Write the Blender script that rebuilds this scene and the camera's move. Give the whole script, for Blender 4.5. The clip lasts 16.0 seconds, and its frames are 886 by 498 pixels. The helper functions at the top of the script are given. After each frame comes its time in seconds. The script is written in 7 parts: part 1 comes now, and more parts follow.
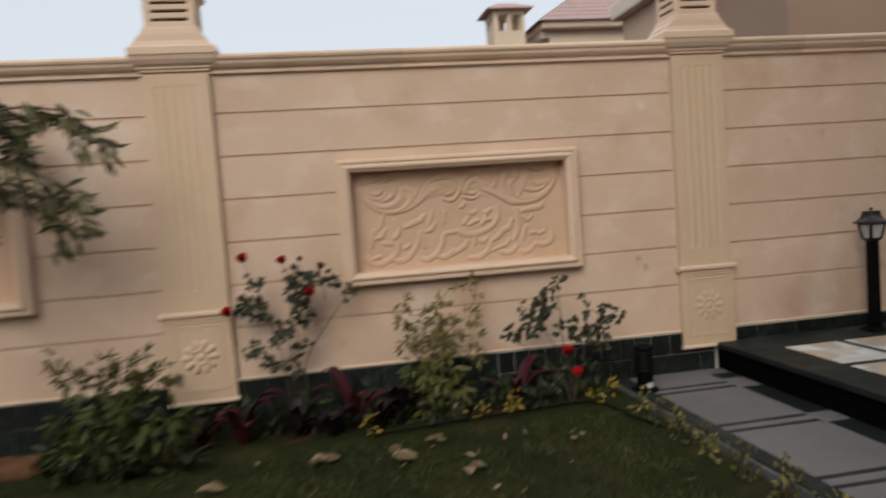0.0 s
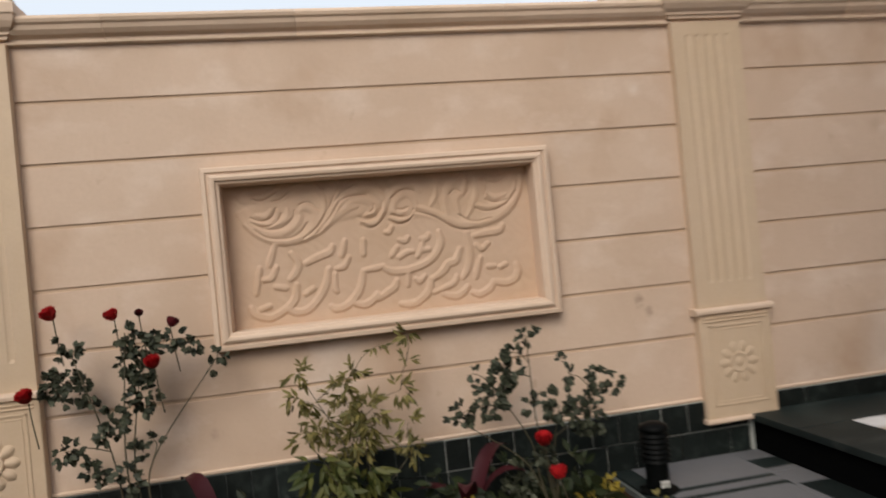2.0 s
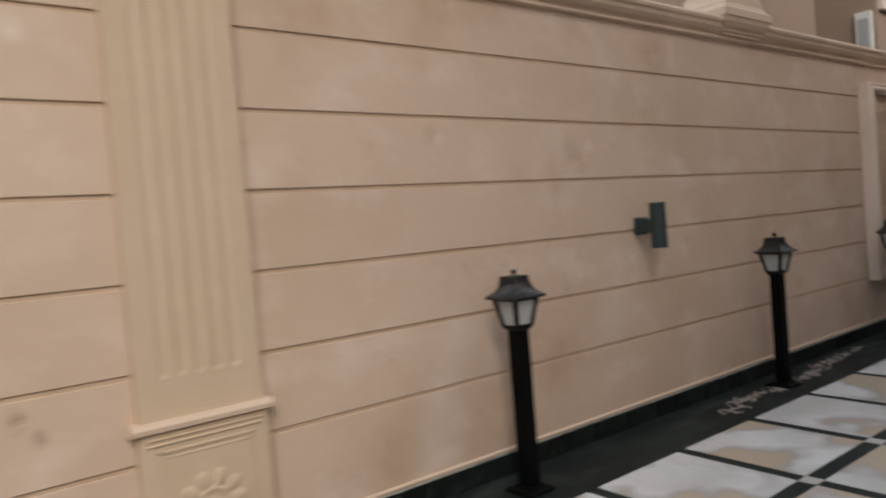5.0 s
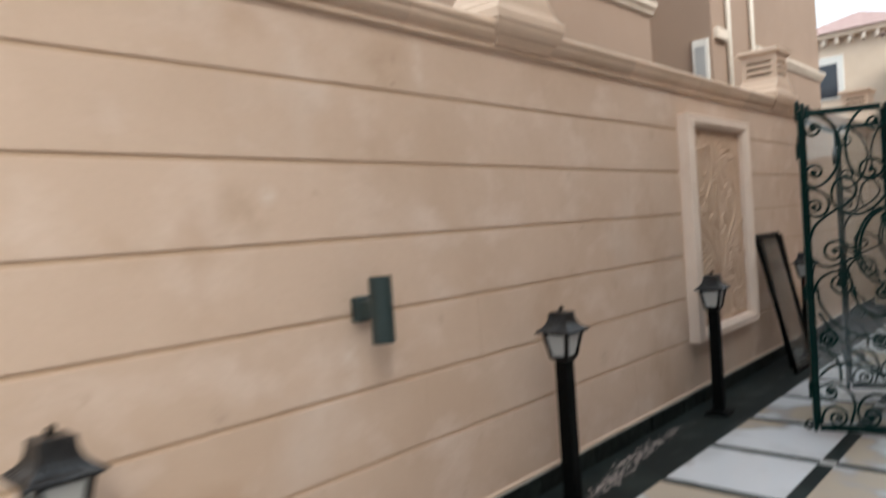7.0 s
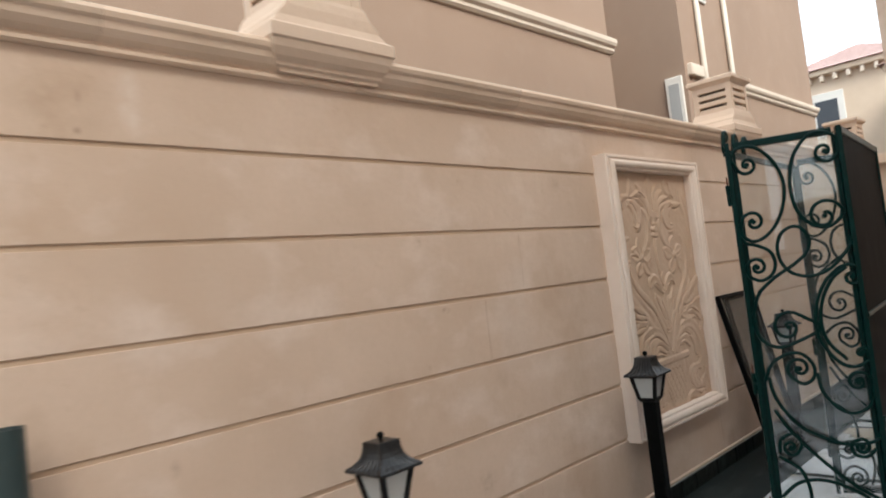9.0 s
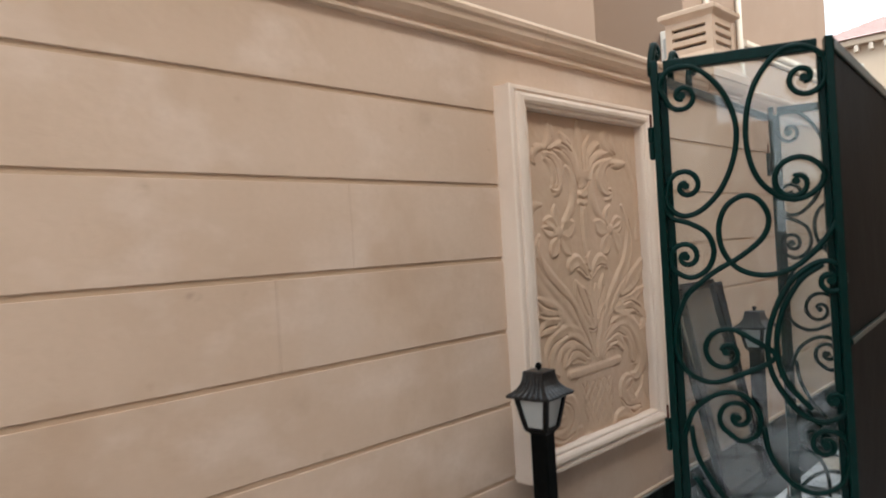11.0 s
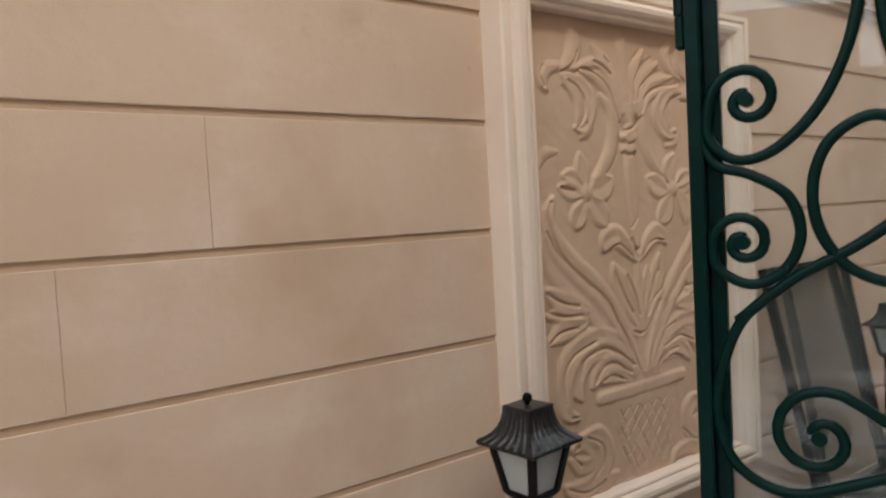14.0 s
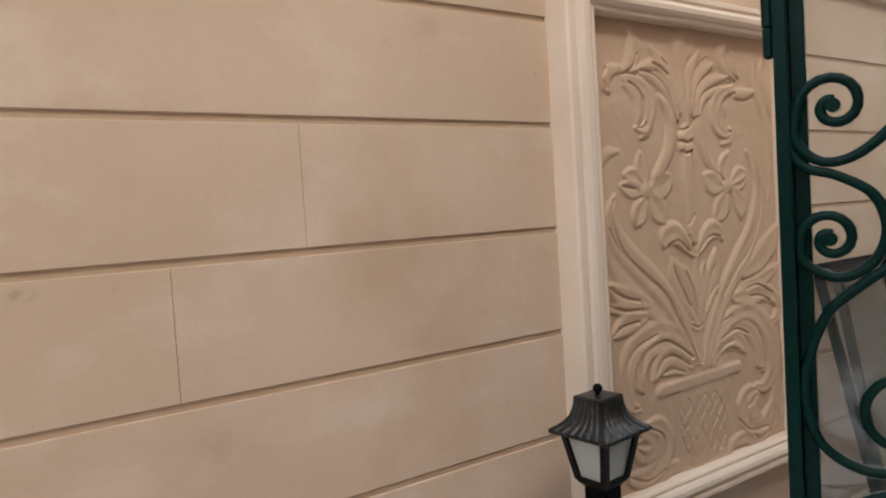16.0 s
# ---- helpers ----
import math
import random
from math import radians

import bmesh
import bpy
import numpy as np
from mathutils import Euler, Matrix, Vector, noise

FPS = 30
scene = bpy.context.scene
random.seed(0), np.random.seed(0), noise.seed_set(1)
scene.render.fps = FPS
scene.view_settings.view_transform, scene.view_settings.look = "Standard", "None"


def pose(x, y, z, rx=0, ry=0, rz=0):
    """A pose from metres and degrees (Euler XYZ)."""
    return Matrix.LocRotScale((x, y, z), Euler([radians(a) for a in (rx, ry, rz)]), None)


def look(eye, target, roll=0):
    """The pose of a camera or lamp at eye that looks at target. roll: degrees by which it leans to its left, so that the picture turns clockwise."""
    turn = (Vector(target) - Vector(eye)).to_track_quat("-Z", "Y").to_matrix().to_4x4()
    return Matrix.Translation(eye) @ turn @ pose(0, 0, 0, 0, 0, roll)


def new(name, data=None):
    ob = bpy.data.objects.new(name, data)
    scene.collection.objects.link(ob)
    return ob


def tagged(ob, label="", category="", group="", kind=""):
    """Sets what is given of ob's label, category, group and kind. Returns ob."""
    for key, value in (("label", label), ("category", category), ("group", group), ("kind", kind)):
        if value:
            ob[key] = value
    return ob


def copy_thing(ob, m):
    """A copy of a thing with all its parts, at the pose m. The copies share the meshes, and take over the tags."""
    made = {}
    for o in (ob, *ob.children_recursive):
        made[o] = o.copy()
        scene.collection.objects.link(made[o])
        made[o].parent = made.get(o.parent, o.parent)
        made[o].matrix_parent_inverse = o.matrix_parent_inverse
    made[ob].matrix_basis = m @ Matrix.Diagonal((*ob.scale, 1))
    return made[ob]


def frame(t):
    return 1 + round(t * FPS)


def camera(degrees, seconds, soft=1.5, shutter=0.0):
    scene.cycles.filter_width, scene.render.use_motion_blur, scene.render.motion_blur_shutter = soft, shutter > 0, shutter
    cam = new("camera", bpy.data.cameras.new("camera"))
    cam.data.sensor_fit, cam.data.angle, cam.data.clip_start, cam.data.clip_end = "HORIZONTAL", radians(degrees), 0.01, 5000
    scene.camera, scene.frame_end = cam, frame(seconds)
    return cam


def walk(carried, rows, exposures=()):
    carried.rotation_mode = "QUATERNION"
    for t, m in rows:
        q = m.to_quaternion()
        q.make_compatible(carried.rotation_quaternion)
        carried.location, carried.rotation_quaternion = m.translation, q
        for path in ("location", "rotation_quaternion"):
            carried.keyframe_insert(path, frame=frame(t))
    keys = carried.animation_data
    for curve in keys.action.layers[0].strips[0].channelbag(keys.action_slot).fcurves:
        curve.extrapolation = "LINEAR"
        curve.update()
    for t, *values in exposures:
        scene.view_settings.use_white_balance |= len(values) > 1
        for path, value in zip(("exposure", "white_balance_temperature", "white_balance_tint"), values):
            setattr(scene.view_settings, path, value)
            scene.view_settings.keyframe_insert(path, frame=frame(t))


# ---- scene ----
cam = camera(64.5, 16.0, soft=1.9, shutter=0.9)
PATH = [
    (0, (-3.125, -5.793, 1.363), (-2.783, -3.826, 1.242), -4.1),
    (0.5, (-2.901, -5.323, 1.269), (-2.417, -3.383, 1.215), -5.1),
    (1, (-2.719, -4.896, 1.254), (-2.179, -2.973, 1.153), -4.1),
    (1.5, (-2.643, -4.469, 1.278), (-2.134, -2.537, 1.199), -5.5),
    (2, (-2.438, -4.135, 1.2), (-2.044, -2.174, 1.208), -5.5),
    (2.5, (-2.29, -3.869, 1.314), (-2.014, -1.889, 1.28), -6.3),
    (3, (-2.03, -3.659, 1.316), (-1.42, -1.755, 1.265), -5.7),
    (3.5, (-1.79, -3.397, 1.337), (-1.081, -1.528, 1.267), -6.8),
    (4, (-1.439, -3.13, 1.271), (-0.514, -1.356, 1.284), -5.0),
    (6.5, (0.645, -2.509, 1.501), (2.051, -1.102, 1.291), -4.7),
    (7, (1.079, -2.401, 1.548), (2.55, -1.048, 1.491), -4.0),
    (7.5, (1.469, -2.396, 1.563), (2.971, -1.077, 1.597), -4.8),
    (8, (1.851, -2.466, 1.585), (3.254, -1.041, 1.62), -3.6),
    (8.5, (2.226, -2.413, 1.595), (3.699, -1.065, 1.699), -5.3),
    (9, (2.575, -2.382, 1.613), (4.019, -1.002, 1.716), -6.6),
    (9.5, (2.96, -2.335, 1.593), (4.343, -0.893, 1.676), -4.5),
    (10, (3.323, -2.312, 1.593), (4.738, -0.899, 1.613), -4.6),
    (12.5, (4.829, -1.65, 1.604), (6.241, -0.234, 1.587), -1.8),
    (13, (4.974, -1.593, 1.605), (6.34, -0.133, 1.556), -2.2),
    (13.5, (5.069, -1.632, 1.597), (6.336, -0.086, 1.502), -2.7),
    (14, (5.122, -1.7, 1.593), (6.302, -0.089, 1.495), -3.1),
    (14.5, (5.136, -1.716, 1.586), (6.243, -0.056, 1.451), -4.9),
    (15, (5.062, -1.706, 1.6), (6.183, -0.054, 1.486), -4.6),
    (15.5, (4.983, -1.701, 1.605), (6.084, -0.035, 1.493), -3.1),
    (16, (4.951, -1.7, 1.608), (6.071, -0.046, 1.506), -3.6),
]
walk(cam, [(t, look(eye, target, roll)) for t, eye, target, roll in PATH], [(0, -0.52, 6750, 10), (1.0, -0.42, 6700, 10), (2.5, -0.27, 6600, 10), (3.5, -0.43, 6600, 10), (4.0, -0.47, 6600, 10), (6.5, 0.33, 6300, 6), (7.0, 0.48, 6350, 6), (8.0, 0.56, 6450, 6), (10.0, 0.80, 6500, 6), (12.5, 0.78, 6600, 6), (14.0, 0.74, 6800, 7), (16.0, 0.80, 6800, 7)])

# ---- world, sun, exposure ----
world = bpy.data.worlds.new("sky")
scene.world = world
world.use_nodes = True
wn, wl = world.node_tree.nodes, world.node_tree.links
wn.clear()
sky = wn.new("ShaderNodeTexSky")
sky.sky_type = "NISHITA"
sky.sun_disc = False
sky.sun_elevation, sky.sun_rotation = radians(39), radians(204)
sky.air_density, sky.dust_density, sky.ozone_density = 1.0, 3.0, 1.0
cloud = wn.new("ShaderNodeMix")
cloud.data_type = "RGBA"
cloud.inputs[0].default_value = 0.72
cloud.inputs[7].default_value = (8.4, 9.1, 9.9, 1)
wbg = wn.new("ShaderNodeBackground")
wbg.inputs[1].default_value = 0.15
wout = wn.new("ShaderNodeOutputWorld")
wl.new(sky.outputs[0], cloud.inputs[6])
wl.new(cloud.outputs[2], wbg.inputs[0])
wl.new(wbg.outputs[0], wout.inputs[0])

sun = new("sun", bpy.data.lights.new("sun", "SUN"))
sun.data.energy, sun.data.angle, sun.data.color = 2.4, radians(34), (1.0, 0.93, 0.84)
sun.matrix_world = look((0, 0, 20), (5, 11, 10.2))


# ---- materials ----
def ramp_mix(nt, a, b, fac):
    m = nt.nodes.new("ShaderNodeMix")
    m.data_type = "RGBA"
    for sock, v in ((m.inputs[6], a), (m.inputs[7], b)):
        if isinstance(v, tuple):
            sock.default_value = (*v, 1)
        else:
            nt.links.new(v, sock)
    if isinstance(fac, float):
        m.inputs[0].default_value = fac
    else:
        nt.links.new(fac, m.inputs[0])
    return m.outputs[2]


def noise_fac(nt, scale, lo, hi, detail=4.0, stretch=(1, 1, 1), rough=0.55, coord=None):
    """A noise in world metres, stretched between two thresholds to 0..1."""
    if coord is None:
        coord = nt.nodes.new("ShaderNodeNewGeometry").outputs["Position"]
    mp = nt.nodes.new("ShaderNodeMapping")
    mp.inputs["Scale"].default_value = stretch
    nt.links.new(coord, mp.inputs[0])
    n = nt.nodes.new("ShaderNodeTexNoise")
    n.inputs["Scale"].default_value, n.inputs["Detail"].default_value, n.inputs["Roughness"].default_value = scale, detail, rough
    nt.links.new(mp.outputs[0], n.inputs["Vector"])
    r = nt.nodes.new("ShaderNodeMapRange")
    r.inputs[1].default_value, r.inputs[2].default_value = lo, hi
    nt.links.new(n.outputs[0], r.inputs[0])
    return r.outputs[0]


def surface(name, base, rough=0.6, metal=0.0, layers=(), bump=(), vary=0.0, spec=0.5):
    """layers: (colour, scale, lo, hi, strength, stretch); bump: (scale, height in metres); vary: brightness spread from piece to piece."""
    mat = bpy.data.materials.new(name)
    mat.use_nodes = True
    nt = mat.node_tree
    b = nt.nodes["Principled BSDF"]
    b.inputs["Roughness"].default_value, b.inputs["Metallic"].default_value = rough, metal
    b.inputs["Specular IOR Level"].default_value = spec
    col = base
    for c, scale, lo, hi, strength, stretch in layers:
        f = noise_fac(nt, scale, lo, hi, stretch=stretch)
        k = nt.nodes.new("ShaderNodeMath")
        k.operation = "MULTIPLY"
        k.inputs[1].default_value = strength
        nt.links.new(f, k.inputs[0])
        col = ramp_mix(nt, col, c, k.outputs[0])
    if vary:
        oi = nt.nodes.new("ShaderNodeObjectInfo")
        r = nt.nodes.new("ShaderNodeMapRange")
        r.inputs[3].default_value, r.inputs[4].default_value = 1 - vary, 1 + vary
        nt.links.new(oi.outputs["Random"], r.inputs[0])
        h = nt.nodes.new("ShaderNodeHueSaturation")
        nt.links.new(r.outputs[0], h.inputs["Value"])
        if isinstance(col, tuple):
            h.inputs["Color"].default_value = (*col, 1)
        else:
            nt.links.new(col, h.inputs["Color"])
        col = h.outputs[0]
    if isinstance(col, tuple):
        b.inputs["Base Color"].default_value = (*col, 1)
    else:
        nt.links.new(col, b.inputs["Base Color"])
    prev = None
    for scale, height in bump:
        n = nt.nodes.new("ShaderNodeTexNoise")
        n.inputs["Scale"].default_value, n.inputs["Detail"].default_value = scale, 5
        nt.links.new(nt.nodes.new("ShaderNodeNewGeometry").outputs["Position"], n.inputs["Vector"])
        u = nt.nodes.new("ShaderNodeBump")
        u.inputs["Distance"].default_value, u.inputs["Strength"].default_value = height, 1.0
        nt.links.new(n.outputs[0], u.inputs["Height"])
        if prev:
            nt.links.new(prev, u.inputs["Normal"])
        prev = u.outputs[0]
    if prev:
        nt.links.new(prev, b.inputs["Normal"])
    return mat


FLAT = (1, 1, 1)
M = {}
M["stone"] = surface("cream_stone", (0.60, 0.452, 0.345), 0.62, 0, (
    ((0.50, 0.36, 0.262), 0.9, 0.44, 0.66, 0.7, FLAT),
    ((0.70, 0.565, 0.47), 2.3, 0.52, 0.70, 0.65, (1, 1, 1.5)),
    ((0.45, 0.30, 0.20), 1.4, 0.58, 0.70, 0.6, (1, 1, 0.8)),
    ((0.68, 0.585, 0.51), 1.15, 0.585, 0.72, 0.35, (1, 1, 0.7)),
    ((0.40, 0.27, 0.18), 5.0, 0.66, 0.74, 0.5, FLAT),
    ((0.50, 0.37, 0.27), 42.0, 0.42, 0.75, 0.20, FLAT)), ((16, 0.0025), (190, 0.0006)), 0.014, 0.3)


def wall_marks(mat, marks, tint=(0.25, 0.17, 0.12), scale=26.0):
    """Stains and scuffs at known places (x, z, half width, half height) on a wall that faces y."""
    nt = mat.node_tree
    b = nt.nodes["Principled BSDF"]
    col = b.inputs["Base Color"].links[0].from_socket
    pos = nt.nodes.new("ShaderNodeNewGeometry").outputs["Position"]
    grain = noise_fac(nt, scale, 0.35, 0.65)
    for x, z, a, c, k in marks:
        mp = nt.nodes.new("ShaderNodeMapping")
        mp.inputs["Location"].default_value = (-x / a, 0, -z / c)
        mp.inputs["Scale"].default_value = (1 / a, 0, 1 / c)
        nt.links.new(pos, mp.inputs[0])
        ln = nt.nodes.new("ShaderNodeVectorMath")
        ln.operation = "LENGTH"
        nt.links.new(mp.outputs[0], ln.inputs[0])
        mr = nt.nodes.new("ShaderNodeMapRange")
        mr.inputs[1].default_value, mr.inputs[2].default_value, mr.inputs[3].default_value, mr.inputs[4].default_value = 0.2, 1.0, k, 0.0
        nt.links.new(ln.outputs["Value"], mr.inputs[0])
        m = nt.nodes.new("ShaderNodeMath")
        m.operation = "MULTIPLY"
        nt.links.new(mr.outputs[0], m.inputs[0])
        nt.links.new(grain, m.inputs[1])
        col = ramp_mix(nt, col, tint, m.outputs[0])
    nt.links.new(col, b.inputs["Base Color"])


wall_marks(M["stone"], ((-0.376, 0.77, 0.04, 0.06, 1.0), (-0.315, 0.70, 0.035, 0.05, 1.0), (-3.0, 0.30, 0.05, 0.05, 0.35), (2.4, 0.9, 0.06, 0.09, 0.3), (5.2, 0.62, 0.09, 0.08, 0.3), (5.038, 1.49, 0.035, 0.02, 0.7), (6.504, 2.036, 0.008, 0.012, 0.8), (3.418, 2.25, 0.014, 0.02, 0.8), (4.90, 1.827, 0.03, 0.035, 0.4), (3.64, 1.10, 0.025, 0.04, 0.35), (3.43, 2.36, 0.008, 0.05, 0.5)))
wall_marks(M["stone"], ((2.575, 1.67, 0.16, 0.15, 0.75), (5.394, 1.09, 0.07, 0.07, 0.6), (6.10, 2.15, 0.10, 0.07, 0.5), (3.36, 2.33, 0.22, 0.16, 0.6), (1.49, 1.79, 0.06, 0.07, 0.5), (3.22, 1.29, 0.06, 0.12, 0.5)), (0.40, 0.275, 0.185), 7.0)
wall_marks(M["stone"], ((3.04, 0.97, 0.07, 0.17, 0.8), (2.68, 1.73, 0.05, 0.06, 0.7), (-0.27, 2.12, 0.05, 0.06, 0.6), (1.55, 1.75, 0.04, 0.05, 0.6), (3.60, 2.36, 0.05, 0.14, 0.6)), (0.74, 0.64, 0.56), 12.0)
M["stone_yellow"] = surface("yellow_limestone", (0.575, 0.438, 0.315), 0.66, 0, (
    ((0.52, 0.385, 0.25), 3.0, 0.42, 0.7, 0.5, (1, 1, 0.35)),
    ((0.64, 0.50, 0.34), 9.0, 0.5, 0.75, 0.35, FLAT),
    ((0.47, 0.34, 0.21), 60.0, 0.45, 0.75, 0.2, FLAT)), ((20, 0.002), (200, 0.0006)), 0.02, 0.3)
M["stone_pale"] = surface("pale_moulding_stone", (0.79, 0.65, 0.54), 0.6, 0, (
    ((0.66, 0.51, 0.40), 4.0, 0.45, 0.75, 0.4, FLAT),
    ((0.78, 0.64, 0.53), 25.0, 0.5, 0.8, 0.3, FLAT)), ((30, 0.0015), (220, 0.0005)), 0.03, 0.3)
M["moulding"] = surface("cream_moulding_stone", (0.63, 0.48, 0.365), 0.62, 0, (
    ((0.54, 0.40, 0.29), 3.0, 0.45, 0.75, 0.45, FLAT),
    ((0.68, 0.54, 0.42), 25.0, 0.5, 0.8, 0.3, FLAT)), ((30, 0.0015), (220, 0.0005)), 0.03, 0.3)
M["stone_cornice"] = surface("cornice_stone", (0.66, 0.505, 0.385), 0.62, 0, (
    ((0.53, 0.395, 0.275), 1.6, 0.45, 0.65, 0.45, (1, 0.2, 0.2)),
    ((0.64, 0.50, 0.38), 30.0, 0.5, 0.8, 0.3, FLAT)), ((25, 0.002), (200, 0.0006)), 0.10, 0.3)
M["relief"] = surface("carved_stone", (0.548, 0.388, 0.280), 0.7, 0, (
    ((0.49, 0.34, 0.225), 3.2, 0.42, 0.72, 0.6, FLAT),
    ((0.63, 0.475, 0.35), 11.0, 0.5, 0.8, 0.35, FLAT)), ((28, 0.0022), (160, 0.0008)), 0.0, 0.25)
M["groove"] = surface("joint_mortar", (0.52, 0.38, 0.27), 0.85, 0, (((0.44, 0.31, 0.21), 8.0, 0.4, 0.7, 0.5, FLAT),), ((60, 0.001),))
M["slate"] = surface("dark_green_slate", (0.008, 0.0115, 0.0105), 0.55, 0, (
    ((0.030, 0.040, 0.035), 14.0, 0.5, 0.72, 0.75, FLAT),
    ((0.006, 0.008, 0.0075), 3.0, 0.4, 0.7, 0.6, FLAT),
    ((0.24, 0.26, 0.24), 11.0, 0.70, 0.78, 0.55, (1, 1, 0.35))), ((14, 0.006), (70, 0.002)), 0.3, 0.2)
M["grout"] = surface("pale_grout", (0.42, 0.43, 0.40), 0.9, 0, (((0.10, 0.11, 0.105), 5.0, 0.46, 0.62, 0.6, FLAT),), ((50, 0.002),))
M["groutdark"] = surface("dark_grout", (0.075, 0.085, 0.080), 0.9, 0, (((0.16, 0.18, 0.17), 6.0, 0.5, 0.7, 0.6, FLAT),), ((50, 0.002),))
M["granite"] = surface("dark_granite", (0.011, 0.0165, 0.016), 0.55, 0, (
    ((0.034, 0.045, 0.041), 2.2, 0.48, 0.70, 0.65, FLAT),
    ((0.070, 0.077, 0.071), 5.0, 0.57, 0.72, 0.5, (0.35, 1, 1)),
    ((0.02, 0.022, 0.02), 90.0, 0.45, 0.7, 0.6, FLAT)), ((120, 0.0005),), 0.2, 0.12)
# step face near black: the shade under the slab is in its colour
M["riser"] = surface("shaded_granite_riser", (0.003, 0.0032, 0.0032), 0.7, 0, (((0.008, 0.008, 0.008), 40.0, 0.5, 0.8, 0.5, FLAT),), (), 0, 0.0)
M["paver"] = surface("grey_paver", (0.128, 0.127, 0.132), 0.7, 0, (
    ((0.088, 0.088, 0.092), 2.4, 0.42, 0.7, 0.6, FLAT),
    ((0.17, 0.165, 0.16), 50.0, 0.45, 0.8, 0.3, FLAT)), ((40, 0.0015),), 0.05)
M["soil"] = surface("soil", (0.040, 0.022, 0.013), 0.95, 0, (((0.018, 0.011, 0.007), 5.0, 0.4, 0.7, 0.7, FLAT), ((0.05, 0.035, 0.022), 30.0, 0.55, 0.75, 0.4, FLAT)), ((18, 0.02), (90, 0.006)), 0, 0.08)
M["clay"] = surface("dug_clay", (0.14, 0.075, 0.040), 0.95, 0, (((0.07, 0.037, 0.02), 9.0, 0.4, 0.7, 0.7, FLAT),), ((25, 0.015),), 0, 0.08)
M["lawn"] = surface("lawn_soil", (0.017, 0.021, 0.007), 0.95, 0, (((0.045, 0.036, 0.017), 1.8, 0.5, 0.7, 0.7, FLAT), ((0.012, 0.018, 0.005), 9.0, 0.4, 0.7, 0.6, FLAT)), ((40, 0.012),), 0, 0.08)
M["black"] = surface("black_iron", (0.0025, 0.003, 0.003), 0.5, 0.0, (((0.009, 0.009, 0.009), 30.0, 0.5, 0.8, 0.5, FLAT),), ((140, 0.0004),), 0, 0.06)
# lantern roof: silvery highlights painted in as pale streaks and specks
M["lantern"] = surface("black_with_silver_glints", (0.006, 0.0065, 0.0075), 0.36, 0.0, (((0.042, 0.045, 0.047), 34.0, 0.50, 0.70, 0.55, (1, 1, 0.3)), ((0.23, 0.23, 0.23), 85.0, 0.64, 0.72, 0.45, FLAT)), ((90, 0.0008),), 0, 0.5)
M["iron"] = surface("worn_black_iron", (0.0035, 0.0038, 0.004), 0.45, 0.0, (((0.10, 0.10, 0.10), 70.0, 0.66, 0.74, 0.5, FLAT),), ((140, 0.0004),), 0, 0.2)
M["frost"] = surface("frosted_glass", (0.47, 0.48, 0.465), 0.3, 0, (((0.38, 0.39, 0.38), 6.0, 0.4, 0.7, 0.5, FLAT),))
M["sconce"] = surface("grey_green_paint", (0.020, 0.036, 0.036), 0.45, 0, (((0.05, 0.07, 0.066), 20.0, 0.5, 0.8, 0.4, FLAT),), ((150, 0.0003),))
M["green"] = surface("dark_green_paint", (0.0005, 0.0155, 0.0130), 0.30, 0, (((0.002, 0.034, 0.029), 25.0, 0.5, 0.8, 0.5, FLAT), ((0.05, 0.09, 0.08), 60.0, 0.70, 0.76, 0.6, FLAT)), ((120, 0.0004),), 0, 0.12)
M["rust"] = surface("rusty_steel", (0.11, 0.035, 0.022), 0.7, 0.0, (((0.05, 0.02, 0.014), 60.0, 0.4, 0.7, 0.6, FLAT),), ((150, 0.0005),), 0, 0.2)
M["blacksheet"] = surface("black_sheet", (0.007, 0.0066, 0.0062), 0.5, 0, (((0.010, 0.009, 0.008), 1.6, 0.4, 0.7, 0.6, FLAT),), ((3, 0.006),), 0, 0.015)
M["stucco"] = surface("tan_stucco", (0.315, 0.228, 0.175), 0.9, 0, (
    ((0.265, 0.19, 0.145), 0.35, 0.4, 0.7, 0.7, (1, 1, 0.35)),
    ((0.35, 0.262, 0.205), 2.2, 0.5, 0.75, 0.35, FLAT)), ((60, 0.002),), 0, 0.2)
M["stucco_light"] = surface("light_stucco", (0.55, 0.41, 0.31), 0.9, 0, (((0.47, 0.34, 0.25), 0.4, 0.4, 0.7, 0.6, (1, 1, 0.4)),), ((60, 0.002),), 0, 0.2)
M["trimstone"] = surface("white_trim", (0.66, 0.57, 0.48), 0.75, 0, (((0.56, 0.47, 0.38), 2.5, 0.45, 0.75, 0.5, FLAT),), ((40, 0.001),))
# far roof tile and far stucco paled: distance haze put into their colours
M["rooftile"] = surface("hazed_roof_tile", (0.43, 0.31, 0.29), 0.8, 0, (((0.35, 0.24, 0.225), 3.0, 0.4, 0.7, 0.6, FLAT),), ((12, 0.01),), 0.12)
M["farstucco"] = surface("hazed_far_stucco", (0.68, 0.55, 0.43), 0.9, 0, (((0.52, 0.40, 0.29), 0.5, 0.4, 0.7, 0.6, FLAT),))
M["white"] = surface("white_frame", (0.72, 0.70, 0.66), 0.5, 0, (((0.62, 0.60, 0.56), 5.0, 0.45, 0.75, 0.4, FLAT),))
M["darkpane"] = surface("dark_pane", (0.03, 0.035, 0.045), 0.12, 0, (((0.05, 0.055, 0.065), 1.2, 0.4, 0.7, 0.5, FLAT),))
M["greypane"] = surface("grey_pane", (0.42, 0.43, 0.43), 0.2, 0, (((0.34, 0.35, 0.36), 1.5, 0.4, 0.7, 0.5, FLAT),))
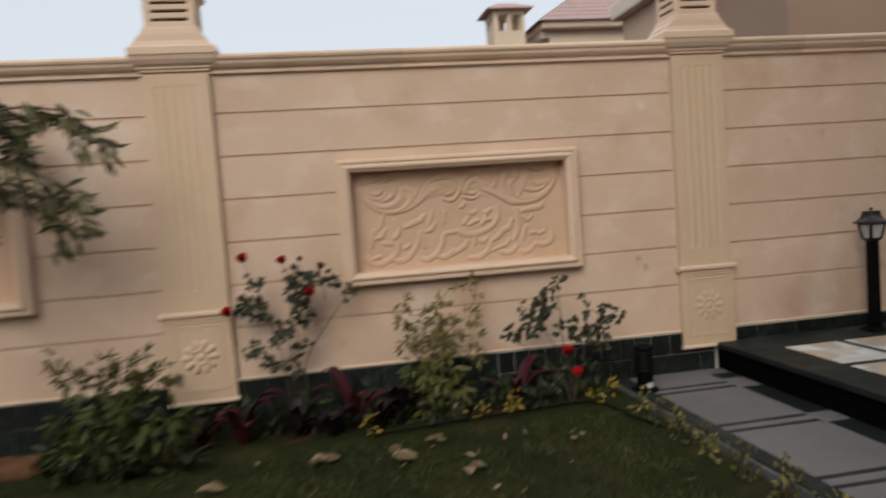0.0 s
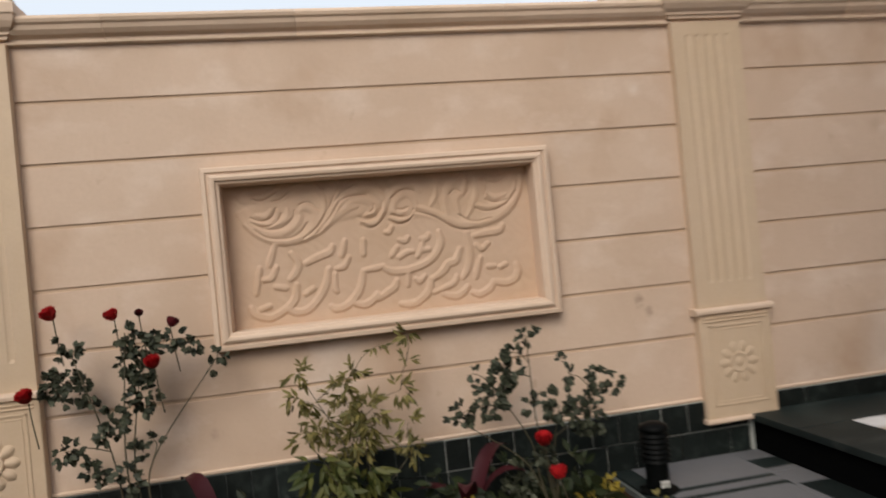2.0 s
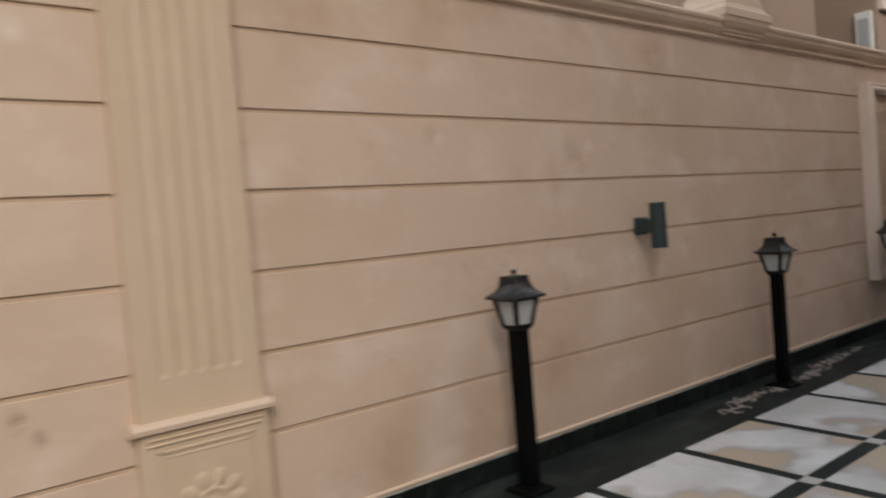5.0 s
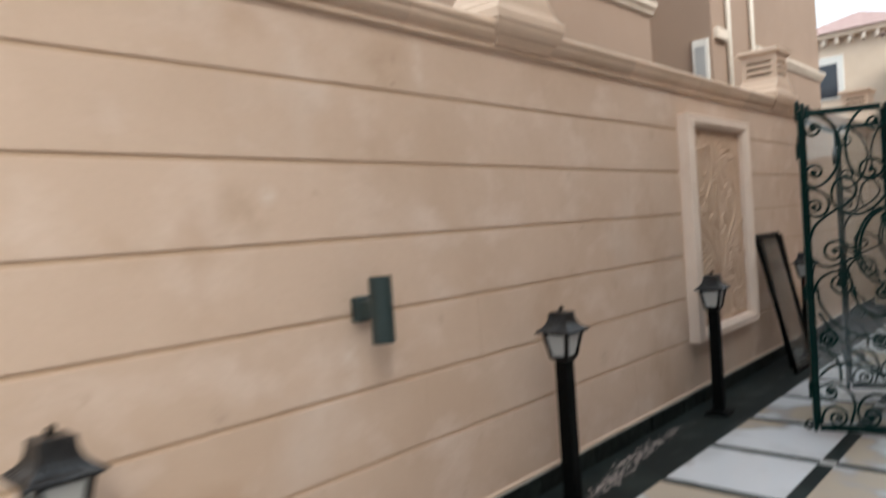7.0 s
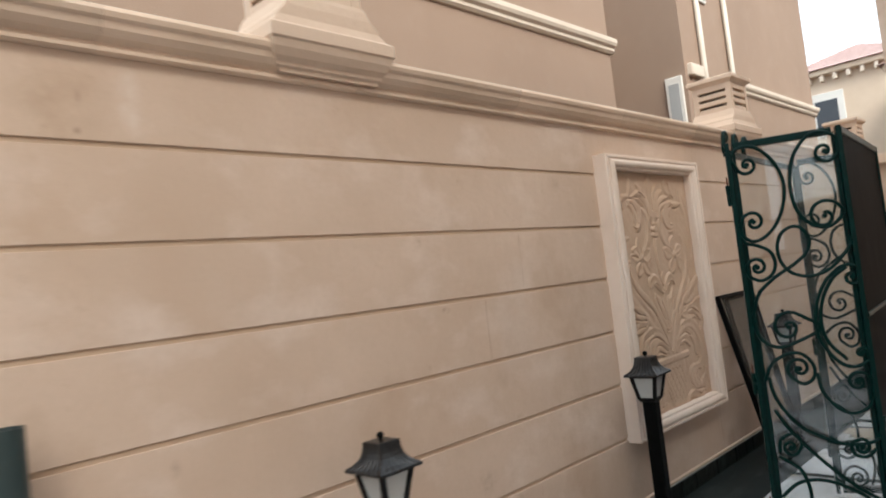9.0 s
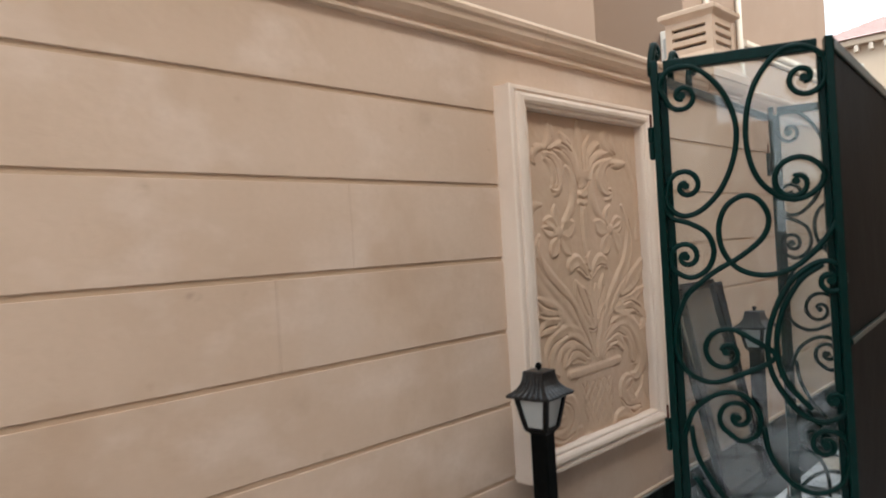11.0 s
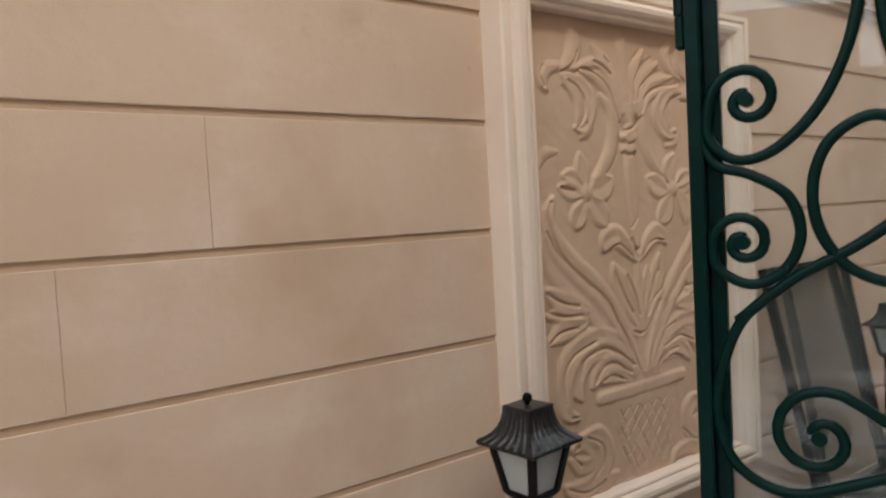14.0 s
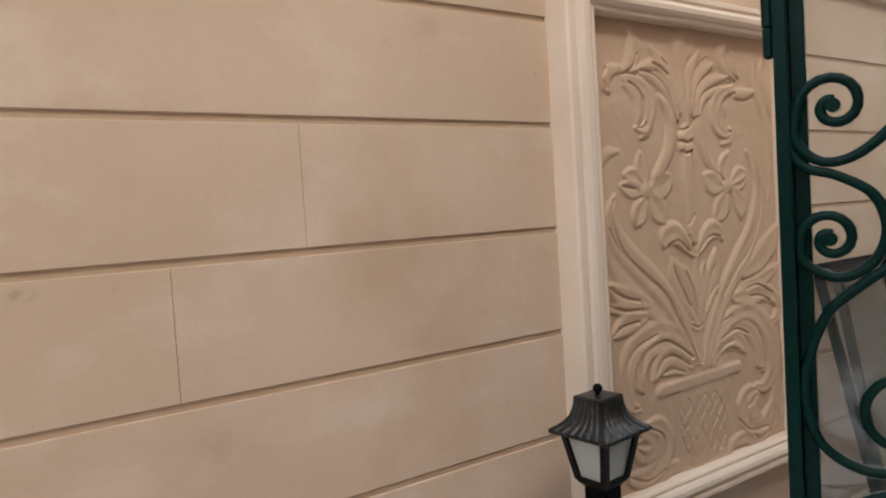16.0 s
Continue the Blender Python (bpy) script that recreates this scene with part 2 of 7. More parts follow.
M["pipe"] = surface("cream_pipe", (0.62, 0.56, 0.48), 0.5, 0, (((0.5, 0.44, 0.37), 3.0, 0.45, 0.75, 0.5, FLAT),))
M["debris"] = surface("plaster_flakes", (0.42, 0.36, 0.33), 0.9, 0, (((0.26, 0.22, 0.20), 30.0, 0.4, 0.6, 0.8, FLAT),))


def leaf_mat(name, a, b, rough=0.5):
    mat = bpy.data.materials.new(name)
    mat.use_nodes = True
    nt = mat.node_tree
    bs = nt.nodes["Principled BSDF"]
    g = nt.nodes.new("ShaderNodeNewGeometry")
    nt.links.new(ramp_mix(nt, a, b, g.outputs["Random Per Island"]), bs.inputs["Base Color"])
    bs.inputs["Roughness"].default_value = rough
    bs.inputs["Specular IOR Level"].default_value = 0.2
    return mat


M["rose_leaf"] = leaf_mat("rose_leaf", (0.010, 0.014, 0.008), (0.072, 0.078, 0.050))
M["rose_petal"] = leaf_mat("rose_petal", (0.30, 0.008, 0.012), (0.52, 0.018, 0.02), 0.6)
M["dark_petal"] = leaf_mat("wilted_petal", (0.07, 0.008, 0.012), (0.13, 0.015, 0.02), 0.7)
M["yellow_leaf"] = leaf_mat("yellow_green_leaf", (0.06, 0.058, 0.016), (0.20, 0.165, 0.055))
M["green_leaf"] = leaf_mat("green_leaf", (0.022, 0.034, 0.007), (0.095, 0.095, 0.026))
M["gold_leaf"] = leaf_mat("golden_leaf", (0.11, 0.085, 0.012), (0.27, 0.20, 0.03))
M["red_leaf"] = leaf_mat("maroon_leaf", (0.008, 0.005, 0.006), (0.105, 0.010, 0.018))
M["edge_leaf"] = leaf_mat("edge_leaf", (0.018, 0.020, 0.007), (0.10, 0.088, 0.028))
M["tree_leaf"] = leaf_mat("tree_leaf", (0.024, 0.028, 0.012), (0.16, 0.15, 0.08))
M["corner_leaf"] = leaf_mat("corner_leaf", (0.004, 0.007, 0.002), (0.060, 0.074, 0.016))
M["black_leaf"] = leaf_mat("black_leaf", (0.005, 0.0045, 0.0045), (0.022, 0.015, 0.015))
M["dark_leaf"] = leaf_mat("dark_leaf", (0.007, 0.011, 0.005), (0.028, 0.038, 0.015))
M["grass"] = leaf_mat("grass_blade", (0.020, 0.030, 0.006), (0.062, 0.072, 0.018), 0.7)
gnt = M["grass"].node_tree
gbs = gnt.nodes["Principled BSDF"]
gcol = gbs.inputs["Base Color"].links[0].from_socket
gcol = ramp_mix(gnt, gcol, (0.016, 0.028, 0.006), noise_fac(gnt, 1.5, 0.48, 0.62))
gcol = ramp_mix(gnt, gcol, (0.085, 0.072, 0.030), noise_fac(gnt, 2.6, 0.60, 0.70))
gnt.links.new(gcol, gbs.inputs["Base Color"])
M["stem"] = surface("green_brown_stem", (0.06, 0.055, 0.03), 0.7, 0, (((0.10, 0.07, 0.04), 20.0, 0.4, 0.7, 0.6, FLAT),))


def marble():
    mat = bpy.data.materials.new("veined_marble")
    mat.use_nodes = True
    nt = mat.node_tree
    b = nt.nodes["Principled BSDF"]
    b.inputs["Roughness"].default_value = 0.22
    geo = nt.nodes.new("ShaderNodeNewGeometry").outputs["Position"]
    oi = nt.nodes.new("ShaderNodeObjectInfo").outputs["Random"]
    k = nt.nodes.new("ShaderNodeMath")
    k.operation = "MULTIPLY"
    k.inputs[1].default_value = 37.0
    nt.links.new(oi, k.inputs[0])
    add = nt.nodes.new("ShaderNodeVectorMath")
    add.operation = "ADD"
    nt.links.new(geo, add.inputs[0])
    nt.links.new(k.outputs[0], add.inputs[1])
    c = add.outputs[0]
    col = ramp_mix(nt, (0.71, 0.72, 0.73), (0.55, 0.55, 0.545), noise_fac(nt, 1.6, 0.45, 0.68, coord=c))
    halo = noise_fac(nt, 1.15, 0.505, 0.55, detail=3, rough=0.45, coord=c)
    col = ramp_mix(nt, col, (0.42, 0.40, 0.39), halo)
    patch = noise_fac(nt, 1.15, 0.54, 0.57, detail=3, rough=0.45, coord=c)
    col = ramp_mix(nt, col, (0.51, 0.425, 0.33), patch)
    wisp = noise_fac(nt, 5.0, 0.58, 0.75, detail=6, stretch=(1, 0.4, 1), rough=0.6, coord=c)
    k2 = nt.nodes.new("ShaderNodeMath")
    k2.operation = "MULTIPLY"
    k2.inputs[1].default_value = 0.45
    nt.links.new(wisp, k2.inputs[0])
    col = ramp_mix(nt, col, (0.40, 0.38, 0.37), k2.outputs[0])
    nt.links.new(col, b.inputs["Base Color"])
    return mat


M["marble"] = marble()
M["inset"] = surface("white_inset_stone", (0.50, 0.485, 0.46), 0.35, 0, (((0.40, 0.385, 0.37), 6.0, 0.4, 0.7, 0.6, FLAT),), (), 0.08)
glass = bpy.data.materials.new("clear_glass")
glass.use_nodes = True
gn = glass.node_tree
gb = gn.nodes["Principled BSDF"]
gb.inputs["Base Color"].default_value = (0.88, 0.93, 0.94, 1)
gb.inputs["Roughness"].default_value, gb.inputs["Transmission Weight"].default_value, gb.inputs["IOR"].default_value = 0.0, 1.0, 1.50
# bluish film: dust, with milky sky reflection put into its colour
dust_haze = gn.nodes.new("ShaderNodeBsdfDiffuse")
dust_haze.inputs["Color"].default_value = (0.72, 0.77, 0.80, 1)
film = gn.nodes.new("ShaderNodeMixShader")
veil = gn.nodes.new("ShaderNodeMath")
veil.operation = "MULTIPLY_ADD"
veil.inputs[1].default_value, veil.inputs[2].default_value = 0.030, 0.006
gn.links.new(noise_fac(gn, 2.2, 0.35, 0.7, detail=5, stretch=(1, 1, 0.4)), veil.inputs[0])
gn.links.new(veil.outputs[0], film.inputs[0])
gn.links.new(gb.outputs[0], film.inputs[1])
gn.links.new(dust_haze.outputs[0], film.inputs[2])
gn.links.new(film.outputs[0], gn.nodes["Material Output"].inputs[0])
M["glass"] = glass


# ---- mesh helpers ----
def link_mesh(name, bm, mat):
    me = bpy.data.meshes.new(name)
    bm.normal_update()
    bm.to_mesh(me)
    bm.free()
    me.materials.append(mat)
    return new(name, me)


def part(name, bm, mat, parent=None, label=""):
    ob = link_mesh(name, bm, mat)
    if parent:
        ob.parent = parent
    if label:
        tagged(ob, label)
    return ob


def thing(name, label, category, group="", at=(0, 0, 0), kind=""):
    ob = new(name)
    ob.location = at
    ob.empty_display_size = 0.1
    return tagged(ob, label, category, group, kind)


def box(bm, x0, x1, y0, y1, z0, z1, bevel=0.0, seg=1):
    res = bmesh.ops.create_cube(bm, size=1)
    vs = res["verts"]
    for v in vs:
        v.co = Vector(((x0 + x1) / 2 + v.co.x * (x1 - x0), (y0 + y1) / 2 + v.co.y * (y1 - y0), (z0 + z1) / 2 + v.co.z * (z1 - z0)))
    if bevel:
        es = list({e for v in vs for e in v.link_edges})
        bmesh.ops.bevel(bm, geom=es, offset=bevel, segments=seg, profile=0.6, affect="EDGES")
    return bm


def boxed(*args, **kw):
    return box(bmesh.new(), *args, **kw)


def loft(bm, rings, cap=True, closed=True, smooth=False):
    """Joins rings of points, each of the same count, into a skin."""
    rows = [[bm.verts.new(p) for p in ring] for ring in rings]
    n = len(rows[0])
    for a, b in zip(rows, rows[1:]):
        for i in range(n if closed else n - 1):
            f = bm.faces.new((a[i], a[(i + 1) % n], b[(i + 1) % n], b[i]))
            f.smooth = smooth
    if cap and closed:
        bm.faces.new(rows[0][::-1])
        bm.faces.new(rows[-1])
    return bm


def square_rings(cx, cy, profile):
    """Stacked square sections: (half width in x, half depth in y, z)."""
    return [[(cx - a, cy - b, z), (cx + a, cy - b, z), (cx + a, cy + b, z), (cx - a, cy + b, z)] for a, b, z in profile]


def round_rings(cx, cy, profile, n=16):
    return [[(cx + r * math.cos(2 * math.pi * i / n), cy + r * math.sin(2 * math.pi * i / n), z) for i in range(n)] for r, z in profile]


def extrude_x(bm, profile, x0, x1):
    """A closed (y, z) outline drawn out along x."""
    return loft(bm, [[(x0, y, z) for y, z in profile], [(x1, y, z) for y, z in profile]])


def spline(pts, step=6):
    """Points of a smooth curve through pts (tuples of any size)."""
    p = [np.array(q, float) for q in pts]
    p = [2 * p[0] - p[1]] + p + [2 * p[-1] - p[-2]]
    out = []
    for a, b, c, d in zip(p, p[1:], p[2:], p[3:]):
        for i in range(step):
            t = i / step
            out.append(0.5 * (2 * b + (c - a) * t + (2 * a - 5 * b + 4 * c - d) * t**2 + (3 * b - a - 3 * c + d) * t**3))
    return out + [p[-2]]


def tube(bm, pts, radius, n=6, taper=1.0):
    """A round bar along points in space."""
    pts = [Vector(p) for p in pts]
    up = Vector((0.123, 0.4, 0.9)).normalized()
    rings = []
    for i, p in enumerate(pts):
        d = (pts[min(i + 1, len(pts) - 1)] - pts[max(i - 1, 0)]).normalized()
        s = d.cross(up)
        s = s.normalized() if s.length > 1e-4 else Vector((1, 0, 0))
        u = s.cross(d)
        r = radius * (1 + (taper - 1) * i / max(1, len(pts) - 1))
        rings.append([p + r * (math.cos(2 * math.pi * k / n) * s + math.sin(2 * math.pi * k / n) * u) for k in range(n)])
    return loft(bm, rings, smooth=True)


# ---- ground ----
LOW, TOP = -0.27, -0.03            # lower paving, raised terrace
H, ZB = 0.34, 0.17                 # course height, foot of the lowest full course
WX0, WX1 = -9.0, 13.2              # the boundary wall's ends
FOOT = 0.095                       # underside of the cream stone

bm = bmesh.new()
bmesh.ops.create_grid(bm, x_segments=40, y_segments=40, size=400)
for v in bm.verts:
    v.co.z = -0.36
tagged(part("ground", bm, M["soil"]), "bare sandy ground round the gardens", "ground", kind="structure")

bm = bmesh.new()
bmesh.ops.create_grid(bm, x_segments=90, y_segments=60, size=1)
for v in bm.verts:
    v.co = Vector((-4.9 + v.co.x * 4.12, -3.6 + v.co.y * 3.58, 0))
    v.co.z = -0.335 + 0.03 * noise.noise(v.co * 1.3) + 0.012 * noise.noise(v.co * 6) + (0.03 if v.co.y > -0.7 else 0) + 0.045 * max(0, min(1, (v.co.x + 1.0) / 0.2))
tagged(part("lawn", bm, M["lawn"]), "patchy green lawn with bare soil at the wall bed", "lawn", kind="structure")

bm = bmesh.new()
bmesh.ops.create_grid(bm, x_segments=110, y_segments=20, size=1)
for v in bm.verts:
    edge = -0.60 + 0.08 * noise.noise(Vector((v.co.x * 9, 0, 5)))
    y = edge + (v.co.y + 1) / 2 * (-0.02 - edge)
    v.co = Vector((-3.45 + v.co.x * 2.76, y, 0))
    v.co.z = -0.312 + 0.02 * noise.noise(v.co * 5) + 0.012 * noise.noise(v.co * 17) - (0.03 if y < edge + 0.03 else 0)
tagged(part("flower_bed", bm, M["soil"]), "bare brown soil bed along the wall", "flower bed", kind="structure")

# ---- boundary wall: a mortar core, stone blocks proud of it ----
PANELS = [(-2.87, -1.00, 0.835, 1.71), (6.66, 7.81, 0.56, 2.25), (-7.25, -5.375, 0.835, 1.71)]
PILASTERS = [(-4.37, -3.873), (0.0, 0.49)]


def cut(rect, hole):
    """What is left of a rectangle (x0, x1, z0, z1) round a hole."""
    x0, x1, z0, z1 = rect
    a0, a1, b0, b1 = hole
    if a0 >= x1 or a1 <= x0 or b0 >= z1 or b1 <= z0:
        return [rect]
    out = []
    if a0 > x0:
        out.append((x0, a0, z0, z1))
    if a1 < x1:
        out.append((a1, x1, z0, z1))
    m0, m1 = max(a0, x0), min(a1, x1)
    if b0 > z0 + 0.01:
        out.append((m0, m1, z0, b0))
    if b1 < z1 - 0.01:
        out.append((m0, m1, b1, z1))
    return out


core = bmesh.new()
blocks = [(WX0, WX1, -0.36, 2.53)]
for hole in PANELS:
    blocks = [q for rect in blocks for q in cut(rect, hole)]
for a0, a1, b0, b1 in blocks:
    box(core, a0, a1, 0.0085, 0.26, b0, b1)
wall_north = tagged(part("wall_north", core, M["groove"]), "cream stone boundary wall with level recessed joints", "wall", kind="structure")

rng = random.Random(5)
rows = [(FOOT, ZB + H)] + [(ZB + H * k, ZB + H * (k + 1)) for k in range(1, 7)]
JOINTS = {3: 5.336, 4: 5.678}      # upright joints seen in two of the courses
for n, (z0, z1) in enumerate(rows):
    start = JOINTS.get(n, 5.5 + rng.uniform(-0.5, 0.5))
    xs = [start]
    while xs[0] > WX0 + 0.5:
        xs.insert(0, xs[0] - rng.uniform(1.05, 1.35))
    while xs[-1] < WX1 - 0.5:
        xs.append(xs[-1] + rng.uniform(1.05, 1.35))
    xs[0], xs[-1] = WX0, WX1
    for x0, x1 in zip(xs, xs[1:]):
        pieces = [(x0, x1, z0, z1)]
        for hole in PANELS:
            pieces = [q for r in pieces for q in cut(r, hole)]
        for a0, a1, b0, b1 in pieces:
            lo = b0 if n == 0 and b0 == z0 else b0 + (0.0100 if b0 == z0 else 0)
            hi = b1 - (0.0100 if b1 == z1 and n < 6 else 0)
            if a1 - a0 > 0.03 and hi - lo > 0.03:
                y = rng.uniform(-0.0006, 0.0006)
                g = 0.0013 if n in JOINTS and abs(a0 - JOINTS[n]) < 0.01 else 0.0
                edge = [(0.02, lo), (y + 0.002, lo), (y, lo + 0.0025), (y, hi - 0.0012), (y + 0.0012, hi), (0.02, hi)]
                part("stone_block", extrude_x(bmesh.new(), edge, a0 + g, a1), M["stone"], wall_north)

# a small rounded lip under the lowest course
lip = [(0.015, FOOT - 0.012), (-0.006, FOOT - 0.012), (-0.012, FOOT - 0.004), (-0.012, FOOT + 0.006), (-0.002, FOOT + 0.012), (0.015, FOOT + 0.012)]
part("foot_moulding", extrude_x(bmesh.new(), lip, WX0, WX1), M["moulding"], wall_north)

# slate plinth, brick by brick
# garden stretch darker: shade behind the plants put into the grout colour
part("grout_bed", boxed(WX0, -1.72, -0.013, 0.013, -0.36, FOOT - 0.013), M["groutdark"], wall_north, "dark grout with the shade behind the plants in its colour")
part("grout_bed", boxed(-1.72, WX1, -0.013, 0.013, -0.36, FOOT - 0.013), M["grout"], wall_north)
rng = random.Random(8)
brick_bm = boxed(-0.5, 0.5, -0.5, 0.5, -0.5, 0.5)
brick_me = bpy.data.meshes.new("brick")
brick_bm.to_mesh(brick_me)
brick_bm.free()
brick_me.materials.append(M["slate"])


def brick(x0, x1, z0, z1, parent):
    ob = new("brick", brick_me)
    ob.parent = parent
    d = rng.uniform(0.016, 0.024)
    ob.location = ((x0 + x1) / 2, -d / 2, (z0 + z1) / 2)
    ob.scale = (x1 - x0 - 0.007, d + 0.004, z1 - z0 - 0.008)


for row in range(2):
    z1 = FOOT - 0.013 - row * 0.187
    z0 = max(z1 - 0.187, LOW - 0.04) if row == 0 else LOW - 0.04
    x = -6.6 + (0.09 if row % 2 else 0)
    while x < 0.3:
        w = rng.uniform(0.13, 0.20)
        brick(x, min(x + w, 0.30), z0, z1, wall_north)
        x += w
x = 0.3
while x < 13.0:
    w = rng.uniform(0.13, 0.24)
    brick(x, x + w, TOP - 0.01, FOOT - 0.013, wall_north)
    x += w

# cornice stones
CORN = [(0.02, 2.515), (-0.016, 2.515), (-0.03, 2.522), (-0.03, 2.535), (-0.022, 2.541), (-0.022, 2.552), (-0.05, 2.566), (-0.068, 2.588), (-0.074, 2.612), (-0.086, 2.622),
        (-0.092, 2.64), (-0.086, 2.656), (-0.07, 2.664), (0.32, 2.664), (0.34, 2.64), (0.34, 2.6), (0.3, 2.55), (0.27, 2.515)]
cornice = tagged(new("cornice"), "moulded cream stone coping along the wall top", "cornice", kind="structure")
xs = [WX0, -7.9, -6.7, -5.6, -4.55, -3.38, -2.35, -1.10, 0.1, 1.3, 2.35, 3.5, 4.6, 5.75, 6.9, 8.05, 9.2, 10.4, 11.6, 12.6, WX1]
for a, b in zip(xs, xs[1:]):
    part("coping_stone", extrude_x(bmesh.new(), CORN, a + 0.001, b - 0.001), M["stone_cornice"], cornice)


def louvre_post(x, y=0.10, rz=0.0):
    """A stone cap post on the wall: stepped foot, slotted box, flat slab."""
    t = thing("wall_post", "cream stone cap post with slotted box on the boundary wall", "wall post", "posts on the wall", (x, y, 0))
    foot = [(0.262, 0.150, 2.545), (0.262, 0.150, 2.562), (0.275, 0.163, 2.568), (0.275, 0.163, 2.582), (0.295, 0.185, 2.60), (0.312, 0.203, 2.63), (0.318, 0.212, 2.66), (0.325, 0.22, 2.668), (0.325, 0.22, 2.72),
            (0.30, 0.20, 2.735), (0.265, 0.19, 2.77), (0.262, 0.19, 2.785), (0.225, 0.19, 2.82), (0.205, 0.185, 2.86), (0.195, 0.18, 2.88)]
    part("foot", loft(bmesh.new(), square_rings(0, 0, foot)), M["moulding"], t)
    part("core", boxed(-0.15, 0.15, -0.14, 0.14, 2.88, 3.13), M["darkslot"], t, "dark inside of the slots")
    for k in range(4):
        z = 2.88 + k * 0.064
        part("slat", boxed(-0.185, 0.185, -0.172, 0.172, z, z + 0.041 + (0.008 if k == 3 else 0), bevel=0.004), M["moulding"], t)
    for sx in (-1, 1):
        for sy in (-1, 1):
            part("corner", boxed(min(sx * 0.187, sx * 0.135), max(sx * 0.187, sx * 0.135), min(sy * 0.174, sy * 0.125), max(sy * 0.174, sy * 0.125), 2.88, 3.13), M["moulding"], t)
    slab = [(0.187, 0.174, 3.12), (0.20, 0.187, 3.135), (0.205, 0.192, 3.14), (0.225, 0.21, 3.155), (0.225, 0.21, 3.185), (0.21, 0.195, 3.195)]
    part("slab", loft(bmesh.new(), square_rings(0, 0, slab)), M["moulding"], t)
    t.rotation_euler.z = radians(rz)
    return t


M["darkslot"] = surface("slot_shade", (0.05, 0.035, 0.025), 0.9)
post = louvre_post(-4.12)
for x, y in ((0.245, 0.10), (4.45, 0.10), (9.08, 0.10), (13.25, 0.10), (13.25, -1.0)):
    copy_thing(post, pose(x, y, 0))

wall_end = tagged(part("wall_end", boxed(13.2, 13.45, -7.0, 0.26, -0.36, 2.53), M["stone"]), "cream stone cross wall closing the drive", "wall", kind="structure")
part("coping", boxed(13.1, 13.55, -7.0, 0.30, 2.53, 2.664, bevel=0.02, seg=2), M["stone_cornice"], wall_end)


# ---- pilasters ----
def pilaster(x0, x1, relief):
    cx = (x0 + x1) / 2
    t = thing("pilaster", "fluted yellow limestone pilaster with a rosette pedestal", "pilaster", "pilasters on the wall", (cx, 0, 0))
    w = (x1 - x0) / 2
    # fluted shaft: the outline in plan, drawn up
    plan = [(-w, 0.02), (-w, -0.052)]
    for k in range(5):
        c = -0.14 + k * 0.07
        plan += [(c - 0.020, -0.052), (c - 0.012, -0.0482), (c, -0.0466), (c + 0.012, -0.0482), (c + 0.020, -0.052)]
    plan += [(w, -0.052), (w, 0.02)]
    flat = [(px, py if py > 0 else -0.052) for px, py in plan]
    rings = [[(px, py, z) for px, py in p] for p, z in ((flat, 0.66), (flat, 0.83), (plan, 0.85), (plan, 2.425), (flat, 2.44), (flat, 2.52))]
    part("shaft", loft(bmesh.new(), rings), M["stone_yellow"], t)
    ledge = [(0.02, 0.632), (-0.066, 0.632), (-0.082, 0.642), (-0.084, 0.660), (-0.076, 0.672), (-0.054, 0.678), (0.02, 0.678)]
    part("ledge", extrude_x(bmesh.new(), ledge, -w - 0.035, w + 0.03), M["moulding"], t)
    part("pedestal", boxed(-w - 0.008, w + 0.008, -0.062, 0.02, -0.045, 0.632, bevel=0.004), M["stone_yellow"], t)
    bm = bmesh.new()
    a, z0, z1 = w - 0.055, 0.045, 0.565
    for r in ((-a, -a + 0.014, z0, z1), (a - 0.014, a, z0, z1), (-a, a, z1 - 0.014, z1), (-a, a, z0, z0 + 0.014)):
        box(bm, r[0], r[1], -0.067, -0.06, r[2], r[3], bevel=0.003)
    part("panel_bead", bm, M["stone_yellow"], t)
    bm = bmesh.new()
    a, z0, z1 = a - 0.026, z0 + 0.026, z1 - 0.026
    for r in ((-a, -a + 0.008, z0, z1), (a - 0.008, a, z0, z1), (-a, a, z1 - 0.008, z1), (-a, a, z0, z0 + 0.008)):
        box(bm, r[0], r[1], -0.0645, -0.06, r[2], r[3], bevel=0.002)
    part("panel_bead", bm, M["stone_yellow"], t)
    for z in (0.585, 0.606):
        part("fillet", boxed(-w + 0.02, w - 0.02, -0.069, -0.06, z, z + 0.010, bevel=0.003), M["stone_yellow"], t)
    part("toe", extrude_x(bmesh.new(), [(0.02, -0.06), (-0.074, -0.06), (-0.08, -0.05), (-0.074, -0.035), (-0.062, -0.03), (0.02, -0.03)], -w - 0.02, w + 0.02), M["moulding"], t)
    # rosette
    rc = 0.315
    for k in range(10):
        bm = bmesh.new()
        an = 2 * math.pi * k / 10
        dx, dz = math.cos(an), math.sin(an)
        rings = []
        for s, wd, hgt in ((0.058, 0.020, 0.012), (0.084, 0.030, 0.022), (0.112, 0.035, 0.020), (0.134, 0.022, 0.012), (0.142, 0.004, 0.004)):
            rings.append([(dx * s - dz * q * wd, -0.06 - relief * hgt * (1 - abs(q)) ** 0.6, rc + dz * s + dx * q * wd) for q in (-1, -0.5, 0, 0.5, 1)])
        loft(bm, rings, closed=False, smooth=True)
        part("petal", bm, M["stone_yellow"], t)
    n = 24
    bm = bmesh.new()
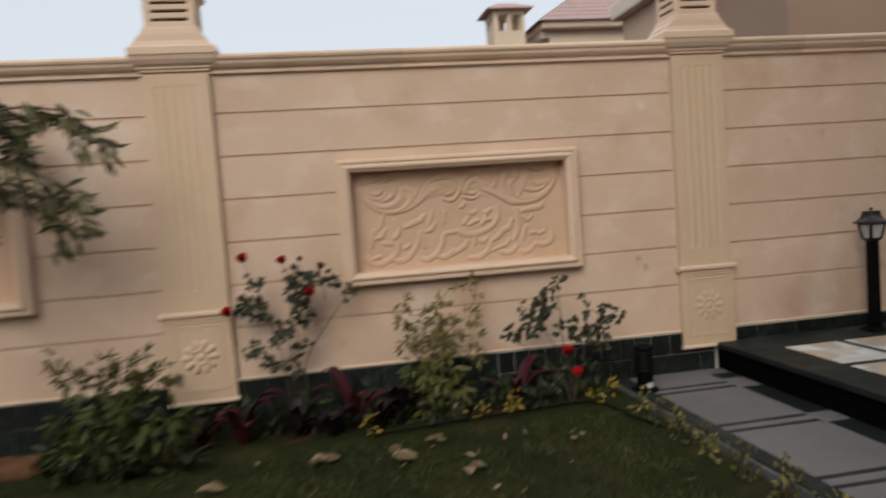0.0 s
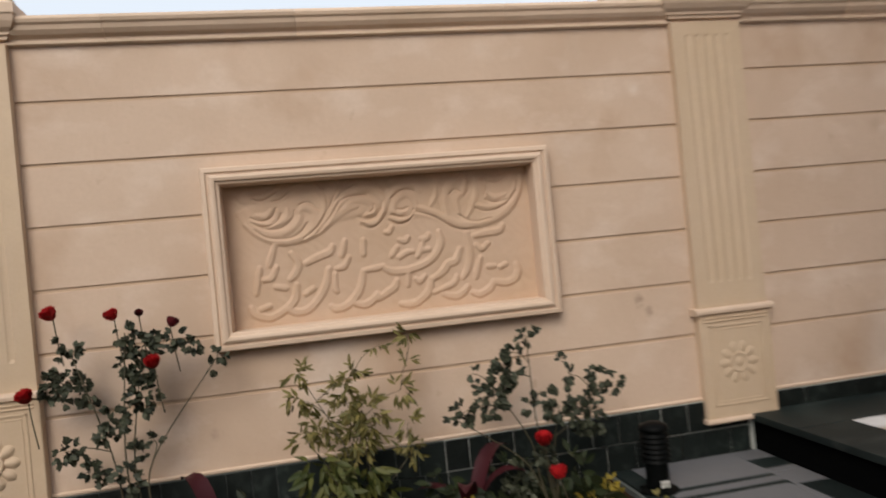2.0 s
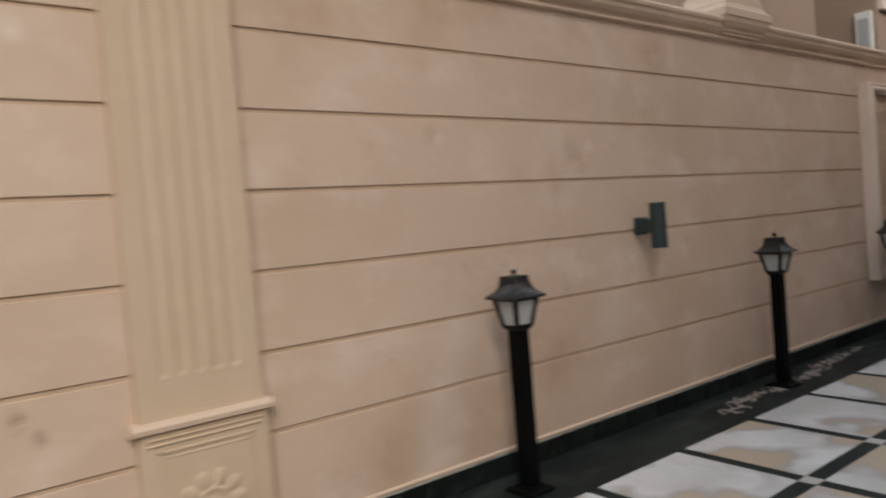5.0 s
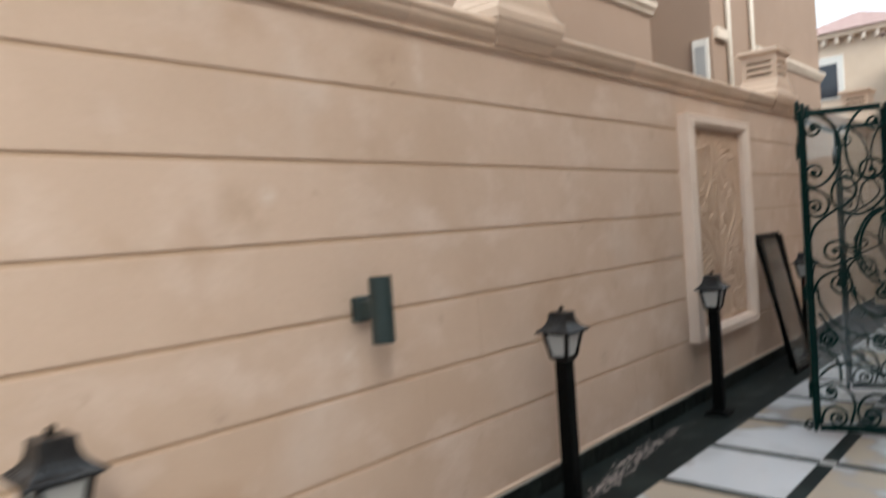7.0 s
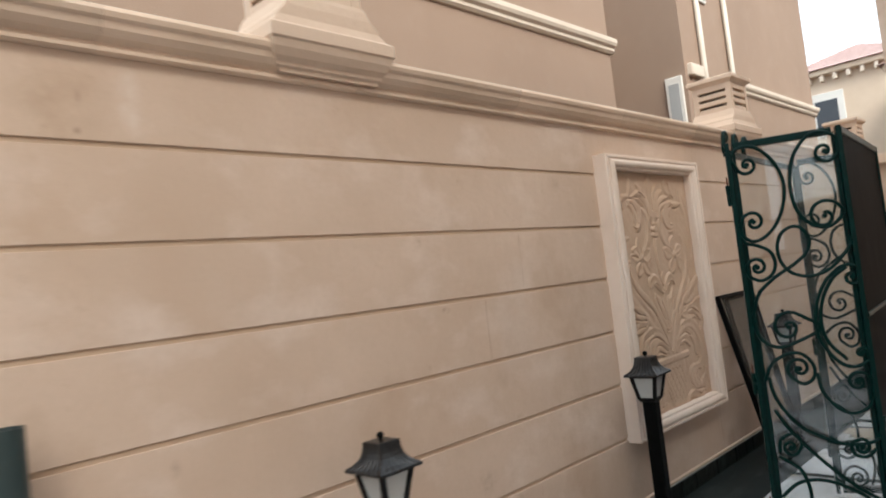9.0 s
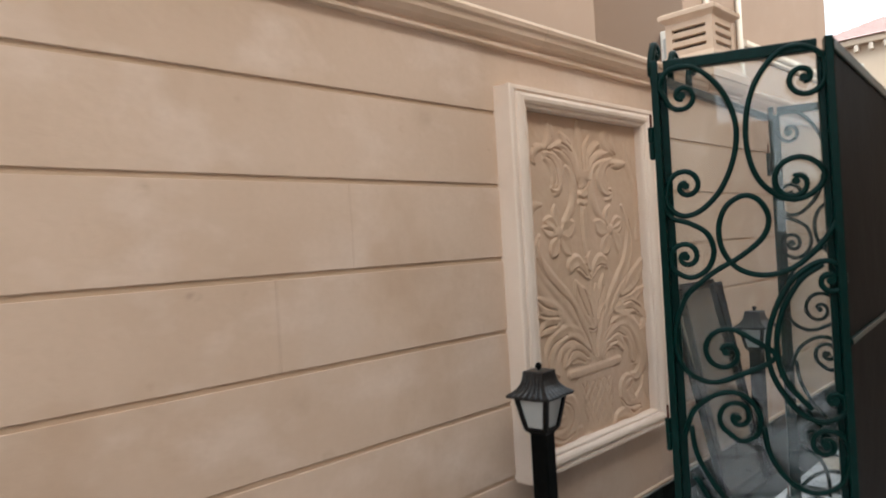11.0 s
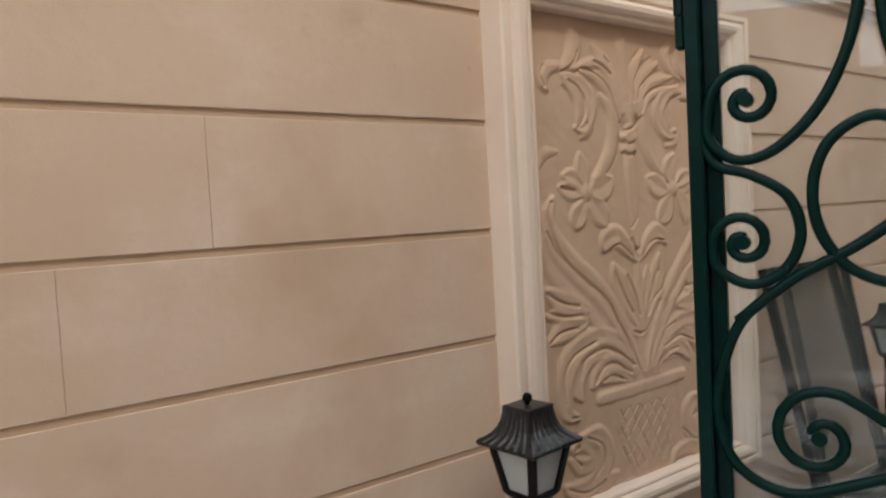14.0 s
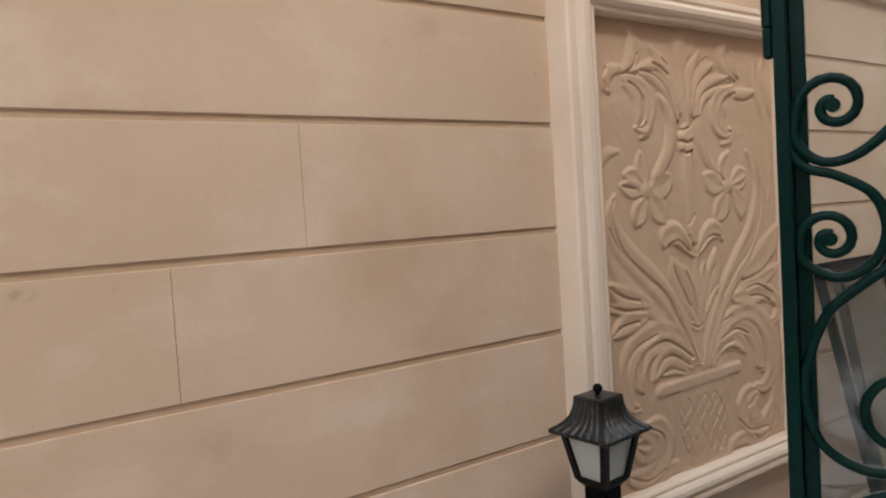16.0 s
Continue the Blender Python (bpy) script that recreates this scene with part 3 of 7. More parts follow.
    loft(bm, [[(r * math.cos(2 * math.pi * i / n), -0.06 - 1.9 * relief * h, rc + r * math.sin(2 * math.pi * i / n)) for i in range(n)] for r, h in ((0.070, 0.0), (0.066, 0.009), (0.058, 0.011), (0.048, 0.005), (0.028, 0.004), (0.020, 0.009), (0.004, 0.011))], smooth=True)
    part("rosette_boss", bm, M["stone_yellow"], t)
    return t


pilaster(*PILASTERS[0], 1.0)
pilaster(*PILASTERS[1], 0.48)


# ---- carved panels ----
def mitred_frame(bm, x0, x1, z0, z1, profile, sx=1.0):
    """A picture-frame moulding: profile of (inset, y), outside to inside."""
    rings = []
    for inset, y in profile:
        a = inset * sx
        rings.append([(x0 + a, y, z0 + inset), (x1 - a, y, z0 + inset), (x1 - a, y, z1 - inset), (x0 + a, y, z1 - inset)])
    return loft(bm, rings, cap=False)


FRAME = [(0.0, 0.018), (0.0, -0.078), (0.007, -0.090), (0.028, -0.093), (0.033, -0.082), (0.043, -0.082), (0.048, -0.096), (0.062, -0.104), (0.077, -0.100), (0.085, -0.086), (0.096, -0.083), (0.101, -0.074), (0.104, 0.060)]
DEEP = [(0.0, 0.018), (0.0, -0.090), (0.004, -0.096), (0.020, -0.096), (0.024, -0.088), (0.030, -0.088), (0.034, -0.098), (0.048, -0.104), (0.064, -0.102), (0.076, -0.094), (0.080, -0.082), (0.085, -0.082), (0.088, -0.086), (0.095, -0.082), (0.098, -0.070), (0.098, 0.045)]


def carved_panel(name, x0, x1, z0, z1, profile, depth, label):
    t = thing(name, label, "relief panel", "", ((x0 + x1) / 2, 0, z0))
    ox, oz = (x0 + x1) / 2, z0
    part("frame", mitred_frame(bmesh.new(), x0 - ox, x1 - ox, 0, z1 - oz, profile, 1.45 if profile is DEEP else 1.0), M["moulding" if profile is FRAME else "stone_pale"], t)
    i = profile[-1][0] - 0.004
    part("backing", boxed(x0 + i - ox, x1 - i - ox, depth, depth + 0.03, i, z1 - z0 - i), M["relief"], t)
    return t


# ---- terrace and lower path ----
terrace = tagged(part("terrace", boxed(0.335, 13.2, -6.5, -0.004, -0.36, TOP - 0.045), M["riser"]), "raised terrace, its granite step face darkened for undercut shade", "terrace", kind="structure")
slab = bmesh.new()
box(slab, 0.30, 13.2, -0.485, -0.004, TOP - 0.045, TOP, bevel=0.006, seg=2)
part("border_stone", slab, M["granite"], terrace)
part("border_stone", boxed(0.30, 0.662, -6.5, -0.487, TOP - 0.045, TOP, bevel=0.006, seg=2), M["granite"], terrace)
part("strip_bed", boxed(0.664, 13.2, -6.5, -0.487, TOP - 0.045, TOP - 0.004), M["granite"], terrace)
XS = [0.672] + [1.2 + 0.75 * k for k in range(16)]
YS = [-0.49 - 0.705 * k for k in range(8)]
for i, (a, b) in enumerate(zip(XS, XS[1:])):
    for j, (c, d) in enumerate(zip(YS, YS[1:])):
        x0, x1 = a + (0.042 if i else 0), b - 0.042
        y1, y0 = c - (0.0 if j == 0 else 0.045), d + 0.045
        if x1 < 13.15:
            part("marble_tile", boxed(x0, x1, y0, y1, TOP - 0.012, TOP + 0.001, bevel=0.0015), M["marble"], terrace)
        if i and j and x1 < 13.15:
            part("inset", boxed(a - 0.040, a + 0.040, c - 0.043, c + 0.043, TOP - 0.012, TOP + 0.0005), M["inset"], terrace)

path = tagged(part("garden_path", boxed(-0.70, 0.335, -6.5, -0.004, -0.36, LOW - 0.012), M["groutdark"]), "lower grey paved path beside the terrace step", "path", kind="structure")


def slab_piece(name, x0, x1, y0, y1, mat, dz=0.0):
    part(name, boxed(x0 + 0.0015, x1 - 0.0015, y0 + 0.0015, y1 - 0.0015, LOW - 0.014, LOW + dz, bevel=0.002), mat, path)


slab_piece("paver", -0.55, 0.14, -0.447, -0.022, M["paver"])
slab_piece("granite_slab", 0.14, 0.333, -0.375, -0.20, M["granite"])
slab_piece("paver", 0.14, 0.333, -0.20, -0.022, M["paver"])
slab_piece("paver", 0.14, 0.333, -0.447, -0.375, M["paver"])
y = -0.447
for k in range(6):
    slab_piece("granite_strip", -0.55, 0.125, y - 0.048, y, M["granite"])
    slab_piece("paver", -0.55, 0.125, y - 0.13, y - 0.048, M["paver"], -0.0005)
    slab_piece("granite_strip", -0.55, 0.125, y - 0.178, y - 0.13, M["granite"])
    slab_piece("paver", 0.125, 0.333, y - 0.215, y, M["paver"], -0.0007)
    slab_piece("paver", -0.55, 0.105, y - 0.975, y - 0.178, M["paver"])
    slab_piece("paver", 0.105, 0.148, y - 0.975, y - 0.215, M["paver"], -0.0005)
    slab_piece("granite_slab", 0.148, 0.333, y - 0.975, y - 0.215, M["granite"])
    y -= 0.975
slab_piece("kerb", -0.68, -0.55, -6.3, -0.022, M["granite"], 0.002)

# flakes of fallen plaster on the granite border
bm = bmesh.new()
rng = random.Random(3)
HEAPS = ((3.58, -0.29, 0.10, 0.030), (3.80, -0.23, 0.10, 0.030), (4.02, -0.235, 0.12, 0.028), (4.24, -0.28, 0.05, 0.02), (4.62, -0.27, 0.16, 0.028), (4.85, -0.24, 0.10, 0.022), (5.2, -0.18, 0.16, 0.03), (5.6, -0.15, 0.2, 0.03))
for k in range(1100):
    hx, hy, sx, sy = rng.choice(HEAPS)
    x, y = hx + rng.gauss(0, sx), hy + rng.gauss(0, sy)
    y = max(-0.46, min(-0.05, y))
    s = 0.0016 + 0.011 * rng.random() ** 3
    an = rng.uniform(0, 6.28)
    pts = [(x + s * rng.uniform(0.5, 1.4) * math.cos(an + q * 1.257), y + s * rng.uniform(0.5, 1.4) * math.sin(an + q * 1.257)) for q in range(5)]
    loft(bm, [[(px, py, TOP) for px, py in pts], [(px, py, TOP + s * rng.uniform(0.2, 0.9)) for px, py in pts]])
tagged(part("plaster_flakes", bm, M["debris"]), "white plaster flakes scattered on the dark granite border", "debris", kind="stuff")


# ---- the two carved panels and a third at the garden's far end ----
panel_text = carved_panel("inscription_panel", -2.952, -0.922, 0.763, 1.788, FRAME, 0.054, "wide carved stone panel with raised script and scrolled leaves")
panel_left = carved_panel("relief_panel", -7.34, -5.29, 0.763, 1.788, FRAME, 0.054, "wide carved stone panel half hidden by a tree")
panel_tall = carved_panel("flower_panel", 6.56, 7.93, 0.485, 2.335, DEEP, -0.026, "tall carved stone panel with a flower basket")

class Relief:
    """A carved stone sheet: a fine grid raised stroke by stroke, each stroke a mesh of its own."""

    def __init__(self, panel, nx, nz, step, x0, z0, y, swell=1.0, blend=4):
        self.panel, self.step, self.x0, self.z0, self.y, self.swell, self.blend = panel, step, x0, z0, y, swell, blend
        self.gx, self.gz = np.meshgrid(x0 + np.arange(nx) * step, z0 + np.arange(nz) * step)
        self.rise, self.top, self.cuts = np.zeros_like(self.gx), np.zeros_like(self.gx), np.zeros_like(self.gx)
        self.owner, self.names = np.zeros(self.gx.shape, int), ["carved_ground"]

    def nearness(self, pts):
        """For each point of the sheet its distance from the stroke's middle line, in half widths (2 = far)."""
        q = np.full(self.gx.shape, 2.0)
        nz, nx = q.shape
        for x, z, w in spline(pts, 28):
            w = max(w, 0.004)
            i0, i1 = int((x - 1.6 * w - self.x0) / self.step), int((x + 1.6 * w - self.x0) / self.step) + 2
            j0, j1 = int((z - 1.6 * w - self.z0) / self.step), int((z + 1.6 * w - self.z0) / self.step) + 2
            i0, j0 = max(i0, 0), max(j0, 0)
            if i1 <= i0 or j1 <= j0 or i0 >= nx or j0 >= nz:
                continue
            win = (slice(j0, j1), slice(i0, i1))
            q[win] = np.minimum(q[win], np.hypot(self.gx[win] - x, self.gz[win] - z) / w)
        return q

    def emboss(self, name, shape, h, pts):
        q = np.clip(self.nearness([(x, z, w * self.swell) for x, z, w in pts]), 0, 1)
        body = np.sqrt(1 - q**2)
        if shape == "leaf":        # a soft hollow along the middle
            body = np.clip(body * 1.25, 0, 1) * (1 - 0.28 * np.clip(1 - q / 0.6, 0, 1))
        if shape == "petal":       # a raised rim round a dished face
            body = np.clip(body * 1.5, 0, 1) * (1 - 0.5 * np.clip(1 - q / 0.8, 0, 1))
        if shape == "flat":        # a level face with rounded shoulders
            body = np.clip((1 - q) * 3.2, 0, 1)
            body = body * body * (3 - 2 * body)
        if shape == "soft":
            body = 1 - q**2.5
        win = h * body > self.top
        self.top[win] = (h * body)[win]
        self.rise += (h * body) ** self.blend
        self.owner[win] = len(self.names)
        self.names.append(name)

    def incise(self, pts, depth=0.010):
        np.maximum(self.cuts, depth * np.clip(1 - self.nearness(pts), 0, 1), out=self.cuts)

    @staticmethod
    def pieces(cells):
        """A number for each unbroken run of cells of one stroke."""
        label = np.arange(cells.size).reshape(cells.shape)
        while True:
            old = label.copy()
            for flip in (1, -1):
                for axis in (0, 1):
                    lab, cel = np.moveaxis(label, axis, 0)[::flip], np.moveaxis(cells, axis, 0)[::flip]
                    for n in range(1, len(lab)):
                        same = cel[n] == cel[n - 1]
                        lab[n] = np.where(same, np.minimum(lab[n], lab[n - 1]), lab[n])
            if (old == label).all():
                return np.unique(label, return_inverse=True)[1].reshape(cells.shape)

    def build(self, mat, height=1.0, soften=3):
        gx, gz, nx = self.gx, self.gz, self.gx.shape[1]
        rise = self.rise ** (1 / self.blend) * height
        for _ in range(soften):    # worn, rounded shoulders
            pad = np.pad(rise, 1, mode="edge")
            rise = (pad[:-2, 1:-1] + pad[2:, 1:-1] + pad[1:-1, :-2] + pad[1:-1, 2:] + 2 * pad[1:-1, 1:-1]) / 6
        rise = np.maximum(rise - self.cuts, -0.003)
        rise += 0.0008 * np.sin(gx * 61 + 3 * np.sin(gz * 23)) * np.sin(gz * 53 + 2 * np.sin(gx * 31))
        dz, dx = np.gradient(rise, self.step)
        normal = np.stack([-dx, -np.ones_like(dx), -dz], -1)
        normal = (normal / np.linalg.norm(normal, axis=-1, keepdims=True)).reshape(-1, 3)
        own = self.owner
        cells = np.maximum.reduce([own[:-1, :-1], own[1:, :-1], own[:-1, 1:], own[1:, 1:]])
        for _ in range(4):         # slivers go to the piece beside them
            label = self.pieces(cells)
            size = np.bincount(label.ravel())
            tiny = size[label] < 90
            if not tiny.any():
                break
            for _ in range(12):
                pad, free = np.pad(cells, 1, mode="edge"), np.pad(tiny, 1, mode="edge")
                for dj, di in ((0, 1), (2, 1), (1, 0), (1, 2)):
                    sl = (slice(dj, dj + cells.shape[0]), slice(di, di + cells.shape[1]))
                    take = tiny & ~free[sl]
                    cells[take] = pad[sl][take]
                    tiny = tiny & ~take
        label = self.pieces(cells)
        for k in np.unique(label):
            js, is_ = np.nonzero(label == k)
            name = self.names[cells[js[0], is_[0]]]
            quads = np.stack([js * nx + is_, js * nx + is_ + 1, (js + 1) * nx + is_ + 1, (js + 1) * nx + is_], 1)
            used, idx = np.unique(quads, return_inverse=True)
            co = np.stack([gx.ravel()[used], self.y - rise.ravel()[used], gz.ravel()[used]], 1)
            me = bpy.data.meshes.new(name)
            me.from_pydata(co.tolist(), [], idx.reshape(-1, 4).tolist())
            me.polygons.foreach_set("use_smooth", [True] * len(me.polygons))
            me.normals_split_custom_set_from_vertices(normal[used].tolist())
            me.materials.append(mat)
            new(name, me).parent = self.panel


# carving of the wide panel: scrolled leaves over a line of script
script = Relief(panel_text, 524, 236, 0.0035, -0.915, 0.098, 0.048, 1.12)
script.emboss("carved_leaf", "soft", 0.016, [(-0.805, 0.698, 0.011), (-0.737, 0.639, 0.022), (-0.640, 0.592, 0.025), (-0.555, 0.584, 0.025), (-0.467, 0.600, 0.025), (-0.375, 0.641, 0.025), (-0.299, 0.695, 0.025), (-0.205, 0.745, 0.025), (-0.154, 0.755, 0.011)])
script.emboss("carved_leaf", "soft", 0.016, [(-0.780, 0.709, 0.007), (-0.702, 0.647, 0.018), (-0.619, 0.628, 0.022), (-0.537, 0.656, 0.022), (-0.490, 0.712, 0.022), (-0.495, 0.769, 0.007)])
script.emboss("carved_leaf", "soft", 0.016, [(-0.750, 0.710, 0.007), (-0.681, 0.687, 0.014), (-0.616, 0.691, 0.018), (-0.565, 0.725, 0.022), (-0.559, 0.778, 0.007)])
script.emboss("carved_leaf", "soft", 0.016, [(-0.739, 0.748, 0.011), (-0.686, 0.739, 0.022), (-0.649, 0.771, 0.011)])
script.emboss("carved_leaf", "soft", 0.016, [(-0.755, 0.857, 0.011), (-0.681, 0.858, 0.022), (-0.609, 0.898, 0.011)])
script.emboss("carved_leaf", "soft", 0.016, [(-0.593, 0.847, 0.007), (-0.541, 0.885, 0.018), (-0.505, 0.904, 0.007)])
script.emboss("carved_leaf", "soft", 0.016, [(-0.500, 0.748, 0.011), (-0.449, 0.772, 0.029), (-0.401, 0.736, 0.036), (-0.411, 0.669, 0.032), (-0.466, 0.614, 0.011)])
script.emboss("carved_leaf", "soft", 0.016, [(-0.459, 0.606, 0.011), (-0.369, 0.701, 0.025), (-0.337, 0.806, 0.029), (-0.381, 0.894, 0.011)])
script.emboss("carved_leaf", "soft", 0.016, [(-0.372, 0.637, 0.007), (-0.305, 0.739, 0.018), (-0.267, 0.836, 0.018), (-0.275, 0.901, 0.007)])
script.emboss("carved_leaf", "soft", 0.016, [(-0.317, 0.690, 0.011), (-0.244, 0.787, 0.025), (-0.159, 0.845, 0.029), (-0.068, 0.853, 0.029), (-0.008, 0.797, 0.025), (0.004, 0.731, 0.022), (-0.032, 0.672, 0.011)])
script.emboss("carved_leaf", "soft", 0.016, [(-0.241, 0.740, 0.011), (-0.187, 0.779, 0.025), (-0.121, 0.792, 0.029), (-0.066, 0.762, 0.029), (-0.063, 0.718, 0.025), (-0.109, 0.697, 0.011)])
script.emboss("carved_leaf", "soft", 0.016, [(-0.134, 0.663, 0.007), (-0.085, 0.644, 0.018), (-0.033, 0.661, 0.018), (-0.007, 0.699, 0.007)])
script.emboss("carved_leaf", "soft", 0.016, [(0.001, 0.706, 0.011), (0.039, 0.790, 0.025), (0.105, 0.854, 0.029), (0.180, 0.863, 0.025), (0.227, 0.811, 0.011)])
script.emboss("carved_leaf", "soft", 0.016, [(0.202, 0.714, 0.011), (0.186, 0.778, 0.022), (0.137, 0.804, 0.025), (0.078, 0.772, 0.025), (0.058, 0.723, 0.025), (0.088, 0.694, 0.022), (0.133, 0.698, 0.011)])
script.emboss("carved_leaf", "soft", 0.016, [(0.034, 0.670, 0.007), (0.084, 0.651, 0.018), (0.140, 0.657, 0.018), (0.177, 0.691, 0.007)])
script.emboss("carved_leaf", "soft", 0.016, [(0.196, 0.726, 0.011), (0.286, 0.689, 0.022), (0.376, 0.636, 0.029), (0.468, 0.595, 0.029), (0.565, 0.594, 0.029), (0.686, 0.617, 0.029), (0.792, 0.684, 0.025), (0.854, 0.785, 0.018), (0.875, 0.875, 0.007)])
script.emboss("carved_leaf", "soft", 0.016, [(0.290, 0.725, 0.011), (0.336, 0.803, 0.025), (0.333, 0.885, 0.011)])
script.emboss("carved_leaf", "soft", 0.016, [(0.386, 0.658, 0.011), (0.377, 0.755, 0.025), (0.420, 0.841, 0.029), (0.486, 0.888, 0.014)])
script.emboss("carved_leaf", "soft", 0.016, [(0.463, 0.659, 0.011), (0.448, 0.742, 0.022), (0.492, 0.791, 0.022), (0.522, 0.856, 0.011)])
script.emboss("carved_leaf", "soft", 0.016, [(0.508, 0.640, 0.011), (0.545, 0.704, 0.022), (0.577, 0.784, 0.022), (0.577, 0.867, 0.011)])
script.emboss("carved_leaf", "soft", 0.016, [(0.577, 0.705, 0.011), (0.653, 0.684, 0.018), (0.734, 0.700, 0.022), (0.804, 0.763, 0.018), (0.835, 0.833, 0.007)])
script.emboss("carved_leaf", "soft", 0.016, [(0.638, 0.772, 0.011), (0.694, 0.741, 0.022), (0.764, 0.758, 0.011)])
script.emboss("carved_leaf", "soft", 0.016, [(0.618, 0.886, 0.011), (0.686, 0.859, 0.018), (0.768, 0.883, 0.011)])
script.incise([(-0.750, 0.839, 0.011), (-0.717, 0.829, 0.011), (-0.683, 0.834, 0.011), (-0.640, 0.855, 0.011), (-0.597, 0.879, 0.011)], 0.0075)
script.incise([(-0.633, 0.823, 0.011), (-0.592, 0.830, 0.011), (-0.551, 0.858, 0.011)], 0.0075)
script.incise([(-0.771, 0.736, 0.011), (-0.729, 0.715, 0.011), (-0.682, 0.715, 0.011), (-0.642, 0.739, 0.011), (-0.624, 0.780, 0.011)], 0.0075)
script.incise([(-0.771, 0.705, 0.011), (-0.716, 0.679, 0.011), (-0.658, 0.684, 0.011), (-0.614, 0.712, 0.011), (-0.597, 0.746, 0.011)], 0.0075)
script.incise([(-0.764, 0.701, 0.011), (-0.700, 0.667, 0.011), (-0.633, 0.658, 0.011), (-0.577, 0.674, 0.011), (-0.531, 0.716, 0.011), (-0.520, 0.757, 0.011)], 0.0075)
script.incise([(-0.752, 0.661, 0.011), (-0.705, 0.622, 0.011), (-0.639, 0.602, 0.011), (-0.553, 0.601, 0.011), (-0.492, 0.631, 0.011), (-0.452, 0.680, 0.011)], 0.0075)
script.incise([(-0.489, 0.790, 0.011), (-0.453, 0.801, 0.011), (-0.413, 0.787, 0.011), (-0.378, 0.752, 0.011)], 0.0075)
script.incise([(-0.478, 0.594, 0.011), (-0.410, 0.641, 0.011), (-0.359, 0.700, 0.011), (-0.328, 0.758, 0.011), (-0.331, 0.830, 0.011), (-0.351, 0.878, 0.011)], 0.0075)
script.incise([(-0.395, 0.622, 0.011), (-0.316, 0.704, 0.011), (-0.254, 0.788, 0.011), (-0.191, 0.815, 0.011), (-0.107, 0.819, 0.011)], 0.0075)
script.incise([(-0.318, 0.758, 0.011), (-0.282, 0.826, 0.011), (-0.244, 0.884, 0.011)], 0.0075)
script.incise([(-0.302, 0.774, 0.011), (-0.230, 0.847, 0.011), (-0.156, 0.877, 0.011)], 0.0075)
script.incise([(-0.153, 0.690, 0.011), (-0.112, 0.672, 0.011), (-0.060, 0.678, 0.011), (-0.020, 0.715, 0.011), (-0.004, 0.768, 0.011)], 0.0075)
script.incise([(-0.137, 0.638, 0.011), (-0.095, 0.620, 0.011), (-0.050, 0.630, 0.011), (-0.010, 0.666, 0.011)], 0.0075)
script.incise([(-0.082, 0.713, 0.011), (-0.058, 0.732, 0.011), (-0.060, 0.754, 0.011)], 0.0075)
script.incise([(0.053, 0.785, 0.011), (0.101, 0.821, 0.011), (0.151, 0.832, 0.011), (0.187, 0.822, 0.011)], 0.0075)
script.incise([(0.083, 0.717, 0.011), (0.120, 0.714, 0.011), (0.143, 0.723, 0.011)], 0.0075)
script.incise([(0.051, 0.687, 0.011), (0.101, 0.668, 0.011), (0.153, 0.674, 0.011), (0.179, 0.709, 0.011)], 0.0075)
script.incise([(0.028, 0.649, 0.011), (0.082, 0.629, 0.011), (0.134, 0.636, 0.011), (0.171, 0.669, 0.011)], 0.0075)
script.incise([(0.193, 0.697, 0.011), (0.295, 0.658, 0.011), (0.356, 0.620, 0.011), (0.409, 0.581, 0.011), (0.465, 0.561, 0.011), (0.542, 0.558, 0.011)], 0.0075)
script.incise([(0.455, 0.652, 0.011), (0.509, 0.617, 0.011), (0.567, 0.605, 0.011), (0.654, 0.616, 0.011)], 0.0075)
script.incise([(0.567, 0.684, 0.011), (0.604, 0.666, 0.011), (0.659, 0.661, 0.011), (0.724, 0.678, 0.011), (0.783, 0.715, 0.011), (0.828, 0.765, 0.011)], 0.0075)
script.incise([(0.638, 0.734, 0.011), (0.676, 0.712, 0.011), (0.727, 0.712, 0.011), (0.768, 0.724, 0.011)], 0.0075)
script.incise([(0.626, 0.886, 0.011), (0.646, 0.809, 0.011), (0.630, 0.765, 0.011)], 0.0075)
script.incise([(0.611, 0.857, 0.011), (0.660, 0.838, 0.011), (0.715, 0.834, 0.011), (0.757, 0.850, 0.011), (0.783, 0.874, 0.011)], 0.0075)
script.incise([(0.505, 0.764, 0.011), (0.531, 0.799, 0.011), (0.537, 0.855, 0.011), (0.518, 0.893, 0.011)], 0.0075)
script.incise([(0.346, 0.832, 0.011), (0.339, 0.758, 0.011), (0.350, 0.676, 0.011)], 0.0075)
script.incise([(0.410, 0.782, 0.011), (0.447, 0.809, 0.011), (0.480, 0.792, 0.011)], 0.0075)
script.emboss("carved_letter", "flat", 0.013, [(-0.650, 0.564, 0.013), (-0.673, 0.503, 0.017), (-0.689, 0.452, 0.012)])
script.emboss("carved_letter", "flat", 0.013, [(-0.744, 0.441, 0.013), (-0.766, 0.355, 0.017), (-0.776, 0.297, 0.012)])
script.emboss("carved_letter", "flat", 0.013, [(-0.649, 0.441, 0.013), (-0.682, 0.381, 0.017), (-0.728, 0.372, 0.012)])
script.emboss("carved_letter", "flat", 0.013, [(-0.559, 0.510, 0.016), (-0.527, 0.453, 0.021), (-0.544, 0.395, 0.021), (-0.578, 0.363, 0.015)])
script.emboss("carved_letter", "flat", 0.013, [(-0.544, 0.320, 0.016), (-0.563, 0.244, 0.021), (-0.620, 0.191, 0.021), (-0.699, 0.154, 0.021), (-0.749, 0.160, 0.021), (-0.798, 0.184, 0.021), (-0.814, 0.221, 0.015)])
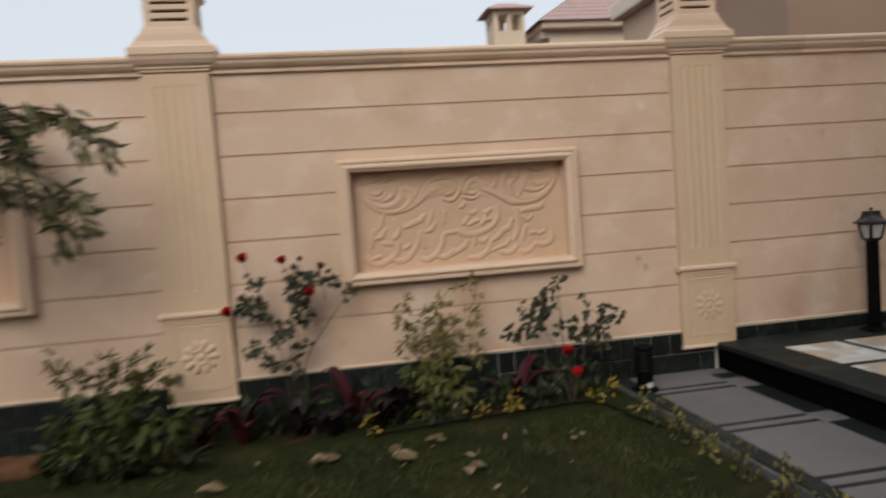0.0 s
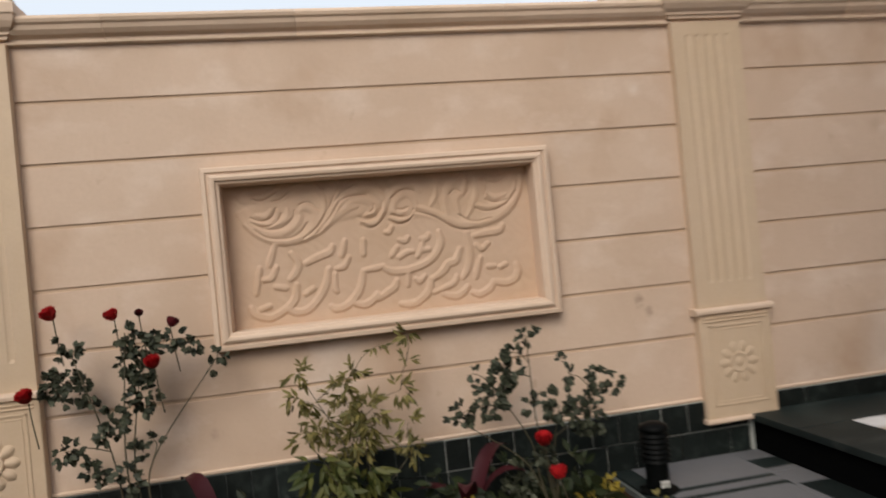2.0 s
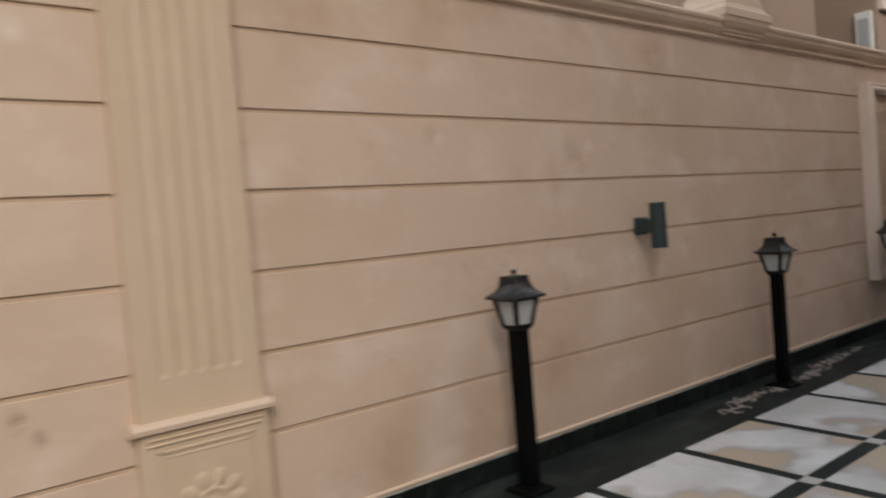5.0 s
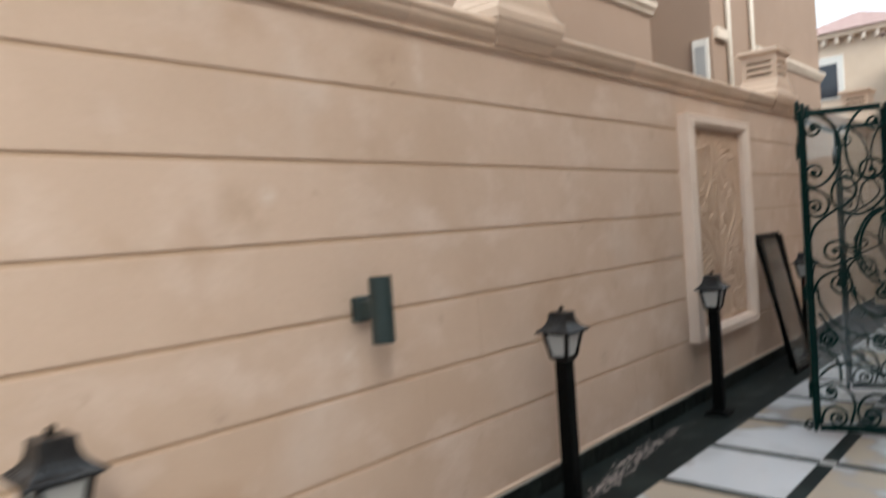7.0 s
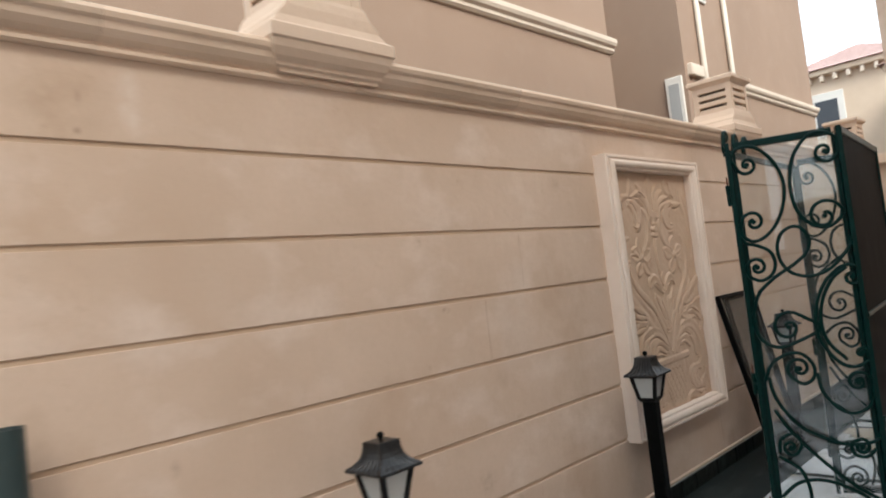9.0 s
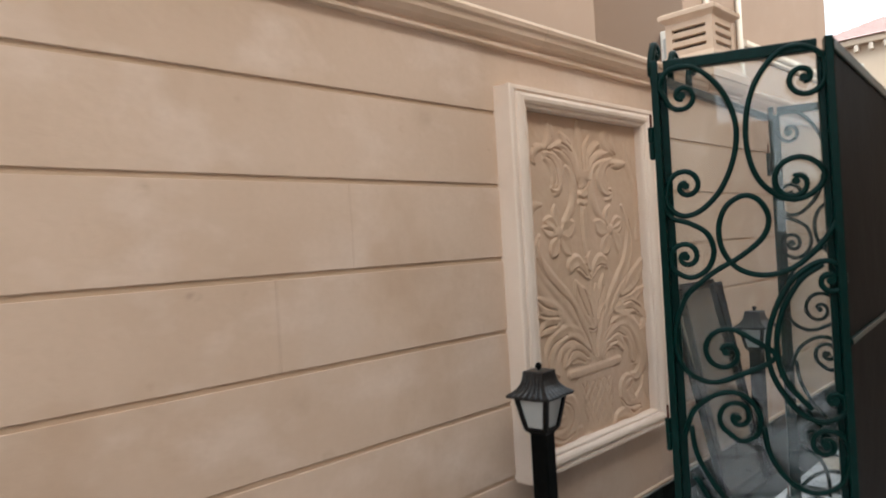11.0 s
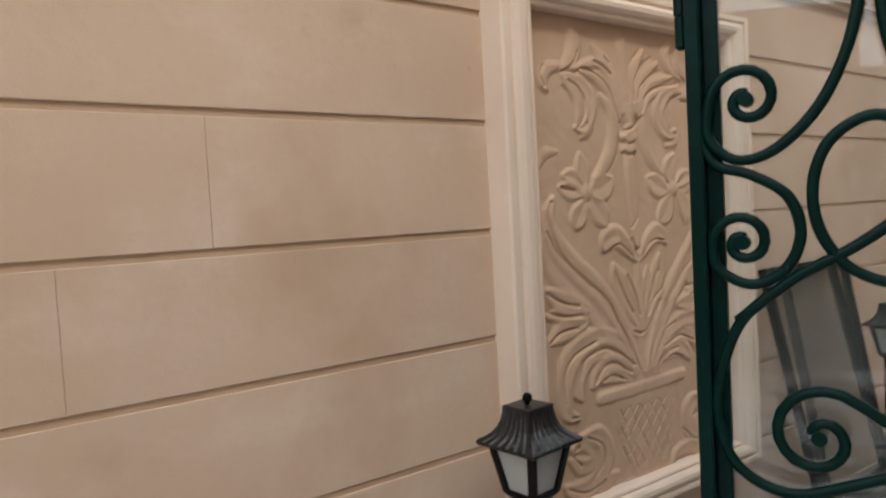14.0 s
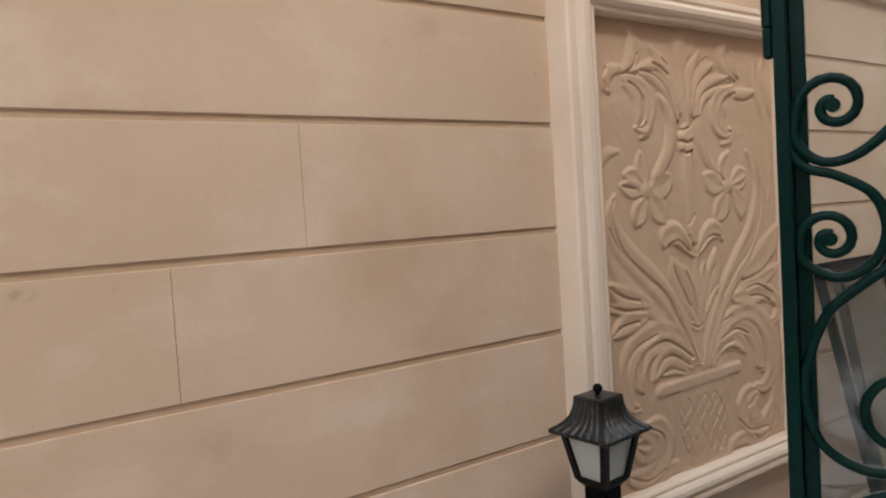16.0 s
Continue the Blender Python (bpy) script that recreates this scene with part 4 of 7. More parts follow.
script.emboss("carved_letter", "flat", 0.013, [(-0.709, 0.219, 0.015), (-0.762, 0.204, 0.015)])
script.emboss("carved_letter", "flat", 0.013, [(-0.664, 0.326, 0.015), (-0.607, 0.313, 0.015)])
script.emboss("carved_letter", "flat", 0.013, [(-0.498, 0.269, 0.015), (-0.453, 0.296, 0.015)])
script.emboss("carved_letter", "flat", 0.013, [(-0.354, 0.400, 0.016), (-0.377, 0.313, 0.021), (-0.432, 0.229, 0.021), (-0.500, 0.173, 0.021), (-0.560, 0.169, 0.021), (-0.610, 0.189, 0.015)])
script.emboss("carved_letter", "flat", 0.013, [(-0.479, 0.448, 0.016), (-0.406, 0.477, 0.021), (-0.341, 0.499, 0.021), (-0.319, 0.532, 0.015)])
script.emboss("carved_letter", "flat", 0.013, [(-0.246, 0.558, 0.013), (-0.262, 0.498, 0.017), (-0.272, 0.470, 0.012)])
script.emboss("carved_letter", "flat", 0.013, [(-0.231, 0.459, 0.013), (-0.261, 0.408, 0.017), (-0.308, 0.399, 0.012)])
script.emboss("carved_letter", "flat", 0.013, [(-0.319, 0.367, 0.013), (-0.327, 0.289, 0.017), (-0.319, 0.263, 0.012)])
script.emboss("carved_letter", "flat", 0.013, [(-0.135, 0.551, 0.015), (-0.143, 0.468, 0.015)])
script.emboss("carved_letter", "flat", 0.013, [(-0.154, 0.361, 0.016), (-0.178, 0.273, 0.021), (-0.228, 0.206, 0.021), (-0.285, 0.169, 0.021), (-0.332, 0.164, 0.021), (-0.359, 0.181, 0.015)])
script.emboss("carved_letter", "flat", 0.013, [(-0.153, 0.371, 0.013), (-0.076, 0.378, 0.017), (-0.031, 0.388, 0.012)])
script.emboss("carved_letter", "flat", 0.013, [(-0.213, 0.179, 0.016), (-0.163, 0.169, 0.021), (-0.113, 0.192, 0.021), (-0.081, 0.225, 0.015)])
script.emboss("carved_letter", "flat", 0.013, [(-0.076, 0.196, 0.016), (-0.018, 0.229, 0.021), (0.026, 0.257, 0.021), (0.040, 0.292, 0.015)])
script.emboss("carved_letter", "flat", 0.013, [(0.000, 0.585, 0.013), (0.022, 0.587, 0.017), (0.040, 0.615, 0.012)])
script.emboss("carved_letter", "flat", 0.013, [(0.061, 0.492, 0.013), (0.035, 0.458, 0.017), (0.026, 0.441, 0.012)])
script.emboss("carved_letter", "flat", 0.013, [(0.079, 0.531, 0.013), (0.112, 0.524, 0.017), (0.133, 0.544, 0.012)])
script.emboss("carved_letter", "flat", 0.013, [(0.065, 0.429, 0.013), (0.116, 0.454, 0.017), (0.154, 0.457, 0.012)])
script.emboss("carved_letter", "flat", 0.013, [(0.181, 0.425, 0.013), (0.208, 0.470, 0.017), (0.219, 0.506, 0.012)])
script.emboss("carved_letter", "flat", 0.013, [(0.210, 0.526, 0.013), (0.244, 0.530, 0.017), (0.257, 0.551, 0.012)])
script.emboss("carved_letter", "flat", 0.013, [(-0.022, 0.369, 0.016), (0.031, 0.348, 0.021), (0.124, 0.350, 0.021), (0.221, 0.377, 0.021), (0.290, 0.425, 0.021), (0.328, 0.496, 0.021), (0.323, 0.560, 0.015)])
script.emboss("carved_letter", "flat", 0.013, [(0.115, 0.332, 0.015), (0.104, 0.260, 0.015)])
script.emboss("carved_letter", "flat", 0.013, [(0.156, 0.291, 0.013), (0.180, 0.274, 0.017), (0.214, 0.303, 0.012)])
script.emboss("carved_letter", "flat", 0.013, [(0.253, 0.281, 0.016), (0.227, 0.209, 0.021), (0.161, 0.154, 0.021), (0.103, 0.142, 0.021), (0.056, 0.151, 0.015)])
script.emboss("carved_letter", "flat", 0.013, [(0.445, 0.444, 0.016), (0.412, 0.376, 0.021), (0.364, 0.362, 0.021), (0.329, 0.321, 0.021), (0.260, 0.280, 0.015)])
script.emboss("carved_letter", "flat", 0.013, [(0.410, 0.282, 0.013), (0.383, 0.240, 0.017), (0.260, 0.198, 0.012)])
script.emboss("carved_letter", "flat", 0.013, [(0.494, 0.536, 0.016), (0.505, 0.423, 0.021), (0.485, 0.331, 0.021), (0.448, 0.271, 0.015)])
script.emboss("carved_letter", "flat", 0.013, [(0.542, 0.517, 0.016), (0.622, 0.528, 0.021), (0.702, 0.536, 0.021), (0.725, 0.568, 0.015)])
script.emboss("carved_letter", "flat", 0.013, [(0.548, 0.460, 0.013), (0.581, 0.434, 0.017), (0.623, 0.464, 0.012)])
script.emboss("carved_letter", "flat", 0.013, [(0.568, 0.379, 0.013), (0.541, 0.306, 0.017), (0.528, 0.262, 0.012)])
script.emboss("carved_letter", "flat", 0.013, [(0.323, 0.180, 0.016), (0.390, 0.161, 0.021), (0.438, 0.178, 0.021), (0.473, 0.212, 0.015)])
script.emboss("carved_letter", "flat", 0.013, [(0.500, 0.171, 0.016), (0.546, 0.158, 0.021), (0.607, 0.185, 0.021), (0.639, 0.227, 0.015)])
script.emboss("carved_letter", "flat", 0.013, [(0.639, 0.227, 0.016), (0.709, 0.212, 0.021), (0.771, 0.228, 0.021), (0.800, 0.279, 0.021), (0.792, 0.318, 0.015)])
script.emboss("carved_letter", "flat", 0.013, [(0.613, 0.321, 0.015), (0.649, 0.321, 0.015)])
script.emboss("carved_letter", "flat", 0.013, [(0.687, 0.310, 0.015), (0.721, 0.325, 0.015)])
script.emboss("carved_letter", "flat", 0.013, [(0.222, 0.458, 0.015), (0.252, 0.462, 0.015)])
for run in ([(-0.83, 0.76, 0.02), (-0.70, 0.72, 0.10), (-0.50, 0.72, 0.13), (-0.33, 0.78, 0.12), (-0.16, 0.80, 0.10), (-0.04, 0.78, 0.06)],
            [(-0.80, 0.86, 0.04), (-0.60, 0.87, 0.05), (-0.30, 0.89, 0.04), (-0.08, 0.88, 0.03)],
            [(0.03, 0.77, 0.06), (0.13, 0.76, 0.10), (0.30, 0.74, 0.09), (0.47, 0.71, 0.13), (0.65, 0.74, 0.13), (0.82, 0.82, 0.06)],
            [(0.06, 0.88, 0.03), (0.30, 0.87, 0.05), (0.55, 0.88, 0.05), (0.86, 0.90, 0.03)]):
    script.emboss("carved_ground", "flat", 0.0075, run)
script.build(M["relief"], 0.76, 5)

# carving of the tall panel: a flower basket under scrolled leaves
basket = Relief(panel_tall, 444, 691, 0.0025, -0.5535, 0.07, -0.033, 1.15)
basket.emboss("carved_leaf", "soft", 0.016, [(-0.051, 1.741, 0.008), (-0.055, 1.672, 0.032), (-0.044, 1.570, 0.035), (-0.036, 1.478, 0.046), (-0.036, 1.410, 0.024)])
basket.emboss("carved_leaf", "soft", 0.015, [(-0.073, 1.445, 0.019), (-0.110, 1.536, 0.030), (-0.156, 1.599, 0.035), (-0.220, 1.662, 0.011)])
basket.emboss("carved_leaf", "soft", 0.014, [(-0.091, 1.414, 0.014), (-0.131, 1.494, 0.022), (-0.196, 1.551, 0.024), (-0.284, 1.571, 0.008)])
basket.emboss("carved_leaf", "soft", 0.015, [(-0.133, 1.581, 0.014), (-0.187, 1.609, 0.022), (-0.253, 1.596, 0.019), (-0.319, 1.578, 0.008)])
basket.emboss("carved_leaf", "soft", 0.016, [(-0.376, 1.569, 0.011), (-0.328, 1.614, 0.030), (-0.308, 1.666, 0.032), (-0.328, 1.710, 0.011)])
basket.emboss("carved_leaf", "soft", 0.014, [(-0.386, 1.583, 0.014), (-0.439, 1.568, 0.024), (-0.466, 1.529, 0.024), (-0.446, 1.498, 0.008)])
basket.emboss("carved_leaf", "leaf", 0.017, [(-0.366, 1.550, 0.014), (-0.301, 1.533, 0.027), (-0.251, 1.487, 0.032), (-0.248, 1.430, 0.030), (-0.277, 1.379, 0.022), (-0.318, 1.379, 0.008)])
basket.emboss("carved_leaf", "soft", 0.013, [(-0.367, 1.527, 0.011), (-0.318, 1.495, 0.022), (-0.297, 1.447, 0.022), (-0.312, 1.398, 0.008)])
basket.emboss("carved_leaf", "soft", 0.012, [(-0.234, 1.410, 0.011), (-0.254, 1.368, 0.019), (-0.297, 1.344, 0.008)])
basket.emboss("carved_stem", "stem", 0.017, [(-0.184, 1.492, 0.011), (-0.140, 1.443, 0.022), (-0.125, 1.373, 0.027), (-0.149, 1.291, 0.027), (-0.195, 1.235, 0.022), (-0.234, 1.205, 0.011)])
basket.emboss("carved_leaf", "soft", 0.015, [(-0.018, 1.437, 0.014), (-0.013, 1.530, 0.019), (0.010, 1.604, 0.022), (0.061, 1.673, 0.008)])
basket.emboss("carved_leaf", "soft", 0.015, [(0.001, 1.438, 0.014), (0.019, 1.522, 0.019), (0.070, 1.587, 0.022), (0.141, 1.632, 0.008)])
basket.emboss("carved_leaf", "soft", 0.015, [(0.021, 1.432, 0.014), (0.049, 1.502, 0.019), (0.117, 1.559, 0.022), (0.225, 1.586, 0.008)])
basket.emboss("carved_leaf", "soft", 0.014, [(0.038, 1.439, 0.011), (0.079, 1.497, 0.016), (0.165, 1.535, 0.019), (0.267, 1.554, 0.008)])
basket.emboss("carved_leaf", "soft", 0.015, [(0.283, 1.586, 0.014), (0.209, 1.624, 0.027), (0.189, 1.666, 0.027), (0.224, 1.712, 0.008)])
basket.emboss("carved_leaf", "soft", 0.013, [(0.313, 1.583, 0.011), (0.282, 1.629, 0.019), (0.266, 1.685, 0.008)])
basket.emboss("carved_leaf", "leaf", 0.017, [(0.244, 1.544, 0.011), (0.170, 1.506, 0.027), (0.138, 1.442, 0.032), (0.157, 1.389, 0.027), (0.209, 1.364, 0.019), (0.240, 1.382, 0.008)])
basket.emboss("carved_leaf", "soft", 0.012, [(0.250, 1.369, 0.008), (0.234, 1.336, 0.016), (0.182, 1.324, 0.008)])
basket.emboss("carved_leaf", "soft", 0.014, [(0.236, 1.530, 0.016), (0.329, 1.524, 0.024), (0.407, 1.537, 0.008)])
basket.emboss("carved_stem", "stem", 0.016, [(0.057, 1.471, 0.011), (0.050, 1.408, 0.022), (0.056, 1.323, 0.024), (0.090, 1.259, 0.022), (0.148, 1.216, 0.008)])
basket.emboss("carved_leaf", "soft", 0.013, [(0.412, 1.643, 0.008), (0.426, 1.542, 0.022), (0.477, 1.442, 0.022), (0.500, 1.327, 0.019), (0.506, 1.211, 0.016), (0.489, 1.095, 0.008)])
basket.emboss("carved_leaf", "soft", 0.012, [(0.480, 1.670, 0.008), (0.461, 1.601, 0.016), (0.489, 1.511, 0.016), (0.526, 1.443, 0.008)])
basket.emboss("carved_stem", "stem", 0.017, [(-0.072, 1.349, 0.016), (-0.043, 1.343, 0.016), (-0.013, 1.350, 0.016)])
basket.emboss("carved_stem", "stem", 0.017, [(-0.074, 1.310, 0.016), (-0.045, 1.304, 0.016), (-0.015, 1.310, 0.016)])
basket.emboss("carved_stem", "flat", 0.021, [(-0.038, 1.380, 0.023), (-0.047, 1.218, 0.024), (-0.036, 1.114, 0.026), (-0.024, 0.966, 0.022)])
basket.emboss("carved_leaf", "soft", 0.009, [(-0.499, 1.247, 0.008), (-0.469, 1.289, 0.019), (-0.414, 1.296, 0.008)])
basket.emboss("carved_leaf", "leaf", 0.018, [(-0.031, 0.907, 0.011), (-0.078, 0.954, 0.030), (-0.133, 0.996, 0.038), (-0.184, 0.986, 0.032), (-0.196, 0.953, 0.011)])
basket.emboss("carved_leaf", "leaf", 0.018, [(-0.007, 0.905, 0.011), (0.036, 0.957, 0.027), (0.090, 0.995, 0.035), (0.139, 0.981, 0.024), (0.156, 0.953, 0.008)])
basket.emboss("carved_petal", "petal", 0.0145, [(-0.283, 1.186, 0.012), (-0.298, 1.237, 0.032), (-0.304, 1.288, 0.008)])
basket.emboss("carved_petal", "petal", 0.0145, [(-0.252, 1.161, 0.012), (-0.196, 1.172, 0.045), (-0.145, 1.203, 0.010)])
basket.emboss("carved_petal", "petal", 0.0145, [(-0.253, 1.131, 0.012), (-0.219, 1.088, 0.042), (-0.185, 1.042, 0.010)])
basket.emboss("carved_petal", "petal", 0.0145, [(-0.290, 1.123, 0.012), (-0.322, 1.076, 0.036), (-0.341, 1.042, 0.010)])
basket.emboss("carved_petal", "petal", 0.0145, [(-0.312, 1.151, 0.012), (-0.357, 1.164, 0.030), (-0.408, 1.177, 0.008)])
basket.emboss("carved_petal", "petal", 0.014, [(-0.298, 1.178, 0.010), (-0.346, 1.211, 0.026), (-0.389, 1.215, 0.008)])
basket.emboss("flower_knob", "stem", 0.020, [(-0.285, 1.156, 0.026), (-0.276, 1.156, 0.026)])
basket.emboss("carved_petal", "petal", 0.0145, [(0.203, 1.188, 0.012), (0.191, 1.237, 0.036), (0.223, 1.289, 0.008)])
basket.emboss("carved_petal", "petal", 0.015, [(0.235, 1.175, 0.010), (0.281, 1.200, 0.030), (0.328, 1.215, 0.008)])
basket.emboss("carved_petal", "petal", 0.014, [(0.242, 1.157, 0.010), (0.287, 1.164, 0.024), (0.326, 1.186, 0.008)])
basket.emboss("carved_petal", "petal", 0.0145, [(0.241, 1.135, 0.010), (0.283, 1.089, 0.036), (0.288, 1.030, 0.008)])
basket.emboss("carved_petal", "petal", 0.0145, [(0.193, 1.132, 0.012), (0.161, 1.074, 0.042), (0.120, 1.041, 0.008)])
basket.emboss("carved_petal", "petal", 0.0145, [(0.169, 1.154, 0.012), (0.113, 1.173, 0.042), (0.062, 1.202, 0.010)])
basket.emboss("flower_knob", "stem", 0.020, [(0.202, 1.160, 0.025), (0.213, 1.160, 0.025)])
basket.emboss("carved_leaf", "leaf", 0.018, [(-0.443, 1.140, 0.010), (-0.469, 1.081, 0.028), (-0.456, 1.014, 0.038), (-0.415, 0.953, 0.045), (-0.341, 0.888, 0.045), (-0.256, 0.820, 0.045), (-0.168, 0.728, 0.040), (-0.094, 0.613, 0.030), (-0.033, 0.497, 0.012)])
basket.emboss("carved_leaf", "leaf", 0.014, [(-0.495, 1.001, 0.020), (-0.461, 0.933, 0.045), (-0.381, 0.852, 0.055), (-0.297, 0.780, 0.055), (-0.211, 0.688, 0.042), (-0.109, 0.569, 0.020)])
basket.emboss("carved_leaf", "leaf", 0.017, [(-0.305, 0.756, 0.020), (-0.391, 0.779, 0.045), (-0.457, 0.811, 0.030), (-0.491, 0.836, 0.010)])
basket.emboss("carved_leaf", "leaf", 0.015, [(-0.306, 0.735, 0.020), (-0.398, 0.750, 0.035), (-0.491, 0.752, 0.010)])
basket.emboss("carved_leaf", "leaf", 0.017, [(-0.322, 0.706, 0.020), (-0.407, 0.698, 0.042), (-0.482, 0.665, 0.012)])
basket.emboss("carved_stem", "stem", 0.013, [(-0.270, 0.724, 0.010), (-0.251, 0.697, 0.024), (-0.230, 0.674, 0.010)])
basket.emboss("carved_leaf", "leaf", 0.018, [(0.343, 1.294, 0.008), (0.387, 1.235, 0.024), (0.414, 1.143, 0.030), (0.397, 1.052, 0.036), (0.354, 0.963, 0.040), (0.280, 0.878, 0.045), (0.205, 0.795, 0.045), (0.135, 0.713, 0.040), (0.069, 0.612, 0.030), (0.014, 0.490, 0.012)])
basket.emboss("carved_leaf", "leaf", 0.016, [(0.291, 0.800, 0.020), (0.407, 0.856, 0.052), (0.496, 0.921, 0.040), (0.540, 0.980, 0.010)])
basket.emboss("carved_leaf", "leaf", 0.015, [(0.289, 0.759, 0.020), (0.423, 0.773, 0.032), (0.540, 0.814, 0.010)])
basket.emboss("carved_leaf", "leaf", 0.018, [(0.219, 0.713, 0.020), (0.310, 0.711, 0.045), (0.436, 0.711, 0.036), (0.524, 0.656, 0.026), (0.504, 0.594, 0.020), (0.454, 0.580, 0.008)])
basket.emboss("carved_stem", "stem", 0.015, [(-0.014, 0.922, 0.012), (-0.017, 0.795, 0.020), (-0.011, 0.666, 0.020)])
basket.emboss("carved_leaf", "leaf", 0.018, [(-0.025, 0.657, 0.020), (-0.086, 0.760, 0.044), (-0.130, 0.836, 0.040), (-0.155, 0.896, 0.008)])
basket.emboss("carved_leaf", "leaf", 0.016, [(-0.023, 0.689, 0.010), (-0.057, 0.799, 0.024), (-0.090, 0.865, 0.008)])
basket.emboss("carved_leaf", "leaf", 0.018, [(0.003, 0.664, 0.020), (0.056, 0.766, 0.040), (0.096, 0.845, 0.040), (0.110, 0.913, 0.008)])
basket.emboss("carved_leaf", "leaf", 0.016, [(-0.002, 0.708, 0.010), (0.017, 0.809, 0.020), (0.034, 0.867, 0.008)])
basket.emboss("carved_leaf", "leaf", 0.014, [(-0.032, 0.643, 0.020), (-0.105, 0.710, 0.030), (-0.171, 0.782, 0.008)])
basket.emboss("carved_leaf", "leaf", 0.014, [(0.016, 0.658, 0.010), (0.069, 0.730, 0.024), (0.121, 0.781, 0.008)])
basket.emboss("carved_stem", "stem", 0.018, [(-0.065, 0.646, 0.012), (-0.026, 0.629, 0.016), (0.015, 0.635, 0.012)])
basket.emboss("carved_stem", "stem", 0.014, [(-0.001, 0.470, 0.010), (-0.017, 0.555, 0.026), (-0.024, 0.616, 0.026)])
basket.emboss("carved_leaf", "leaf", 0.016, [(0.013, 0.472, 0.010), (0.046, 0.572, 0.024), (0.114, 0.659, 0.026), (0.175, 0.709, 0.010)])
basket.emboss("carved_leaf", "leaf", 0.018, [(0.027, 0.476, 0.010), (0.092, 0.571, 0.026), (0.185, 0.634, 0.032), (0.269, 0.650, 0.034), (0.360, 0.627, 0.042), (0.437, 0.556, 0.045), (0.481, 0.455, 0.045), (0.464, 0.367, 0.036), (0.401, 0.319, 0.026), (0.338, 0.336, 0.010)])
basket.emboss("carved_leaf", "leaf", 0.018, [(0.051, 0.472, 0.010), (0.115, 0.535, 0.030), (0.181, 0.552, 0.040), (0.247, 0.526, 0.030), (0.275, 0.487, 0.010)])
basket.emboss("carved_leaf", "leaf", 0.015, [(0.042, 0.485, 0.010), (0.102, 0.559, 0.022), (0.221, 0.598, 0.028), (0.318, 0.561, 0.030), (0.366, 0.496, 0.030), (0.366, 0.431, 0.022), (0.404, 0.392, 0.012)])
basket.emboss("carved_leaf", "leaf", 0.018, [(-0.047, 0.500, 0.010), (-0.111, 0.591, 0.030), (-0.204, 0.642, 0.035), (-0.296, 0.642, 0.040), (-0.372, 0.610, 0.042), (-0.418, 0.552, 0.042), (-0.437, 0.470, 0.040), (-0.418, 0.407, 0.026), (-0.364, 0.384, 0.008)])
basket.emboss("carved_leaf", "leaf", 0.016, [(-0.051, 0.490, 0.010), (-0.113, 0.559, 0.030), (-0.207, 0.597, 0.040), (-0.299, 0.586, 0.036), (-0.349, 0.546, 0.040), (-0.370, 0.493, 0.036), (-0.343, 0.444, 0.010)])
basket.emboss("carved_leaf", "leaf", 0.018, [(-0.061, 0.481, 0.010), (-0.115, 0.526, 0.030), (-0.178, 0.549, 0.036), (-0.242, 0.528, 0.036), (-0.287, 0.478, 0.010)])
basket.emboss("carved_leaf", "leaf", 0.015, [(-0.114, 0.477, 0.014), (-0.181, 0.497, 0.026), (-0.238, 0.486, 0.010)])
basket.emboss("carved_basket", "flat", 0.011, [(-0.006, 0.363, 0.165), (0.009, 0.261, 0.140), (0.020, 0.138, 0.112)])
basket.emboss("basket_rim", "flat", 0.017, [(-0.250, 0.426, 0.022), (-0.037, 0.429, 0.023), (0.227, 0.434, 0.022)])
basket.emboss("carved_stem", "stem", 0.018, [(-0.116, 0.074, 0.026), (0.006, 0.075, 0.028), (0.131, 0.079, 0.026)])
basket.emboss("carved_stem", "stem", 0.016, [(0.135, 0.079, 0.016), (0.159, 0.123, 0.020), (0.198, 0.150, 0.016)])
basket.emboss("carved_leaf", "leaf", 0.017, [(0.167, 0.134, 0.018), (0.254, 0.137, 0.030), (0.331, 0.115, 0.032), (0.424, 0.132, 0.022), (0.468, 0.189, 0.010)])
basket.emboss("carved_leaf", "leaf", 0.018, [(0.465, 0.295, 0.010), (0.449, 0.227, 0.026), (0.402, 0.175, 0.036), (0.333, 0.161, 0.036), (0.269, 0.203, 0.036), (0.249, 0.276, 0.036), (0.290, 0.315, 0.030), (0.345, 0.318, 0.010)])
basket.emboss("carved_leaf", "leaf", 0.017, [(0.363, 0.207, 0.012), (0.309, 0.236, 0.032), (0.312, 0.282, 0.032), (0.355, 0.295, 0.010)])
basket.emboss("carved_leaf", "leaf", 0.013, [(0.517, 0.502, 0.010), (0.523, 0.381, 0.024), (0.505, 0.264, 0.024), (0.526, 0.172, 0.010)])
basket.emboss("carved_leaf", "leaf", 0.018, [(-0.329, 0.320, 0.012), (-0.270, 0.298, 0.036), (-0.236, 0.237, 0.042), (-0.261, 0.172, 0.042), (-0.328, 0.139, 0.036), (-0.399, 0.137, 0.030), (-0.447, 0.162, 0.010)])
basket.emboss("carved_leaf", "leaf", 0.016, [(-0.396, 0.282, 0.016), (-0.346, 0.295, 0.032), (-0.297, 0.255, 0.032), (-0.311, 0.217, 0.032), (-0.365, 0.214, 0.030), (-0.416, 0.246, 0.010)])
basket.emboss("carved_leaf", "leaf", 0.015, [(-0.439, 0.142, 0.012), (-0.341, 0.108, 0.030), (-0.249, 0.123, 0.034), (-0.175, 0.142, 0.010)])
basket.emboss("carved_leaf", "leaf", 0.013, [(-0.509, 0.673, 0.012), (-0.498, 0.575, 0.030), (-0.510, 0.460, 0.030), (-0.501, 0.341, 0.012)])
